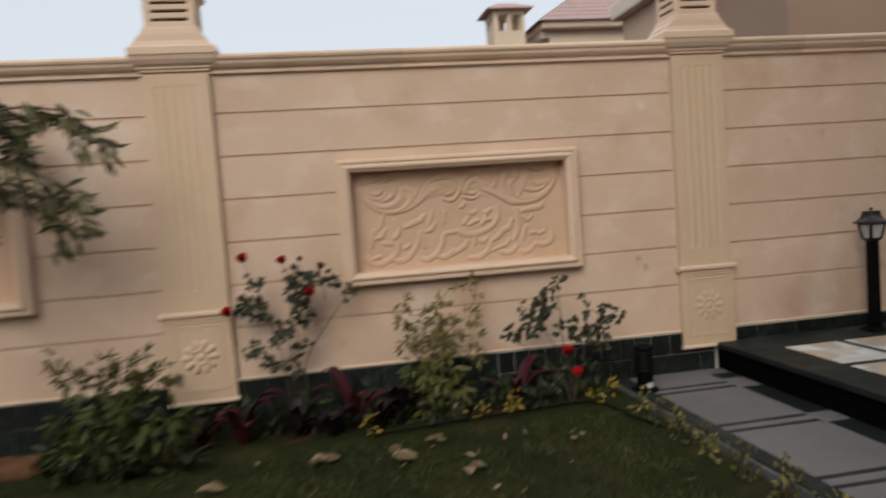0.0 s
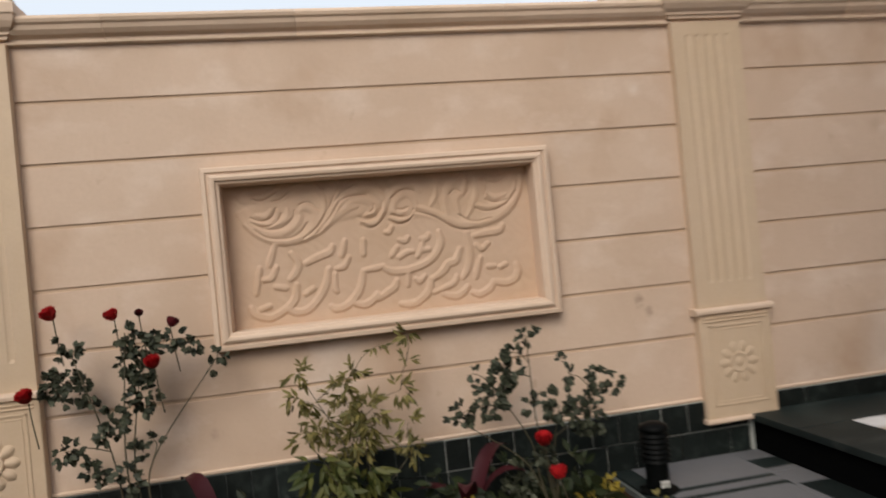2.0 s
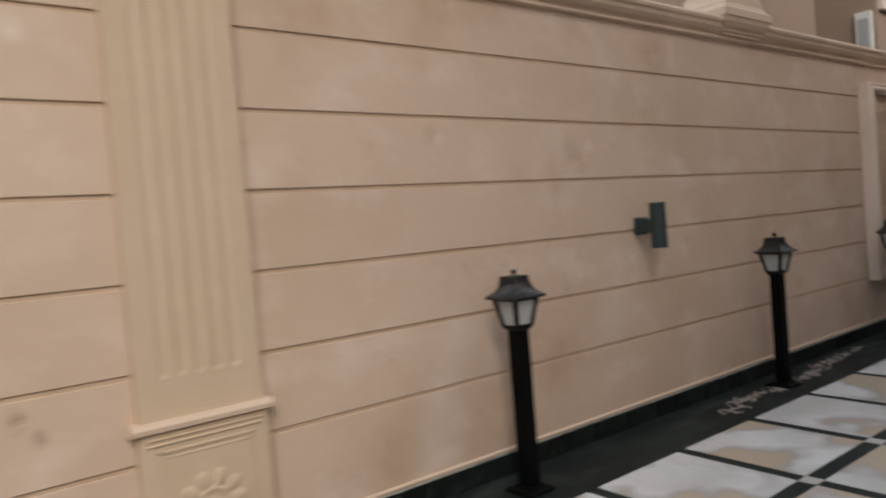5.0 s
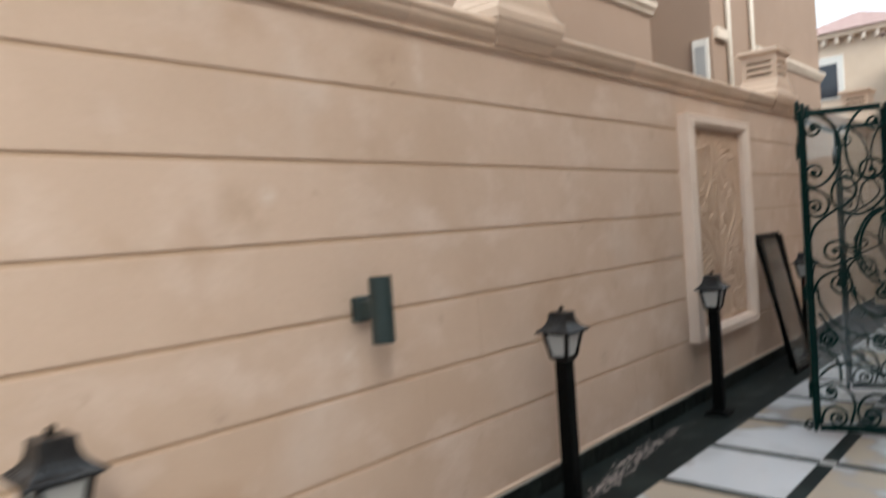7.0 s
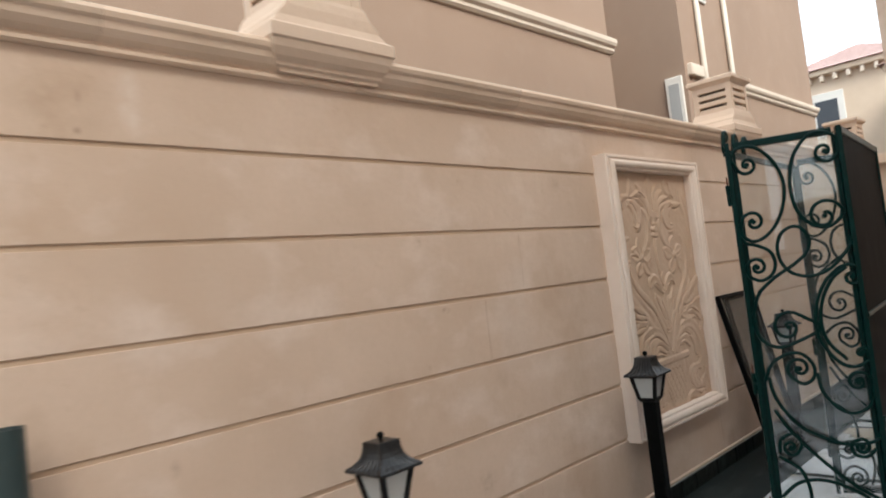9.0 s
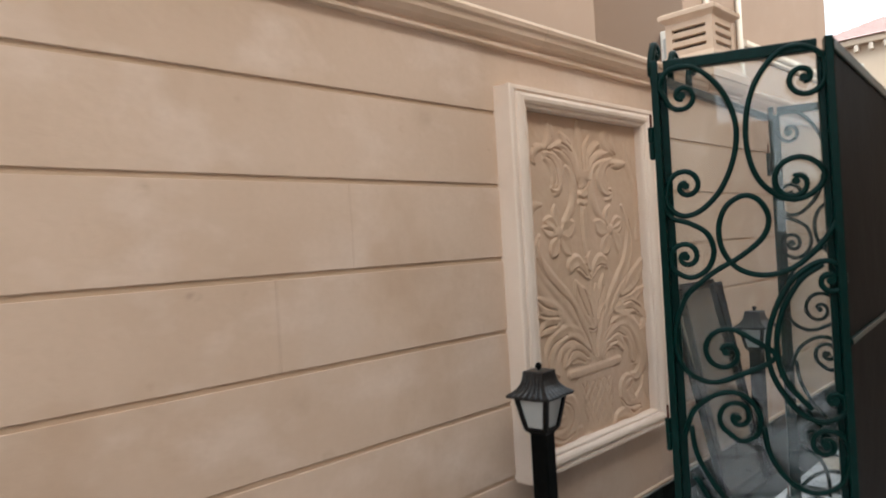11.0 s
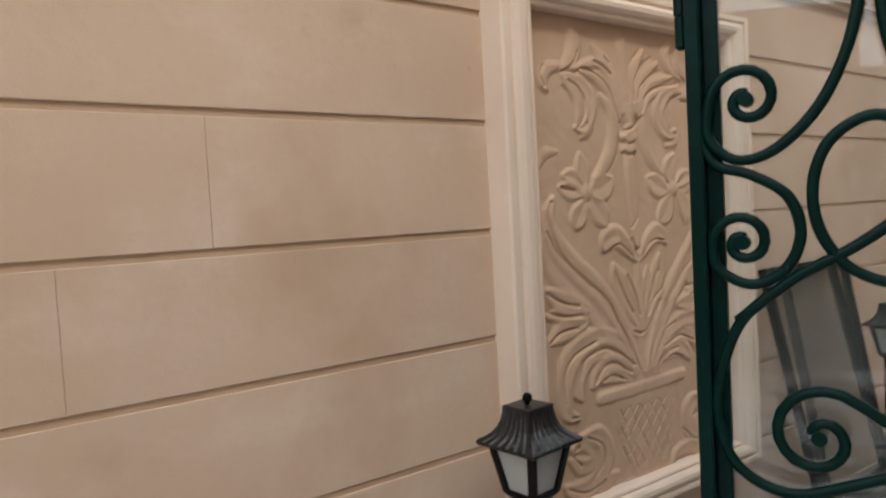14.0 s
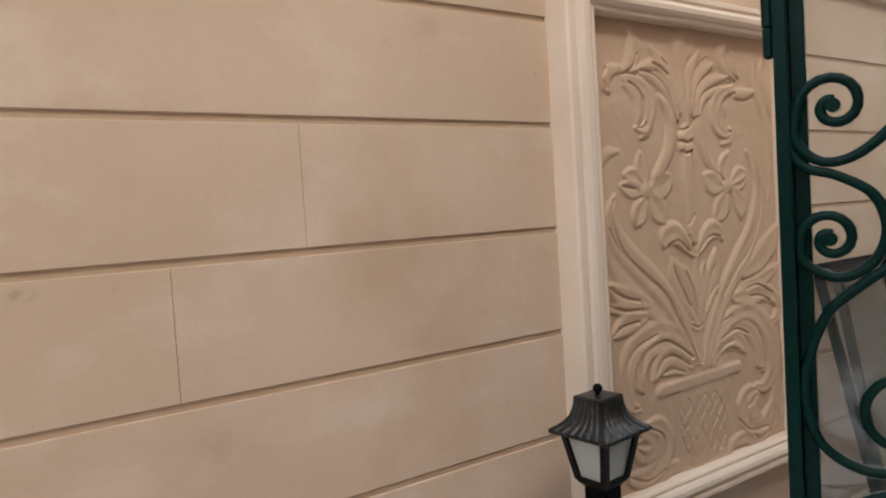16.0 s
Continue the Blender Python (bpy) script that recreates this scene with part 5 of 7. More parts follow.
basket.incise([(-0.376, 1.563, 0.0085), (-0.336, 1.581, 0.0085), (-0.311, 1.606, 0.0085), (-0.298, 1.636, 0.0085)], 0.0085)
basket.incise([(-0.458, 1.578, 0.0085), (-0.476, 1.544, 0.0085), (-0.459, 1.511, 0.0085)], 0.0085)
basket.incise([(-0.373, 1.563, 0.0085), (-0.342, 1.569, 0.0085), (-0.308, 1.560, 0.0085)], 0.0085)
basket.incise([(-0.284, 1.581, 0.0085), (-0.240, 1.578, 0.0085), (-0.180, 1.556, 0.0085), (-0.142, 1.520, 0.0085), (-0.120, 1.474, 0.0085), (-0.100, 1.424, 0.0085), (-0.073, 1.386, 0.0085)], 0.0085)
basket.incise([(-0.214, 1.611, 0.0085), (-0.175, 1.598, 0.0085), (-0.133, 1.573, 0.0085)], 0.0085)
basket.incise([(-0.161, 1.633, 0.0085), (-0.131, 1.613, 0.0085)], 0.0085)
basket.incise([(-0.350, 1.536, 0.0085), (-0.308, 1.519, 0.0085), (-0.275, 1.478, 0.0085), (-0.272, 1.429, 0.0085), (-0.288, 1.393, 0.0085), (-0.310, 1.379, 0.0085)], 0.0085)
basket.incise([(-0.310, 1.379, 0.0085), (-0.280, 1.383, 0.0085), (-0.265, 1.396, 0.0085)], 0.0085)
basket.incise([(-0.036, 1.484, 0.0085), (-0.038, 1.566, 0.0085), (-0.015, 1.621, 0.0085), (0.034, 1.666, 0.0085)], 0.0085)
basket.incise([(-0.009, 1.485, 0.0085), (0.001, 1.558, 0.0085), (0.048, 1.617, 0.0085), (0.108, 1.651, 0.0085)], 0.0085)
basket.incise([(0.018, 1.490, 0.0085), (0.037, 1.539, 0.0085), (0.090, 1.580, 0.0085), (0.161, 1.606, 0.0085)], 0.0085)
basket.incise([(0.035, 1.445, 0.0085), (0.062, 1.505, 0.0085), (0.130, 1.540, 0.0085), (0.256, 1.562, 0.0085)], 0.0085)
basket.incise([(-0.087, 1.379, 0.0085), (-0.048, 1.378, 0.0085), (-0.004, 1.394, 0.0085), (0.031, 1.426, 0.0085)], 0.0085)
basket.incise([(-0.073, 1.337, 0.0085), (-0.044, 1.326, 0.0085), (-0.014, 1.337, 0.0085)], 0.0085)
basket.incise([(-0.075, 1.297, 0.0085), (-0.046, 1.287, 0.0085), (-0.016, 1.297, 0.0085)], 0.0085)
basket.incise([(0.223, 1.688, 0.0085), (0.227, 1.641, 0.0085), (0.259, 1.606, 0.0085), (0.305, 1.580, 0.0085)], 0.0085)
basket.incise([(0.252, 1.684, 0.0085), (0.246, 1.653, 0.0085)], 0.0085)
basket.incise([(0.273, 1.523, 0.0085), (0.227, 1.500, 0.0085), (0.211, 1.466, 0.0085), (0.216, 1.429, 0.0085)], 0.0085)
basket.incise([(0.290, 1.498, 0.0085), (0.347, 1.498, 0.0085), (0.405, 1.512, 0.0085)], 0.0085)
basket.incise([(0.193, 1.394, 0.0085), (0.221, 1.377, 0.0085), (0.243, 1.371, 0.0085)], 0.0085)
basket.incise([(0.479, 1.634, 0.0085), (0.460, 1.589, 0.0085), (0.485, 1.522, 0.0085), (0.523, 1.466, 0.0085)], 0.0085)
basket.incise([(-0.401, 1.177, 0.0085), (-0.365, 1.170, 0.0085), (-0.337, 1.164, 0.0085)], 0.0085)
basket.incise([(-0.151, 0.960, 0.0085), (-0.119, 0.966, 0.0085), (-0.088, 0.949, 0.0085), (-0.053, 0.919, 0.0085)], 0.0085)
basket.incise([(0.014, 0.920, 0.0085), (0.050, 0.956, 0.0085), (0.093, 0.971, 0.0085), (0.135, 0.964, 0.0085)], 0.0085)
basket.incise([(-0.048, 1.024, 0.0085), (-0.016, 1.058, 0.0085)], 0.0085)
basket.incise([(-0.047, 0.980, 0.0085), (-0.017, 0.910, 0.0085)], 0.0085)
basket.incise([(-0.455, 1.128, 0.0085), (-0.466, 1.081, 0.0085), (-0.441, 0.993, 0.0085), (-0.388, 0.922, 0.0085), (-0.299, 0.854, 0.0085), (-0.197, 0.773, 0.0085), (-0.139, 0.678, 0.0085), (-0.070, 0.567, 0.0085)], 0.0095)
basket.incise([(-0.482, 1.031, 0.0085), (-0.437, 0.960, 0.0085), (-0.356, 0.889, 0.0085), (-0.271, 0.825, 0.0085)], 0.0095)
basket.incise([(0.405, 1.212, 0.0085), (0.427, 1.097, 0.0085), (0.394, 0.983, 0.0085), (0.331, 0.896, 0.0085), (0.240, 0.825, 0.0085), (0.154, 0.733, 0.0085)], 0.0095)
basket.incise([(-0.489, 0.828, 0.0085), (-0.419, 0.788, 0.0085), (-0.345, 0.769, 0.0085)], 0.0095)
basket.incise([(-0.487, 0.765, 0.0085), (-0.421, 0.743, 0.0085), (-0.335, 0.736, 0.0085)], 0.0095)
basket.incise([(-0.485, 0.662, 0.0085), (-0.439, 0.688, 0.0085), (-0.355, 0.695, 0.0085)], 0.0095)
basket.incise([(0.296, 0.740, 0.0085), (0.382, 0.747, 0.0085), (0.477, 0.707, 0.0085)], 0.0095)
basket.incise([(0.321, 0.708, 0.0085), (0.400, 0.701, 0.0085), (0.459, 0.673, 0.0085)], 0.0095)
basket.incise([(0.275, 0.774, 0.0085), (0.404, 0.798, 0.0085), (0.496, 0.855, 0.0085)], 0.0095)
basket.incise([(0.531, 0.631, 0.0085), (0.513, 0.593, 0.0085), (0.462, 0.579, 0.0085)], 0.0095)
basket.incise([(-0.150, 0.871, 0.0085), (-0.116, 0.805, 0.0085), (-0.062, 0.715, 0.0085)], 0.0095)
basket.incise([(-0.081, 0.848, 0.0085), (-0.045, 0.777, 0.0085), (-0.022, 0.700, 0.0085)], 0.0095)
basket.incise([(0.096, 0.853, 0.0085), (0.065, 0.797, 0.0085), (0.026, 0.715, 0.0085)], 0.0095)
basket.incise([(0.114, 0.782, 0.0085), (0.059, 0.744, 0.0085), (0.028, 0.693, 0.0085)], 0.0095)
basket.incise([(-0.059, 0.642, 0.0085), (-0.026, 0.629, 0.0085), (0.015, 0.635, 0.0085)], 0.0095)
basket.incise([(-0.135, 0.682, 0.0085), (-0.078, 0.590, 0.0085), (-0.033, 0.497, 0.0085)], 0.0095)
basket.incise([(-0.006, 0.493, 0.0085), (0.005, 0.578, 0.0085), (0.037, 0.660, 0.0085), (0.101, 0.739, 0.0085)], 0.0095)
basket.incise([(0.074, 0.567, 0.0085), (0.130, 0.621, 0.0085), (0.186, 0.645, 0.0085)], 0.0095)
basket.incise([(-0.348, 0.520, 0.0085), (-0.315, 0.581, 0.0085), (-0.222, 0.605, 0.0085), (-0.144, 0.575, 0.0085), (-0.066, 0.520, 0.0085)], 0.0095)
basket.incise([(-0.427, 0.444, 0.0085), (-0.428, 0.539, 0.0085), (-0.372, 0.602, 0.0085), (-0.266, 0.634, 0.0085)], 0.0095)
basket.incise([(-0.274, 0.492, 0.0085), (-0.225, 0.540, 0.0085), (-0.162, 0.540, 0.0085), (-0.084, 0.495, 0.0085)], 0.0095)
basket.incise([(-0.228, 0.493, 0.0085), (-0.181, 0.499, 0.0085), (-0.117, 0.475, 0.0085)], 0.0095)
basket.incise([(0.087, 0.477, 0.0085), (0.136, 0.532, 0.0085), (0.199, 0.544, 0.0085)], 0.0095)
basket.incise([(0.143, 0.513, 0.0085), (0.179, 0.518, 0.0085), (0.223, 0.505, 0.0085)], 0.0095)
basket.incise([(0.116, 0.561, 0.0085), (0.220, 0.586, 0.0085), (0.302, 0.557, 0.0085)], 0.0095)
basket.incise([(0.364, 0.396, 0.0085), (0.405, 0.396, 0.0085), (0.422, 0.422, 0.0085)], 0.0095)
basket.incise([(0.462, 0.320, 0.0085), (0.438, 0.253, 0.0085), (0.376, 0.218, 0.0085)], 0.0095)
basket.incise([(0.220, 0.216, 0.0085), (0.294, 0.161, 0.0085), (0.413, 0.151, 0.0085)], 0.0095)
basket.incise([(0.312, 0.138, 0.0085), (0.358, 0.113, 0.0085), (0.424, 0.125, 0.0085)], 0.0095)
basket.incise([(0.279, 0.261, 0.0085), (0.319, 0.272, 0.0085), (0.340, 0.296, 0.0085)], 0.0095)
basket.incise([(-0.376, 0.283, 0.0085), (-0.398, 0.258, 0.0085), (-0.365, 0.218, 0.0085)], 0.0095)
basket.incise([(-0.330, 0.309, 0.0085), (-0.256, 0.266, 0.0085), (-0.250, 0.203, 0.0085), (-0.309, 0.151, 0.0085)], 0.0095)
basket.incise([(-0.427, 0.149, 0.0085), (-0.341, 0.118, 0.0085), (-0.254, 0.137, 0.0085)], 0.0095)
basket.incise([(-0.399, 0.389, 0.0085), (-0.361, 0.387, 0.0085)], 0.0095)
basket.incise([(-0.153, 0.366, 0.006), (-0.093, 0.262, 0.006), (-0.025, 0.144, 0.006)], 0.0045)
basket.incise([(-0.100, 0.368, 0.006), (-0.027, 0.241, 0.006), (0.037, 0.134, 0.006)], 0.0045)
basket.incise([(-0.040, 0.367, 0.006), (0.036, 0.240, 0.006), (0.094, 0.136, 0.006)], 0.0045)
basket.incise([(0.014, 0.367, 0.006), (0.092, 0.243, 0.006), (0.132, 0.174, 0.006)], 0.0045)
basket.incise([(0.070, 0.368, 0.006), (0.123, 0.282, 0.006), (0.150, 0.231, 0.006)], 0.0045)
basket.incise([(-0.150, 0.302, 0.006), (-0.108, 0.222, 0.006), (-0.066, 0.137, 0.006)], 0.0045)
basket.incise([(-0.141, 0.230, 0.006), (-0.105, 0.157, 0.006)], 0.0045)
basket.incise([(0.156, 0.354, 0.006), (0.076, 0.269, 0.006), (-0.018, 0.147, 0.006)], 0.0045)
basket.incise([(0.113, 0.366, 0.006), (0.016, 0.271, 0.006), (-0.065, 0.169, 0.006)], 0.0045)
basket.incise([(0.056, 0.368, 0.006), (-0.035, 0.271, 0.006), (-0.110, 0.190, 0.006)], 0.0045)
basket.incise([(0.001, 0.368, 0.006), (-0.078, 0.291, 0.006), (-0.134, 0.239, 0.006)], 0.0045)
basket.incise([(-0.054, 0.368, 0.006), (-0.117, 0.303, 0.006), (-0.148, 0.274, 0.006)], 0.0045)
basket.incise([(0.156, 0.286, 0.006), (0.091, 0.221, 0.006), (0.033, 0.135, 0.006)], 0.0045)
basket.incise([(0.149, 0.215, 0.006), (0.110, 0.172, 0.006), (0.080, 0.135, 0.006)], 0.0045)
basket.incise([(-0.107, 0.369, 0.006), (-0.142, 0.330, 0.006)], 0.0045)
basket.build(M["relief"], 0.66, 7)


# ---- lanterns on posts ----
def lantern_post(x, y):
    t = thing("garden_lamp", "black iron garden lamp post with frosted lantern on the granite", "garden lamp", "lamps along the wall", (x, y, TOP))
    part("base_plate", loft(bmesh.new(), square_rings(0, 0, [(0.088, 0.088, 0), (0.088, 0.088, 0.012), (0.08, 0.08, 0.02), (0.055, 0.055, 0.026), (0.05, 0.05, 0.034)])), M["black"], t)
    part("post", boxed(-0.039, 0.039, -0.039, 0.039, 0.03, 0.816, bevel=0.008, seg=2), M["black"], t)
    neck = part("neck", loft(bmesh.new(), square_rings(0, 0, [(0.039, 0.039, 0.822), (0.044, 0.044, 0.828), (0.052, 0.052, 0.836), (0.052, 0.052, 0.842), (0.046, 0.046, 0.846)])), M["iron"], t)
    body = thing("lantern", "", "")
    body.parent = t
    body.location.z = neck.location.z = -0.013
    z0, z1, a, b = 0.842, 0.985, 0.053, 0.080
    for sx in (-1, 1):
        for sy in (-1, 1):
            w = 0.0095
            rings = [[(sx * h - w, sy * h - w, z), (sx * h + w, sy * h - w, z), (sx * h + w, sy * h + w, z), (sx * h - w, sy * h + w, z)] for h, z in ((a - 0.006, z0), (b - 0.006, z1))]
            part("corner_bar", loft(bmesh.new(), rings), M["iron"], body)
    for h, z, e in ((a + 0.002, z0 + 0.004, 0.006), (b - 0.001, z1 - 0.006, 0.008)):
        bm = bmesh.new()
        for q in (-1, 1):
            box(bm, -h, h, min(q * h, q * (h - 0.012)), max(q * h, q * (h - 0.012)), z - e, z + e, bevel=0.002)
            box(bm, min(q * h, q * (h - 0.012)), max(q * h, q * (h - 0.012)), -h, h, z - e + 0.001, z + e - 0.001, bevel=0.002)
        part("rail", bm, M["iron"], body)
    for k in range(4):
        bm = bmesh.new()
        rot = Matrix.Rotation(k * math.pi / 2, 3, "Z")
        i = 0.008
        outer = [Vector(p) for p in ((-a, -a + i, z0), (a, -a + i, z0), (b, -b + i, z1), (-b, -b + i, z1))]
        inner = [p + Vector((0, 0.004, 0)) for p in outer]
        loft(bm, [[rot @ p for p in outer], [rot @ p for p in inner]])
        part("pane", bm, M["frost"], body, "white frosted glass pane")
    # flared roof: broad flutes running down to a thick notched edge
    n, bm, rings = 28, bmesh.new(), []
    for h, z, depth in ((0.086, 0.980, 0), (0.104, 0.982, 0), (0.106, 0.985, 0.0020), (0.106, 0.993, 0.0030), (0.101, 0.998, 0.0042), (0.087, 1.006, 0.0046), (0.073, 1.018, 0.0042), (0.062, 1.034, 0.0036), (0.0555, 1.052, 0.0030),
                        (0.052, 1.070, 0.0022), (0.0505, 1.084, 0.0010), (0.0515, 1.087, 0), (0.0500, 1.091, 0), (0.046, 1.0925, 0), (0.020, 1.0935, 0)):
        ring = []
        for side in range(4):
            rot = Matrix.Rotation(side * math.pi / 2, 3, "Z")
            for q in range(n):
                f = -1 + 2 * q / n
                groove = max(0.0, math.cos(2 * math.pi * (q % 4) / 4)) if q else 0.0
                ring.append(rot @ Vector((f * h, -h + depth * groove, z - 0.5 * depth * groove)))
        rings.append(ring)
    loft(bm, rings)
    roof = part("roof", bm, M["lantern"], t, "flared black roof with silvery highlights put into its colour")
    finial = part("finial", loft(bmesh.new(), round_rings(0, 0, [(0.009, 1.092), (0.006, 1.098), (0.011, 1.101), (0.0145, 1.109), (0.0135, 1.117), (0.008, 1.123), (0.002, 1.125)], 12), smooth=True), M["black"], t)
    roof.location.z = finial.location.z = -0.013
    return t


lamp = lantern_post(1.745, -0.262)
for x, turn in ((4.333, 0), (6.445, 5), (8.87, 0)):
    copy_thing(lamp, pose(x, -0.255, TOP, 0, 0, turn))


# ---- wall sconce ----
t = thing("wall_sconce", "grey-green cylindrical up and down wall light", "wall lamp", "", (3.107, 0, 1.220))
part("cylinder", loft(bmesh.new(), round_rings(0, -0.155, [(0.046, -0.142), (0.05, -0.142), (0.05, 0.142), (0.046, 0.142), (0.044, 0.12), (0.001, 0.12)], 28), smooth=False), M["sconce"], t)
part("arm", boxed(-0.036, 0.036, -0.125, -0.05, -0.042, 0.042, bevel=0.006), M["sconce"], t)
part("wall_plate", boxed(-0.045, 0.045, -0.052, -0.001, -0.055, 0.055, bevel=0.006), M["sconce"], t)

# ---- low ribbed bollard light on the path ----
t = thing("bollard_light", "low black ribbed bollard light on the path edge", "bollard light", "", (-0.575, -0.42, LOW))
t.scale = (1.3, 1.3, 1.12)
part("base", loft(bmesh.new(), round_rings(0, 0, [(0.085, 0), (0.085, 0.008), (0.05, 0.016)], 24)), M["black"], t)
part("stem", loft(bmesh.new(), round_rings(0, 0, [(0.05, 0.01), (0.05, 0.15)], 20)), M["black"], t)
for k in range(6):
    z = 0.15 + k * 0.026
    part("louvre_ring", loft(bmesh.new(), round_rings(0, 0, [(0.042, z), (0.064, z + 0.002), (0.056, z + 0.018), (0.042, z + 0.024)], 24)), M["black"], t)
part("cap", loft(bmesh.new(), round_rings(0, 0, [(0.06, 0.305), (0.066, 0.312), (0.06, 0.334), (0.03, 0.348), (0.002, 0.352)], 24), smooth=True), M["black"], t)
part("label_plate", boxed(-0.012, 0.026, -0.0525, -0.047, 0.030, 0.062), M["white"], t, "small white printed label")
for z in (0.037, 0.044, 0.051):
    part("label_bar", boxed(-0.008, 0.022, -0.0535, -0.052, z, z + 0.003), M["black"], t)
for k in range(3):
    an = 0.5 + k * 2.09
    part("bolt", loft(bmesh.new(), round_rings(0.07 * math.cos(an), 0.07 * math.sin(an), [(0.008, 0.006), (0.008, 0.018), (0.003, 0.02)], 8)), M["black"], t)


# ---- the glazed iron gate: a near leaf, a far leaf and a black-sheeted side ----
GA, GB = Vector((6.158, -0.994)), Vector((6.365, -1.482))      # ends of the near leaf in plan
FA, FB = Vector((7.46, -0.90)), Vector((7.64, -1.36))          # ends of the far leaf
GT = 2.16


def leaf_basis(a, b):
    """Axes with x along the leaf, y behind it, z up, at its foot."""
    d = (b - a).normalized()
    m = Matrix(((d.x, -d.y, 0, a.x), (d.y, d.x, 0, a.y), (0, 0, 1, 0), (0, 0, 0, 1)))
    return m


def spiral_in(c, start, turns=1.4, n=18, end=0.12, sense=1):
    """A bar that winds in from start round c."""
    r0 = math.hypot(start[0] - c[0], start[1] - c[1])
    a0 = math.atan2(start[1] - c[1], start[0] - c[0])
    out = []
    for i in range(n + 1):
        f = i / n
        r = r0 * (1 - (1 - end) * f)
        out.append((c[0] + r * math.cos(a0 + sense * f * turns * 2 * math.pi), c[1] + r * math.sin(a0 + sense * f * turns * 2 * math.pi)))
    return out


def scroll(leaf, pts, start=None, end=None):
    """A forged bar along points (x, z) of a leaf, wound into a spiral at one or both ends."""
    run = [tuple(p) for p in spline(pts, 5)]

    def wind(run, c):
        p, q = run[-2], run[-1]
        turn = (q[0] - p[0]) * (c[1] - q[1]) - (q[1] - p[1]) * (c[0] - q[0])
        return run + spiral_in(c, q, 1.25, 22, 0.16, 1 if turn > 0 else -1)[1:]

    for c in (start, end):
        if c:
            eye = loft(bmesh.new(), [[(c[0] * leaf["width"] / 0.541 + 0.012 * math.cos(k * math.pi / 6), q, c[1] - 0.005 + 0.012 * math.sin(k * math.pi / 6)) for k in range(12)] for q in (-0.028, -0.008)])
            part("scroll_eye", eye, M["green"], leaf)
    if end:
        run = wind(run, end)
    if start:
        run = wind(run[::-1], start)
    sx = leaf["width"] / 0.541
    part("scroll", tube(bmesh.new(), [(x * sx, -0.018, z - 0.005) for x, z in run], 0.0090, 8), M["green"], leaf)


def gate_leaf(parent, a, b, name):
    """A narrow leaf: green frame, forged scrolls, glass behind them."""
    w = (b - a).length
    bm = bmesh.new()
    for x0, x1 in ((0.006, 0.029), (w - 0.024, w)):
        box(bm, x0, x1, -0.030, 0.024, 0.02, GT, bevel=0.003)
    for z0, z1 in ((0.02, 0.06), (GT - 0.036, GT - 0.001)):
        box(bm, 0.045, w - 0.042, -0.018, 0.022, z0, z1, bevel=0.003)
    leaf = part(name, bm, M["green"], parent)
    leaf.matrix_basis = leaf_basis(a, b)
    leaf["width"] = w
    pane = part("glass_pane", boxed(0.04, w - 0.04, 0.016, 0.021, 0.055, GT - 0.03), M["glass"], leaf, "clear glass pane")
    pane.visible_shadow = False
    for x0, x1 in ((0.0295, 0.054), (w - 0.044, w - 0.0245)):
        part("inner_bar", boxed(x0, x1, -0.006, 0.014, 0.06, GT - 0.036, bevel=0.002), M["green"], leaf)
    for z in (0.30, 0.95, 1.897):
        part("hinge", loft(bmesh.new(), round_rings(-0.002, -0.012, [(0.004, z - 0.055), (0.010, z - 0.05), (0.010, z - 0.002), (0.0075, z), (0.011, z + 0.002), (0.011, z + 0.05), (0.004, z + 0.052)], 10)), M["green"], leaf)
        part("hinge_pin", loft(bmesh.new(), round_rings(-0.002, -0.012, [(0.0038, z + 0.052), (0.0038, z + 0.092), (0.002, z + 0.094)], 8)), M["rust"], leaf, "rusty hinge pin")
    scroll(leaf, [(0.049, 2.038), (0.030, 2.085), (0.065, 2.129), (0.141, 2.126), (0.215, 2.052), (0.255, 1.945), (0.247, 1.838), (0.202, 1.735), (0.136, 1.671), (0.076, 1.660), (0.035, 1.702), (0.040, 1.757)], start=(0.100, 2.041), end=(0.096, 1.753))
    scroll(leaf, [(0.516, 2.058), (0.510, 2.112), (0.452, 2.148), (0.387, 2.136), (0.322, 2.061), (0.289, 1.958), (0.286, 1.850), (0.313, 1.756), (0.374, 1.697), (0.435, 1.689), (0.486, 1.723), (0.499, 1.765)], start=(0.456, 2.051), end=(0.418, 1.741))
    scroll(leaf, [(0.022, 1.690), (0.050, 1.652), (0.098, 1.635), (0.152, 1.599), (0.170, 1.539), (0.146, 1.483), (0.094, 1.460), (0.043, 1.489), (0.039, 1.539)], end=(0.085, 1.527))
    scroll(leaf, [(0.073, 1.400), (0.161, 1.471), (0.249, 1.521), (0.316, 1.576), (0.336, 1.636), (0.310, 1.692), (0.264, 1.709), (0.211, 1.676), (0.188, 1.610), (0.199, 1.536), (0.244, 1.480), (0.321, 1.459), (0.402, 1.481), (0.471, 1.540), (0.517, 1.604), (0.536, 1.672)])
    scroll(leaf, [(0.122, 1.443), (0.080, 1.402), (0.052, 1.340), (0.036, 1.260), (0.061, 1.167), (0.136, 1.126), (0.220, 1.147), (0.333, 1.206), (0.263, 1.264), (0.221, 1.290)], end=(0.188, 1.221))
    scroll(leaf, [(0.530, 1.463), (0.504, 1.493), (0.449, 1.486), (0.380, 1.427), (0.329, 1.325), (0.311, 1.221), (0.329, 1.131), (0.388, 1.040), (0.453, 1.010), (0.513, 1.036), (0.514, 1.081)], start=(0.497, 1.436), end=(0.491, 1.075))
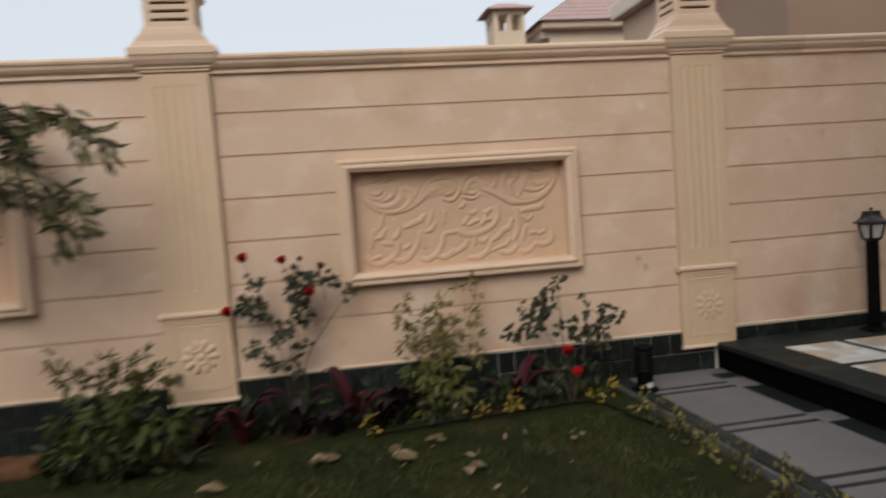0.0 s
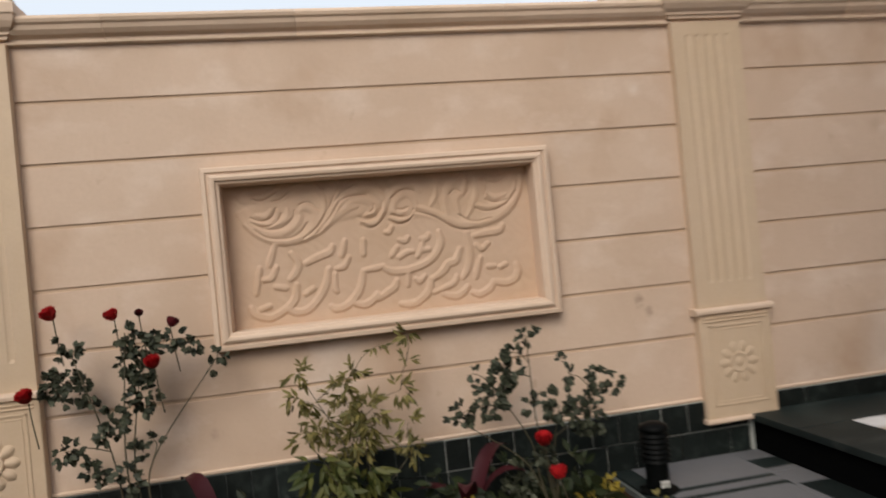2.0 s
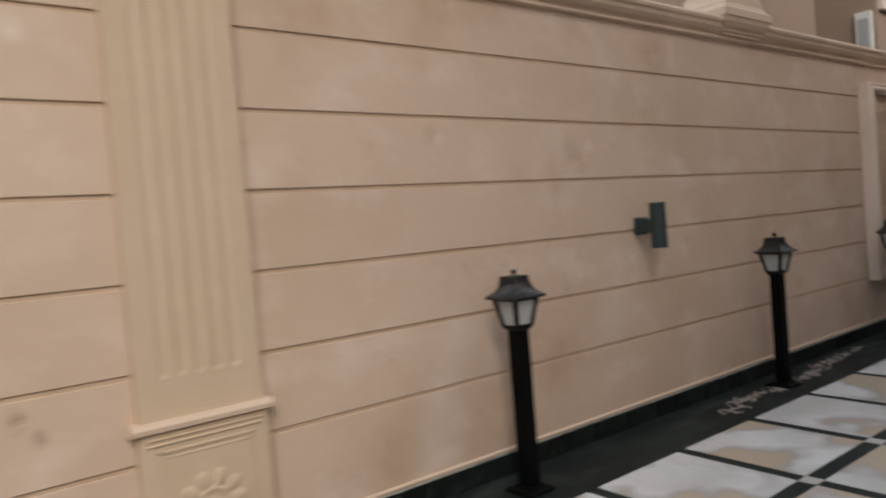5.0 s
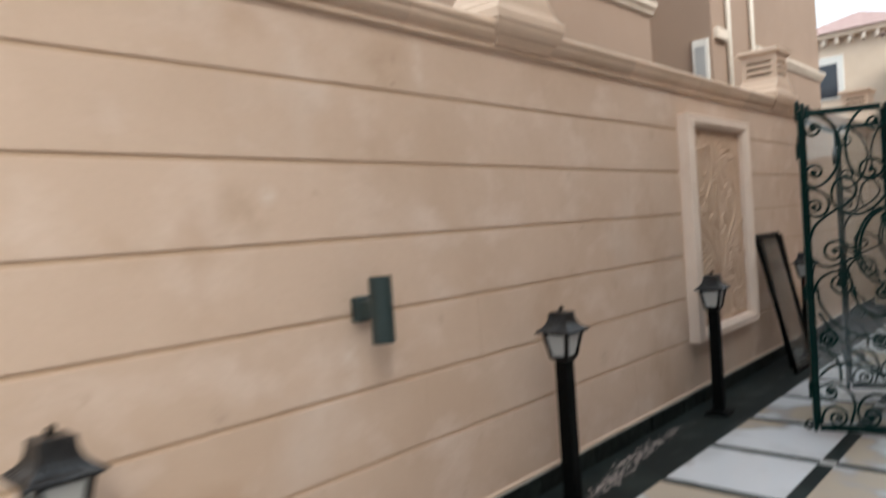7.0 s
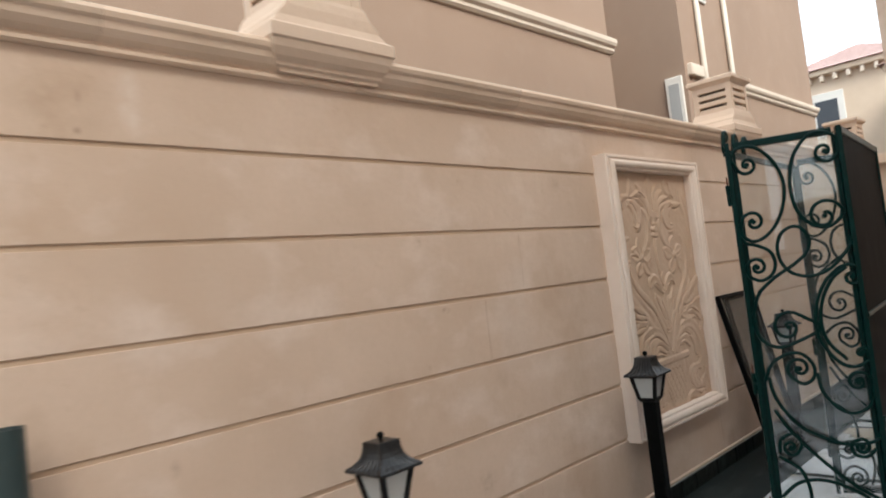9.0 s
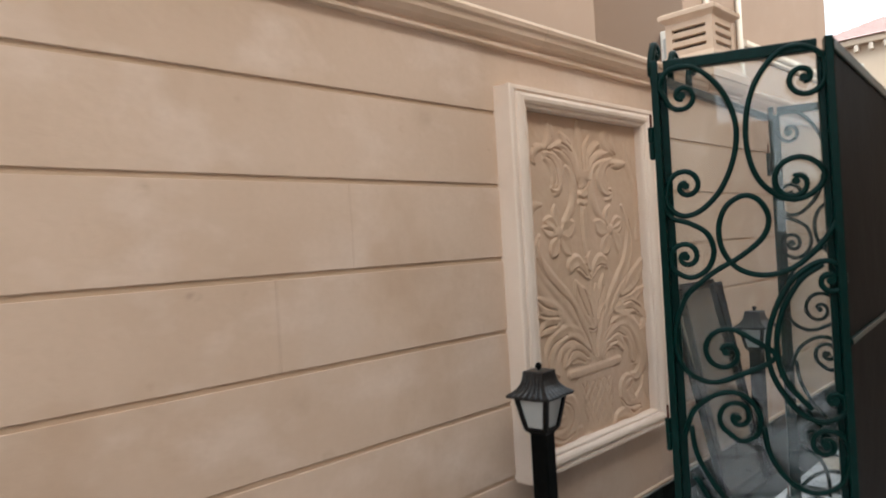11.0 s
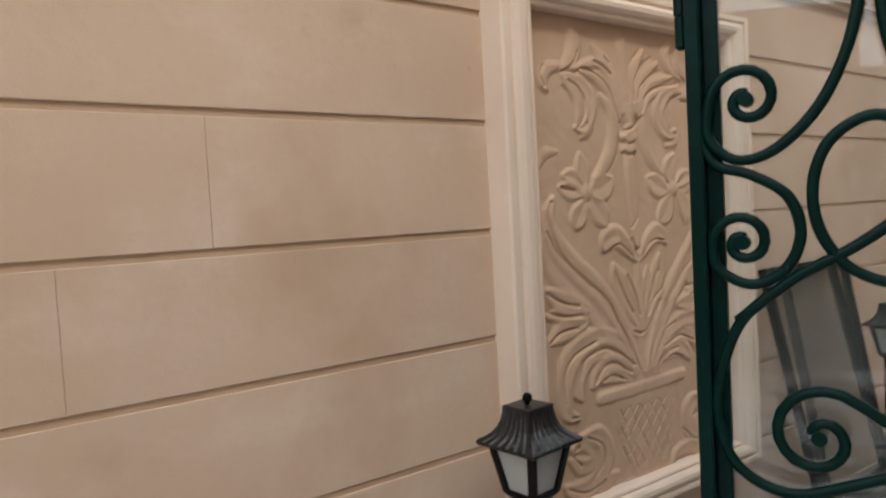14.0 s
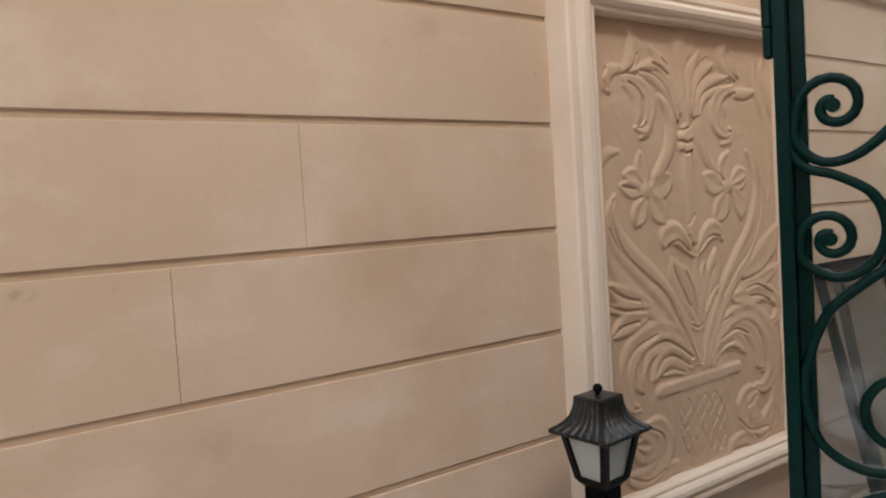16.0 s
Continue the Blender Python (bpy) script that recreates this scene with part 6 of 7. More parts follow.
    scroll(leaf, [(0.480, 1.486), (0.413, 1.438), (0.357, 1.341), (0.337, 1.227), (0.360, 1.129), (0.427, 1.046)])
    scroll(leaf, [(0.049, 0.958), (0.084, 1.038), (0.156, 1.088), (0.228, 1.088), (0.277, 1.028), (0.269, 0.966), (0.219, 0.942), (0.167, 0.980)], end=(0.212, 1.017))
    scroll(leaf, [(0.069, 0.985), (0.089, 0.875), (0.171, 0.748), (0.289, 0.675), (0.408, 0.643), (0.520, 0.673), (0.544, 0.775)])
    scroll(leaf, [(0.074, 0.822), (0.149, 0.695), (0.274, 0.553), (0.385, 0.450), (0.496, 0.376)])
    scroll(leaf, [(0.288, 0.992), (0.301, 0.903), (0.354, 0.823), (0.426, 0.791), (0.498, 0.827), (0.523, 0.912), (0.501, 0.973), (0.457, 0.984)], end=(0.460, 0.940))
    scroll(leaf, [(0.074, 0.615), (0.084, 0.674), (0.142, 0.704), (0.176, 0.659), (0.154, 0.609)], end=(0.126, 0.638))
    scroll(leaf, [(0.063, 0.597), (0.116, 0.561), (0.162, 0.517), (0.185, 0.438), (0.185, 0.362)])
    scroll(leaf, [(0.056, 0.400), (0.137, 0.464), (0.234, 0.479), (0.339, 0.449), (0.438, 0.391)])
    for pts, c in (([(0.055, 0.08), (0.075, 0.16), (0.13, 0.195), (0.195, 0.165), (0.205, 0.105), (0.165, 0.07)], (0.152, 0.118)),
                   ([(0.495, 0.09), (0.47, 0.22), (0.40, 0.28), (0.315, 0.25), (0.275, 0.16), (0.31, 0.085), (0.37, 0.075)], (0.352, 0.135)),
                   ([(0.055, 0.33), (0.14, 0.35), (0.23, 0.30), (0.26, 0.20), (0.23, 0.08)], None),
                   ([(0.05, 0.27), (0.10, 0.245), (0.15, 0.265), (0.145, 0.31)], (0.118, 0.295)),
                   ([(0.495, 0.62), (0.45, 0.585), (0.40, 0.60), (0.395, 0.65), (0.44, 0.67)], (0.435, 0.632))):
        scroll(leaf, pts, end=c)
    return leaf


gate = thing("iron_gate", "dark green wrought iron gate with glazed scrolled leaves standing open", "gate", "", (0, 0, 0))
near = gate_leaf(gate, GA, GB, "near_leaf")
far = gate_leaf(gate, FA, FB, "far_leaf")
part("foot_curl", tube(bmesh.new(), [(6.225 - 0.05 * math.cos(a * 0.5) * (1 - a / 16), -0.955 + 0.012 * math.cos(a * 0.5), 0.03 + 0.05 * math.sin(a * 0.5) * (1 - a / 16)) for a in range(13)], 0.008, 6), M["green"], gate)
m = leaf_basis(GB, FB)
L = (FB - GB).length
side = part("side_leaf", boxed(0.03, L - 0.02, 0.004, 0.016, 0.05, GT - 0.03), M["blacksheet"], gate, "black sheet cladding")
side.matrix_basis = m
for r in ((0.0, L, GT - 0.036, GT), (0.0, L, 0.02, 0.06), (L * 0.0 + 0.03, L - 0.02, 1.23, 1.25)):
    ob = part("rail", boxed(r[0], r[1], -0.006, 0.026, r[2], r[3], bevel=0.003), M["green"], gate)
    ob.matrix_basis = m
m = leaf_basis(GA, FA)
L = (FA - GA).length
ob = part("top_rail", boxed(0.03, L, -0.012, 0.012, GT - 0.06, GT - 0.03, bevel=0.002), M["green"], gate)
ob.matrix_basis = m
for s in (0.04, 0.20, 0.37):
    pts = [(s - 0.02, GT - 0.04), (s - 0.022, GT), (s - 0.006, GT + 0.045)] + spiral_in((s + 0.016, GT + 0.042), (s + 0.004, GT + 0.066), 0.95, 14, 0.25, -1)
    ob = part("finial", tube(bmesh.new(), [(x, 0, z) for x, z in pts], 0.0125, 8), M["green"], gate)
    ob.matrix_basis = m


# ---- framed panes leaning on the wall behind the gate ----
def leaning_frame(x0, x1, top, foot_y, lean_y, z0=TOP):
    t = thing("leaning_frame", "dark metal framed pane leaning against the wall", "framed pane", "frames leaning on the wall", (x0, foot_y, z0))
    h = top - z0
    ang = math.atan2(lean_y - foot_y, h)
    w = x1 - x0
    L = math.hypot(h, lean_y - foot_y)
    for r in ((0, 0.024), (w - 0.024, w)):
        part("stile", boxed(r[0], r[1], -0.02, 0.02, 0, L, bevel=0.003), M["black"], t)
    for r in ((0, 0.030), (L - 0.030, L)):
        part("rail", boxed(0.024, w - 0.024, -0.019, 0.019, r[0], r[1], bevel=0.003), M["black"], t)
    ob = part("pane", boxed(0.024, w - 0.024, -0.003, 0.003, 0.030, L - 0.030), M["smoke"], t, "dusty grey pane")
    t.rotation_euler.x = -ang
    return t


M["smoke"] = surface("dusty_pane", (0.09, 0.092, 0.085), 0.12, 0, (((0.15, 0.15, 0.14), 1.4, 0.4, 0.7, 0.6, FLAT),))
M["smoke"].node_tree.nodes["Principled BSDF"].inputs["Alpha"].default_value = 0.20
leaning_frame(8.03, 8.66, 1.28, -0.36, -0.06)
leaning_frame(8.25, 8.86, 1.25, -0.26, -0.03)

# ---- stone pillar beyond the gate ----
t = thing("stone_pillar", "tall cream stone pillar with moulded capital", "pillar", "", (9.35, -1.52, 0))
shaft = [(0.30, 0.30, TOP), (0.30, 0.30, 3.50)]
part("shaft", loft(bmesh.new(), square_rings(0, 0, shaft)), M["stone"], t)
cap = [(0.30, 0.30, 3.50), (0.32, 0.32, 3.52), (0.32, 0.32, 3.56), (0.36, 0.36, 3.62), (0.38, 0.38, 3.70), (0.38, 0.38, 3.76), (0.40, 0.40, 3.78), (0.40, 0.40, 3.86)]
part("capital", loft(bmesh.new(), square_rings(0, 0, cap)), M["stone_pale"], t)
part("upper_shaft", boxed(-0.3, 0.3, -0.3, 0.3, 3.86, 7.5), M["stone"], t)


# ---- neighbours' house behind the wall ----
house = thing("neighbour_house", "tan stucco neighbouring house with pale string course", "house", "", (0, 0, 0))
part("wall", boxed(3.2, 11.93, 2.7, 6.0, -0.36, 8.3), M["stucco"], house)
part("wall", boxed(14.5, 21.8, 2.7, 12, -0.36, 8.0), M["stucco"], house)
part("back_wall", boxed(11.93, 14.5, 5.2, 12, -0.36, 8.0), M["stucco"], house)
BAND = [(2.72, 4.72), (2.67, 4.73), (2.64, 4.76), (2.64, 4.80), (2.60, 4.83), (2.58, 4.87), (2.58, 4.93), (2.62, 4.95), (2.72, 4.95)]
part("string_course", extrude_x(bmesh.new(), BAND, 3.15, 11.98), M["trimstone"], house, "pale moulded band")
part("string_course", extrude_x(bmesh.new(), BAND, 16.7, 21.86), M["trimstone"], house, "pale moulded band")
part("eaves", boxed(14.4, 22.15, 2.4, 12, 8.0, 8.25, bevel=0.05), M["trimstone"], house)
part("string_course", boxed(14.60, 15.10, 2.60, 2.72, 4.78, 5.0, bevel=0.02), M["trimstone"], house, "pale moulded band")
for y0, x0 in ((2.64, 15.22), (2.64, 16.55)):
    bm = bmesh.new()
    loft(bm, round_rings(x0, y0, [(0.05, 2.0), (0.05, 8.0)], 10), smooth=True)
    part("downpipe", bm, M["pipe"], house, "cream downpipe")
w = part("window", boxed(14.44, 14.5, 2.76, 3.07, 3.5, 4.79, bevel=0.01), M["white"], house, "small white framed window")
part("pane", boxed(14.43, 14.438, 2.82, 3.01, 3.58, 4.66), M["greypane"], w)
w = part("window", boxed(15.35, 15.75, 2.66, 2.7, 6.3, 7.6, bevel=0.01), M["white"], house, "narrow white framed window")
part("pane", boxed(15.40, 15.70, 2.652, 2.659, 6.35, 7.55), M["greypane"], w)

# the lighter wing of the house
wing = thing("house_wing", "lighter stucco house wing with moulded band and window", "house", "", (0, 0, 0))
part("wall", boxed(2.7, 4.6, 4.6, 6.6, -0.36, 9), M["stucco_light"], wing)
part("string_course", boxed(2.5, 4.6, 4.4, 6.7, 4.55, 4.85, bevel=0.05, seg=2), M["trimstone"], wing, "pale moulded band")
w = part("window", boxed(3.36, 3.62, 4.55, 4.6, 4.95, 6.4, bevel=0.01), M["white"], wing, "white framed window")
part("pane", boxed(3.40, 3.58, 4.54, 4.548, 5.0, 6.35), M["darkpane"], w)


# ---- far villas ----
def hip_roof(x0, x1, y0, y1, z0, z1, over=0.5):
    bm = bmesh.new()
    x0, x1, y0, y1 = x0 - over, x1 + over, y0 - over, y1 + over
    d = min(x1 - x0, y1 - y0) / 2
    base = [bm.verts.new(p) for p in ((x0, y0, z0), (x1, y0, z0), (x1, y1, z0), (x0, y1, z0))]
    if x1 - x0 > y1 - y0:
        r = [bm.verts.new((x0 + d, (y0 + y1) / 2, z1)), bm.verts.new((x1 - d + 0.01, (y0 + y1) / 2, z1))]
        for f in ((base[0], base[1], r[1], r[0]), (base[1], base[2], r[1]), (base[2], base[3], r[0], r[1]), (base[3], base[0], r[0])):
            bm.faces.new(f)
    else:
        r = [bm.verts.new(((x0 + x1) / 2, y0 + d, z1)), bm.verts.new(((x0 + x1) / 2, y1 - d + 0.01, z1))]
        for f in ((base[0], base[1], r[0]), (base[1], base[2], r[1], r[0]), (base[2], base[3], r[1]), (base[3], base[0], r[0], r[1])):
            bm.faces.new(f)
    bm.faces.new(base[::-1])
    return bm


def far_villa(x0, x1, y0, y1, eaves, ridge_z, label):
    t = thing("villa", label, "house", "villas in the distance")
    part("wall", boxed(x0, x1, y0, y1, -0.36, eaves), M["farstucco"], t)
    part("eaves_band", boxed(x0 - 0.35, x1 + 0.35, y0 - 0.35, y1 + 0.35, eaves - 0.25, eaves, bevel=0.04), M["farstucco"], t)
    r = part("roof", hip_roof(x0, x1, y0, y1, eaves, ridge_z), M["rooftile"], t, "red tiled hip roof")
    bm = bmesh.new()
    for z in [eaves + (ridge_z - eaves) * k / 9 for k in range(1, 9)]:
        f = (z - eaves) / (ridge_z - eaves)
        d = (min(x1 - x0, y1 - y0) / 2 + 0.5) * f - 0.5
        loft(bm, [[(x0 + d - 0.03, y0 + d - 0.03, q), (x1 - d + 0.03, y0 + d - 0.03, q), (x1 - d + 0.03, y1 - d + 0.03, q), (x0 + d - 0.03, y1 - d + 0.03, q)] for q in (z - 0.05, z + 0.02)])
    part("tile_course", bm, M["rooftile"], r)
    for k in range(int((y1 - y0) / 0.5)):
        part("bracket", boxed(x0 - 0.3, x0, y0 + k * 0.5, y0 + k * 0.5 + 0.14, eaves - 0.5, eaves - 0.26), M["trimstone"], t)
    return t


v = far_villa(35, 45, 2.6, 6.9, 8.7, 9.9, "far cream villa with red tiled roof and dark window")
w = part("window", boxed(34.94, 35.0, 5.0, 6.3, 5.9, 7.75, bevel=0.02), M["white"], v, "arched white surround")
part("pane", boxed(34.92, 34.935, 5.25, 6.1, 6.0, 7.42), M["darkpane"], w, "dark shutter")
v = far_villa(31, 45, -6, 2.4, 7.4, 9.0, "far cream villa with red tiled roof")
w = part("window", boxed(30.94, 31.0, 0.4, 1.4, 4.5, 6.2, bevel=0.02), M["white"], v)
part("pane", boxed(30.92, 30.935, 0.5, 1.3, 4.6, 6.1), M["darkpane"], w)
v = far_villa(5.3, 22, 18, 23, 7.45, 9.45, "far villa with a red hip roof paled for haze")
v = thing("roof_tower", "small cream roof tower with arched openings and tiled cap", "tower", "", (3.85, 18.4, 0))
part("body", boxed(-0.55, 0.55, -0.55, 0.55, -0.36, 7.2), M["farstucco"], v)
for sx in (-1, 0, 1):
    for sy in (-1, 0, 1):
        if sx or sy:
            part("pier", boxed(sx * 0.47 - 0.08, sx * 0.47 + 0.08, sy * 0.47 - 0.08, sy * 0.47 + 0.08, 7.2, 7.75), M["farstucco"], v)
part("head", boxed(-0.57, 0.57, -0.57, 0.57, 7.75, 7.9), M["farstucco"], v)
part("roof", loft(bmesh.new(), square_rings(0, 0, [(0.8, 0.8, 7.9), (0.8, 0.8, 7.95), (0.3, 0.3, 8.2), (0.05, 0.05, 8.25)])), M["rooftile"], v)

# plain wall behind the camera, then an unseen villa block added for shade
tagged(part("wall_south", boxed(-14, -0.6, -12.3, -12.0, -0.36, 3.0), M["stucco_light"]), "plain stucco wall across the garden", "wall", kind="structure")
# added block out of view, sized to keep sun and sky off the wall
own = thing("villa", "plain unseen villa block added to shade the terrace", "house", "", (0, 0, 0))
part("wall", boxed(-1.1, 24.0, -11.0, -6.2, -0.36, 9.1), M["stucco_light"], own)
beyond = thing("villa", "plain tan villa beyond the garden's end", "house", "", (0, 0, 0))
part("wall", boxed(-24.0, -14.2, -10.0, -1.5, -0.36, 7.0), M["stucco"], beyond)
part("lower_wing", boxed(-24.0, -14.6, -12.0, -10.01, -0.36, 5.2), M["stucco"], beyond)


# ---- planting ----
def add_leaf(bm, p, d, n, length, width, curl=0.15):
    """A pointed oval leaf folded along its midrib, from p along d, its face towards n."""
    d = d.normalized()
    s = d.cross(n)
    s = s.normalized() if s.length > 1e-4 else Vector((1, 0, 0))
    u = s.cross(d)
    rows = []
    for f, wide in ((0.30, 0.46), (0.66, 0.40)):
        mid = p + d * length * f - u * length * curl * f * f
        rows.append([bm.verts.new(mid + s * width * wide + u * width * 0.12), bm.verts.new(mid - u * width * 0.06), bm.verts.new(mid - s * width * wide + u * width * 0.12)])
    a, t = bm.verts.new(p), bm.verts.new(p + d * length - u * length * curl)
    (l, c, r), (l2, c2, r2) = rows
    for f in ((a, c, l), (a, r, c), (l, c, c2, l2), (c, r, r2, c2), (l2, c2, t), (c2, r2, t)):
        bm.faces.new(f).smooth = True


def rand_dir(rng, up=0.3):
    v = Vector((rng.gauss(0, 1), rng.gauss(0, 1), rng.gauss(0, 1) + up))
    return v.normalized() if v.length > 1e-3 else Vector((0, 0, 1))


def bloom(parent, p, r, mat, rng, label):
    """A rose head: three rounds of cupped petals over green sepals."""
    bm = bmesh.new()
    for ring, (k, tilt, size) in enumerate(((6, 0.75, 1.0), (6, 1.0, 1.0), (5, 1.2, 0.95), (4, 1.4, 0.85))):
        for i in range(k):
            an = i * 2 * math.pi / k + ring * 0.5 + rng.uniform(-0.2, 0.2)
            out = Vector((math.cos(an), math.sin(an), 0))
            side = Vector((-math.sin(an), math.cos(an), 0))
            rings = []
            for f in (0.0, 0.4, 0.75, 1.0):
                reach = out * (r * size * math.cos(tilt) * f) + Vector((0, 0, r * size * (math.sin(tilt) * f + 0.18 * f * f)))
                w = r * size * (0.25 + 0.75 * math.sin(math.pi * min(1, 0.15 + f * 0.62)))
                rings.append([Vector((0, 0, 0)) + reach + side * w * 0.62 * q + Vector((0, 0, r * 0.16 * q * q)) - out * (0.12 * r * q * q) for q in (-1, -0.5, 0, 0.5, 1)])
            loft(bm, rings, closed=False, smooth=True)
    ob = part("bloom", bm, mat, parent, label)
    ob.location = p
    ob.rotation_euler = (rng.uniform(0.1, 0.7), rng.uniform(-0.4, 0.4), rng.uniform(0, 6))
    return ob


def clumped_shrub(name, label, base, clumps, mat, seed, leaf, dense, droop=0.2, depth=0.5, cane_r=0.006, sprig=5):
    """Canes rising from the base to clumps of leaves (x, z, radius), each clump filled with leafy sprigs."""
    rng = random.Random(seed)
    t = thing(name, label, "shrub", "", base)
    b = Vector(base)
    foliage = bmesh.new()
    nodes = []
    for n, (cx, cz, cr) in enumerate(clumps):
        c = Vector((cx, base[1] + rng.uniform(-0.05, 0.05), cz)) - b
        near_by = sorted(nodes, key=lambda q: (q - c).length + max(0, q.z - c.z + 0.05))
        if not near_by or (n % 3 == 0 and n < 12):
            root = Vector((rng.uniform(-0.04, 0.04), rng.uniform(-0.03, 0.03), 0))
            mid = root.lerp(c, 0.5) + Vector((rng.uniform(-0.05, 0.05) - 0.2 * c.x, rng.uniform(-0.03, 0.03), 0.05))
            bend = root.lerp(mid, 0.5) + Vector((rng.uniform(-0.03, 0.03), 0, 0))
            run = spline([root, bend, mid, c], 6)
            part("cane", tube(bmesh.new(), run, cane_r, 5, 0.4), M["stem"], t)
        else:
            a = near_by[0]
            run = spline([a, a.lerp(c, 0.5) + Vector((rng.uniform(-0.02, 0.02), 0, 0.02)), c], 5)
            part("twig", tube(bmesh.new(), run, cane_r * 0.55, 5, 0.5), M["stem"], t)
        nodes += [Vector(q) for q in run[3:]]
        for k in range(max(3, int(dense * (cr / 0.08) ** 2))):
            o = rand_dir(rng, 0)
            p = c + Vector((o.x, o.y * depth, o.z)) * cr * rng.random() ** 0.45
            way = (Vector((o.x, o.y * 0.6, o.z - droop)) + rand_dir(rng, 0) * 0.6).normalized()
            for q in range(sprig):
                side = rand_dir(rng, 0) * 0.8
                s = rng.uniform(0.65, 1.2)
                face = Vector((rng.gauss(0, 0.5), -0.8, 0.5 + rng.gauss(0, 0.4)))
                add_leaf(foliage, p + way * leaf[0] * 0.5 * q / sprig, way + side - Vector((0, 0, droop * 0.5)), face, leaf[0] * s, leaf[1] * s)
    part("foliage", foliage, mat, t)
    return t, rng


GROUND = -0.32
# rose bush with red blooms by the fluted pilaster
ROSE_A = [(-3.65, 0.89, 0.06), (-3.69, 0.70, 0.10), (-3.61, 0.63, 0.06), (-3.29, 0.86, 0.09), (-3.35, 0.78, 0.08), (-3.30, 0.60, 0.08), (-3.37, 0.94, 0.05), (-3.13, 0.88, 0.05), (-3.04, 0.84, 0.05), (-2.92, 0.77, 0.04),
          (-2.98, 0.69, 0.03), (-3.49, 0.43, 0.07), (-3.72, 0.36, 0.06), (-3.59, 0.23, 0.07), (-3.37, 0.32, 0.05), (-3.29, 0.36, 0.03), (-3.41, 0.20, 0.07), (-3.45, 0.50, 0.06), (-3.77, 0.69, 0.05), (-3.32, 0.69, 0.07)]
t, rng = clumped_shrub("rose_bush", "tall rose bush with red blooms against the wall", (-3.43, -0.22, GROUND), ROSE_A, M["rose_leaf"], 11, (0.038, 0.027), 27, 0.2, 0.5, 0.0075)
for p, r, m, lab in (((-3.71, -0.22, 1.045), 0.058, "rose_petal", "open red rose"), ((-3.42, -0.22, 1.01), 0.052, "rose_petal", "open red rose"), ((-3.15, -0.22, 0.945), 0.045, "dark_petal", "wilted dark rose"),
                     ((-3.23, -0.30, 0.755), 0.055, "rose_petal", "open red rose"), ((-3.86, -0.22, 0.64), 0.06, "rose_petal", "open red rose"), ((-3.30, -0.22, 1.02), 0.03, "dark_petal", "wilted dark rose")):
    bloom(t, Vector(p) - t.location, r, M[m], rng, lab)
    part("cane", tube(bmesh.new(), spline([Vector((p[0] + 0.03, p[1], p[2] - 0.24)) - t.location, Vector((p[0] + 0.01, p[1], p[2] - 0.1)) - t.location, Vector(p) - t.location], 5), 0.004, 5, 0.8), M["stem"], t)

# second rose bush with two bright blooms held low
ROSE_B = [(-1.25, 0.69, 0.05), (-1.36, 0.61, 0.05), (-1.41, 0.50, 0.09), (-1.47, 0.43, 0.10), (-1.50, 0.34, 0.08), (-1.66, 0.31, 0.07), (-1.70, 0.28, 0.04), (-1.60, 0.53, 0.02), (-1.26, 0.31, 0.05), (-1.12, 0.29, 0.09),
          (-0.98, 0.26, 0.10), (-0.88, 0.42, 0.07), (-0.78, 0.37, 0.05), (-1.02, 0.44, 0.04), (-1.08, 0.53, 0.03), (-0.94, 0.17, 0.08), (-1.21, 0.00, 0.06), (-1.36, -0.11, 0.10)]
t, rng = clumped_shrub("rose_bush", "sparse rose bush with two low scarlet blooms", (-1.20, -0.38, GROUND), ROSE_B, M["rose_leaf"], 23, (0.038, 0.027), 24, 0.2, 0.5, 0.007)
for p in ((-1.27, -0.54, 0.12), (-1.26, -0.72, -0.01)):
    bloom(t, Vector(p) - t.location, 0.062, M["rose_petal"], rng, "bright scarlet rose")
    part("cane", tube(bmesh.new(), spline([Vector((0.02, -0.02, 0)), Vector((p[0] + 0.05, p[1] + 0.05, (p[2] + GROUND) / 2)) - t.location, Vector(p) - t.location], 6), 0.005, 5, 0.7), M["stem"], t)

# yellowing shrub between the roses
YELLOW = [(-2.51, 0.63, 0.05), (-2.52, 0.48, 0.06), (-2.24, 0.59, 0.06), (-2.29, 0.48, 0.09), (-2.17, 0.37, 0.11), (-2.42, 0.32, 0.09), (-2.51, 0.28, 0.05), (-2.21, 0.25, 0.11), (-1.98, 0.47, 0.06), (-1.94, 0.13, 0.06), (-2.08, 0.73, 0.03), (-2.30, 0.15, 0.09), (-1.93, 0.62, 0.03), (-1.92, 0.76, 0.04), (-1.96, 0.30, 0.05)]
clumped_shrub("yellow_shrub", "yellowing green shrub with drooping leaves by the plinth", (-2.22, -0.32, GROUND), YELLOW, M["yellow_leaf"], 31, (0.062, 0.017), 22, 0.5, 0.6, 0.005, 4)
clumped_shrub("green_shrub", "low green shrub under the yellow one", (-2.22, -0.42, GROUND), [(-2.42, 0.12, 0.11), (-2.22, 0.08, 0.09), (-2.35, -0.04, 0.11), (-2.15, -0.08, 0.09), (-2.20, -0.22, 0.09), (-2.38, -0.2, 0.08)],
              M["green_leaf"], 33, (0.095, 0.032), 16, 0.9, 0.7, 0.004, 3)

# shrubs by the far pilaster and the strappy plants before them
clumped_shrub("green_shrub", "broad olive shrub beside the pilaster", (-4.75, -0.55, GROUND),
              [(-4.98, 0.50, 0.05), (-4.92, 0.36, 0.09), (-4.80, 0.27, 0.12), (-4.70, 0.42, 0.08), (-4.58, 0.28, 0.12), (-4.47, 0.40, 0.09), (-4.36, 0.26, 0.11), (-4.26, 0.30, 0.07)],
              M["edge_leaf"], 41, (0.085, 0.023), 10, 0.3, 0.8, 0.006, 4)
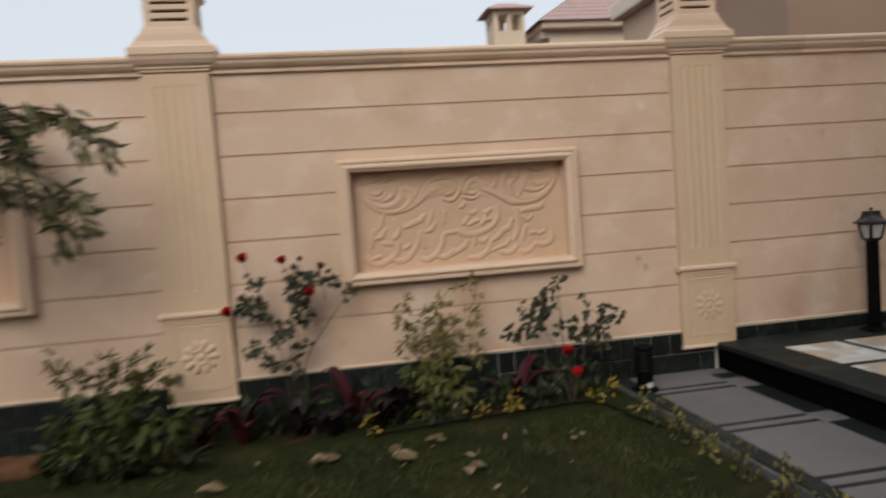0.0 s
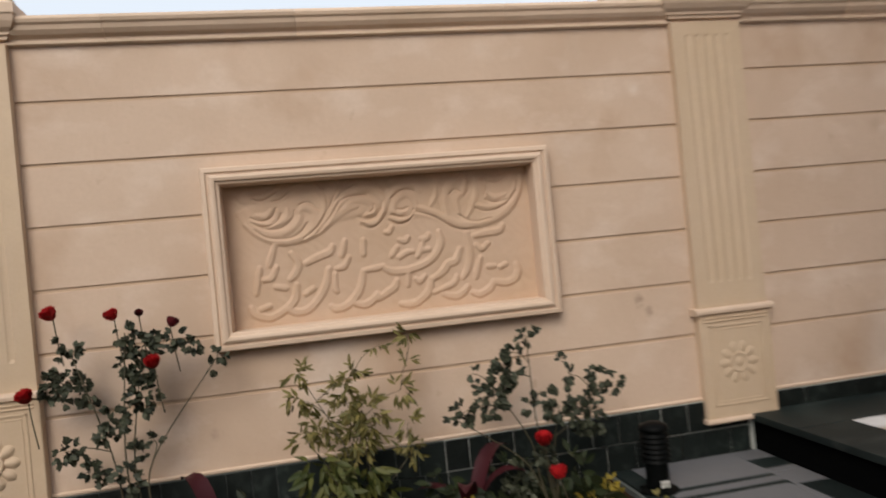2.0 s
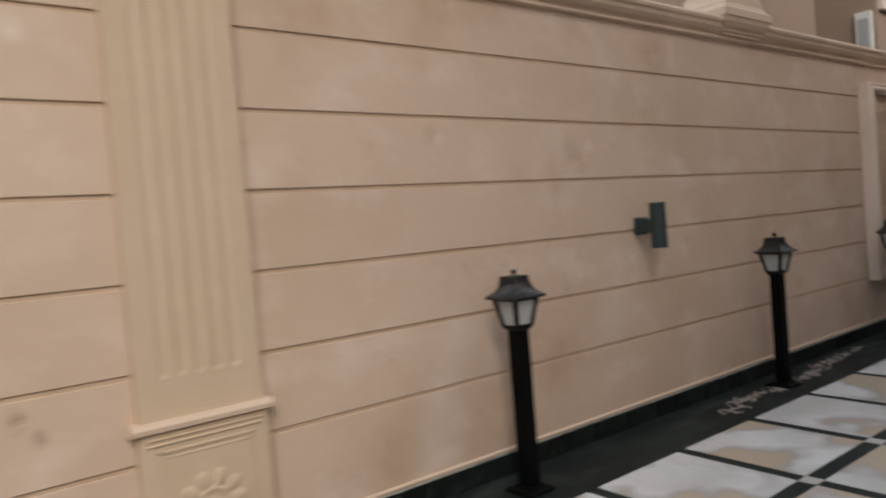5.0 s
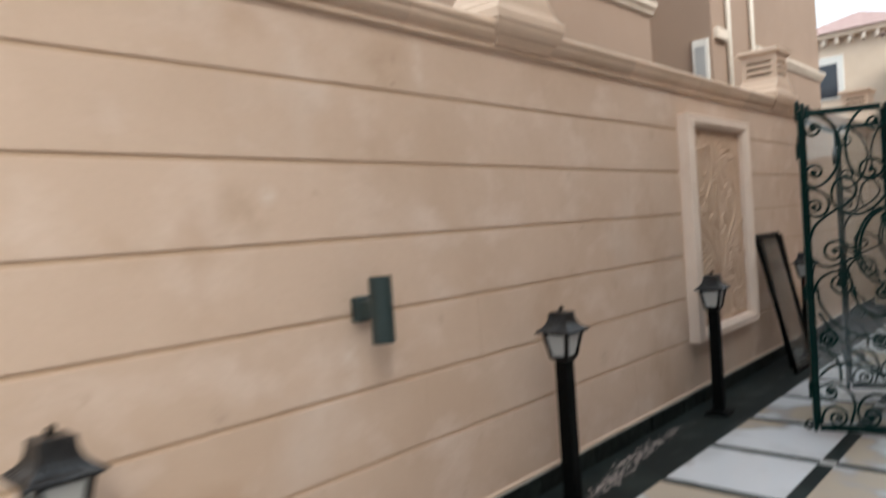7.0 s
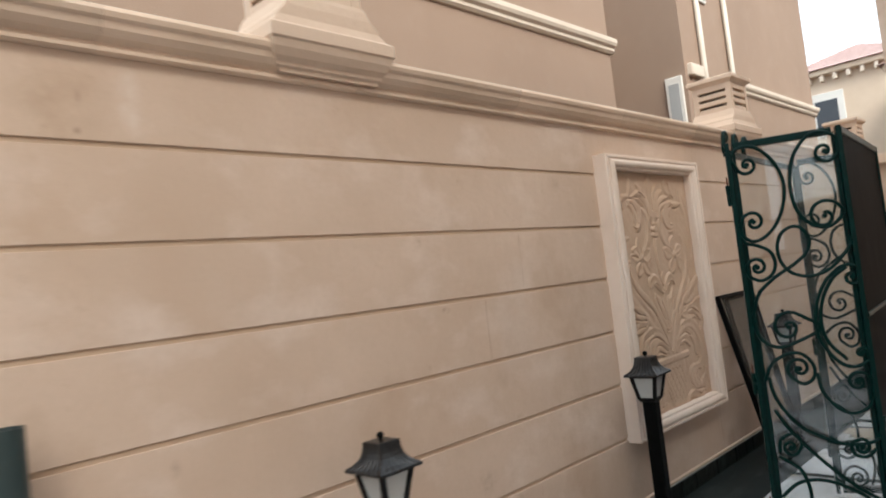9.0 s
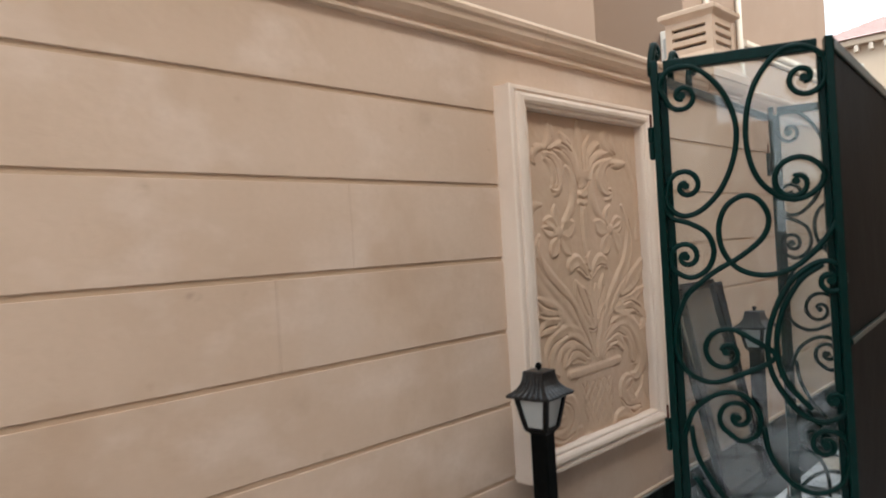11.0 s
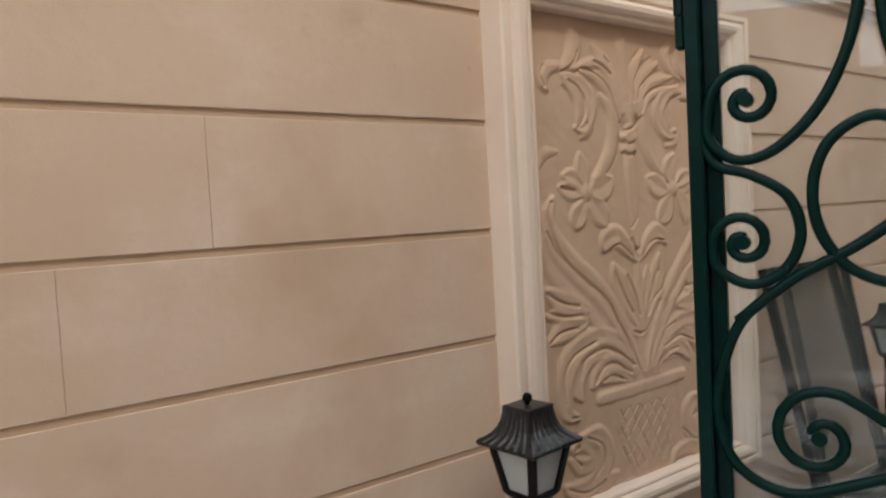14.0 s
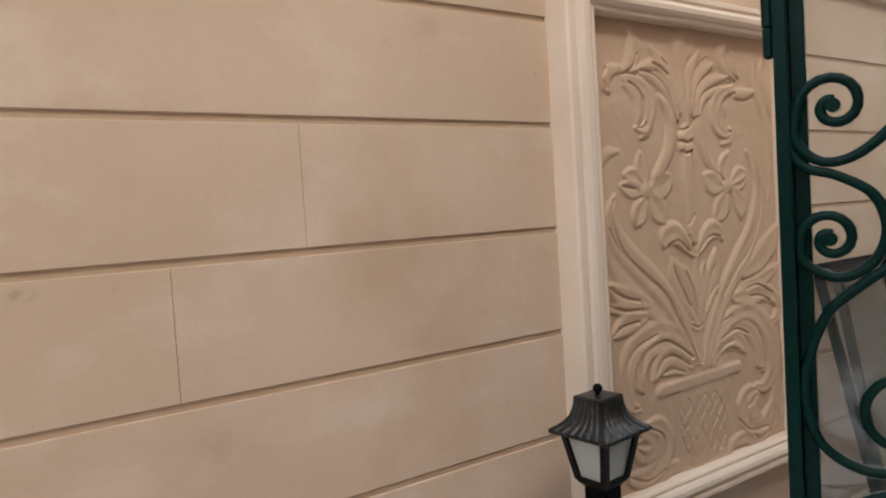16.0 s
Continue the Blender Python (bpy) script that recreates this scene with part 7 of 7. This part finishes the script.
clumped_shrub("green_shrub", "dense dark green shrub at the foot of the wall", (-4.75, -0.78, GROUND),
              [(-4.84, 0.08, 0.14), (-4.64, 0.13, 0.15), (-4.45, 0.08, 0.15), (-4.28, 0.0, 0.14), (-4.72, -0.10, 0.15), (-4.50, -0.14, 0.15), (-4.92, -0.12, 0.12)],
              M["corner_leaf"], 43, (0.10, 0.036), 11, 0.5, 0.9, 0.005, 3)


def strap_plant(name, label, base, n, length, width, mat, seed, rise=1.0):
    """Long arching blades from one crown."""
    rng = random.Random(seed)
    t = thing(name, label, "plant", "", base)
    for k in range(n):
        an = k * 2.4 + rng.uniform(-0.3, 0.3)
        out = Vector((math.cos(an), 0.7 * math.sin(an), 0))
        side = Vector((-math.sin(an), math.cos(an), 0))
        L = length * rng.uniform(0.65, 1.1)
        lift = rise * rng.uniform(0.5, 1.2)
        bm = bmesh.new()
        rings = []
        for i in range(8):
            f = i / 7
            c = out * L * f * (0.45 + 0.25 * f) + Vector((0, 0, L * lift * (f - 0.62 * f * f)))
            w = width * (0.35 + 0.65 * math.sin(math.pi * (0.12 + 0.82 * f)) ** 0.8) * (1 if i < 7 else 0.1)
            rings.append([c - side * w / 2 + Vector((0, 0, w * 0.2)), c, c + side * w / 2 + Vector((0, 0, w * 0.2))])
        loft(bm, rings, closed=False, smooth=True)
        part("blade", bm, mat, t)
    return t


for x, y, n, L, s in ((-3.80, -0.42, 8, 0.44, 1), (-2.97, -0.36, 5, 0.52, 2), (-1.66, -0.36, 4, 0.50, 3), (-2.62, -0.40, 9, 0.36, 4), (-3.40, -0.42, 7, 0.32, 5), (-3.15, -0.5, 8, 0.30, 6), (-4.1, -0.4, 5, 0.36, 7), (-2.80, -0.5, 8, 0.30, 12)):
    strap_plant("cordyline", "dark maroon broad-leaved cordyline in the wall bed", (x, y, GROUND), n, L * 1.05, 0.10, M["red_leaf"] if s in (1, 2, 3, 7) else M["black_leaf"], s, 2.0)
for x, y, n, L, s in ((-4.55, -0.86, 22, 0.50, 8), (-4.85, -0.80, 18, 0.44, 9), (-4.15, -0.82, 14, 0.38, 10)):
    strap_plant("strap_lily", "strap-leaved green lily clump at the lawn edge", (x, y, GROUND), n, L, 0.03, M["dark_leaf"], s, 0.9)

# low dark ground cover and golden edging plants
rng = random.Random(51)
for k in range(20):
    x, y = -4.0 + k * 0.155 + rng.uniform(-0.05, 0.05), -0.34 + rng.uniform(-0.16, 0.12)
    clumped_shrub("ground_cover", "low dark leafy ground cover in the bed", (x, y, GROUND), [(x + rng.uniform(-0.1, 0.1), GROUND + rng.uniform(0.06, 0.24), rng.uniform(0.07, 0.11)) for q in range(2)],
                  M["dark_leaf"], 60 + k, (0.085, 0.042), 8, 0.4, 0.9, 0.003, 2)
GOLD = [(-1.80, -0.56), (-1.68, -0.52), (-1.02, -0.46), (-0.90, -0.50), (-2.85, -0.62), (-2.05, -0.60)]
for x, y in GOLD:
    clumped_shrub("edging_plant", "small golden edging plant in the bed", (x, y, GROUND), [(x + rng.uniform(-0.05, 0.05), GROUND + rng.uniform(0.06, 0.14), rng.uniform(0.04, 0.06)) for q in range(2)], M["gold_leaf"], 90 + int(-x * 10), (0.038, 0.02), 14, 0.0, 0.9, 0.003, 3)
for k in range(15):
    x, y = -0.79 + rng.uniform(-0.08, 0.07), -0.74 - k * 0.185 + rng.uniform(-0.05, 0.05)
    clumped_shrub("edging_plant", "low olive-green edging plant along the path", (x, y, GROUND), [(x + rng.uniform(-0.07, 0.07), GROUND + rng.uniform(0.05, 0.13), rng.uniform(0.04, 0.07)) for q in range(3)],
                  M["edge_leaf"] if k % 3 else M["yellow_leaf"], 130 + k, (0.038, 0.019), 12, 0.0, 1.0, 0.003, 3)

# young tree with hanging leaves at the garden's end
rng = random.Random(77)
tree = thing("garden_tree", "young tree with long drooping dark leaves", "tree", "", (-5.55, -0.75, GROUND))
trunk = spline([(0, 0, 0), (0.03, 0, 0.9), (-0.02, 0.02, 1.85), (0.05, 0, 2.78)], 6)
part("trunk", tube(bmesh.new(), trunk, 0.035, 8, 0.5), M["stem"], tree)
crown = bmesh.new()
for k in range(22):
    a = Vector(trunk[rng.randrange(12, 18)])
    an = rng.uniform(-1.9, 1.3) if k % 3 else rng.uniform(0, 6.28)
    reach = rng.uniform(0.4, 1.05)
    tip = a + Vector((math.cos(an) * reach, math.sin(an) * reach * 0.6, rng.uniform(-0.30, 0.34)))
    run = spline([a, a.lerp(tip, 0.5) + Vector((0, 0, 0.12)), tip, tip + Vector((0.06 * math.cos(an), 0, -0.22))], 5)
    part("limb", tube(bmesh.new(), run, 0.012, 5, 0.3), M["stem"], tree)
    for j in range(38):
        p = Vector(run[rng.randrange(4, len(run))]) + rand_dir(rng) * 0.05
        add_leaf(crown, p, rand_dir(rng, -1.0) + Vector((math.cos(an), 0, 0)) * 0.5, Vector((rng.gauss(0, 0.6), -1, rng.gauss(0, 0.4))), rng.uniform(0.11, 0.19), rng.uniform(0.03, 0.045), 0.25)
part("crown", crown, M["tree_leaf"], tree)

# thin black watering hose between bed and lawn
hose = tube(bmesh.new(), spline([(-2.9, -0.66, -0.285), (-2.2, -0.60, -0.28), (-1.6, -0.54, -0.28), (-1.19, -0.50, -0.282), (-1.05, -0.58, -0.282), (-0.99, -0.72, -0.285), (-0.95, -0.95, -0.29), (-0.84, -1.3, -0.30)], 8), 0.008, 6)
tagged(part("garden_hose", hose, M["black"]), "thin black watering hose along the bed", "hose")

# black nursery pot lying in the bed
t = thing("plant_pot", "black plastic pot lying on its side in the bed", "plant pot", "", (-5.06, -0.62, GROUND + 0.11))
part("pot", loft(bmesh.new(), round_rings(0, 0, [(0.075, -0.11), (0.10, 0.10), (0.108, 0.10), (0.108, 0.125), (0.096, 0.125), (0.07, -0.09), (0.002, -0.09)], 20)), M["black"], t)
t.rotation_euler = (radians(80), 0, radians(35))

# heap of dug earth beside the pot
bm = bmesh.new()
bmesh.ops.create_icosphere(bm, subdivisions=4, radius=1.0)
for v in bm.verts:
    k = 1 + 0.22 * noise.noise(v.co * 2.1) + 0.08 * noise.noise(v.co * 7)
    v.co = Vector((v.co.x * 0.30 * k, v.co.y * 0.18 * k, max(-0.02, v.co.z * 0.10 * k)))
for f in bm.faces:
    f.smooth = True
ob = part("earth_mound", bm, M["clay"])
ob.location = (-5.42, -0.42, GROUND + 0.02)
tagged(ob, "small mound of reddish dug earth at the wall", "earth mound")

# grass
rng = random.Random(4)
verts, faces = [], []
for k in range(60000):
    x, y = rng.uniform(-6.2, -0.72), -0.55 - 3.0 * rng.random() ** 1.25
    if y > -0.60 + 0.08 * noise.noise(Vector(((x + 3.45) / 2.76 * 9, 0, 5))) + rng.uniform(-0.06, 0.04):
        continue
    if noise.noise(Vector((x * 1.6, y * 1.6, 3))) < -0.22 + rng.uniform(-0.2, 0.2):
        continue
    z = -0.335 + 0.03 * noise.noise(Vector((x, y, 0)) * 1.3)
    an, h, w = rng.uniform(0, 6.28), rng.uniform(0.015, 0.042), rng.uniform(0.003, 0.006)
    lx, ly = math.cos(an) * h * rng.uniform(0.2, 0.9), math.sin(an) * h * rng.uniform(0.2, 0.9)
    n = len(verts)
    verts += [(x - ly * w / h, y + lx * w / h, z), (x + ly * w / h, y - lx * w / h, z), (x + lx, y + ly, z + h)]
    faces.append((n, n + 1, n + 2))
me = bpy.data.meshes.new("grass")
me.from_pydata(verts, [], faces)
me.materials.append(M["grass"])
tagged(new("grass", me), "short uneven lawn grass with thin patches", "grass", kind="stuff")

# dry leaves on the lawn
bm = bmesh.new()
for k in range(44):
    p = Vector((rng.uniform(-4.2, -1.0), rng.uniform(-2.8, -0.75), -0.295))
    add_leaf(bm, p, Vector((rng.gauss(0, 1), rng.gauss(0, 1), 0.1)), Vector((rng.gauss(0, 0.3), rng.gauss(0, 0.3), 1)), rng.uniform(0.03, 0.085), rng.uniform(0.018, 0.045), -0.25)
for x, y, size in ((-3.28, -1.02, 0.17), (-2.75, -1.18, 0.19), (-2.28, -1.52, 0.17), (-3.9, -1.3, 0.13), (-2.45, -0.92, 0.12), (-1.5, -1.25, 0.10)):
    for k in range(3):
        add_leaf(bm, Vector((x + rng.uniform(-0.05, 0.05), y + rng.uniform(-0.04, 0.04), -0.285)), Vector((rng.gauss(0, 1), rng.gauss(0, 0.6), 0.12)), Vector((rng.gauss(0, 0.3), -0.3, 1)), size * rng.uniform(0.6, 1.0), size * 0.5, 0.2)
M["dry_leaf"] = leaf_mat("dry_leaf", (0.07, 0.050, 0.026), (0.20, 0.150, 0.09), 0.8)
tagged(part("dry_leaves", bm, M["dry_leaf"]), "pale dry leaves fallen on the lawn", "leaves", kind="stuff")
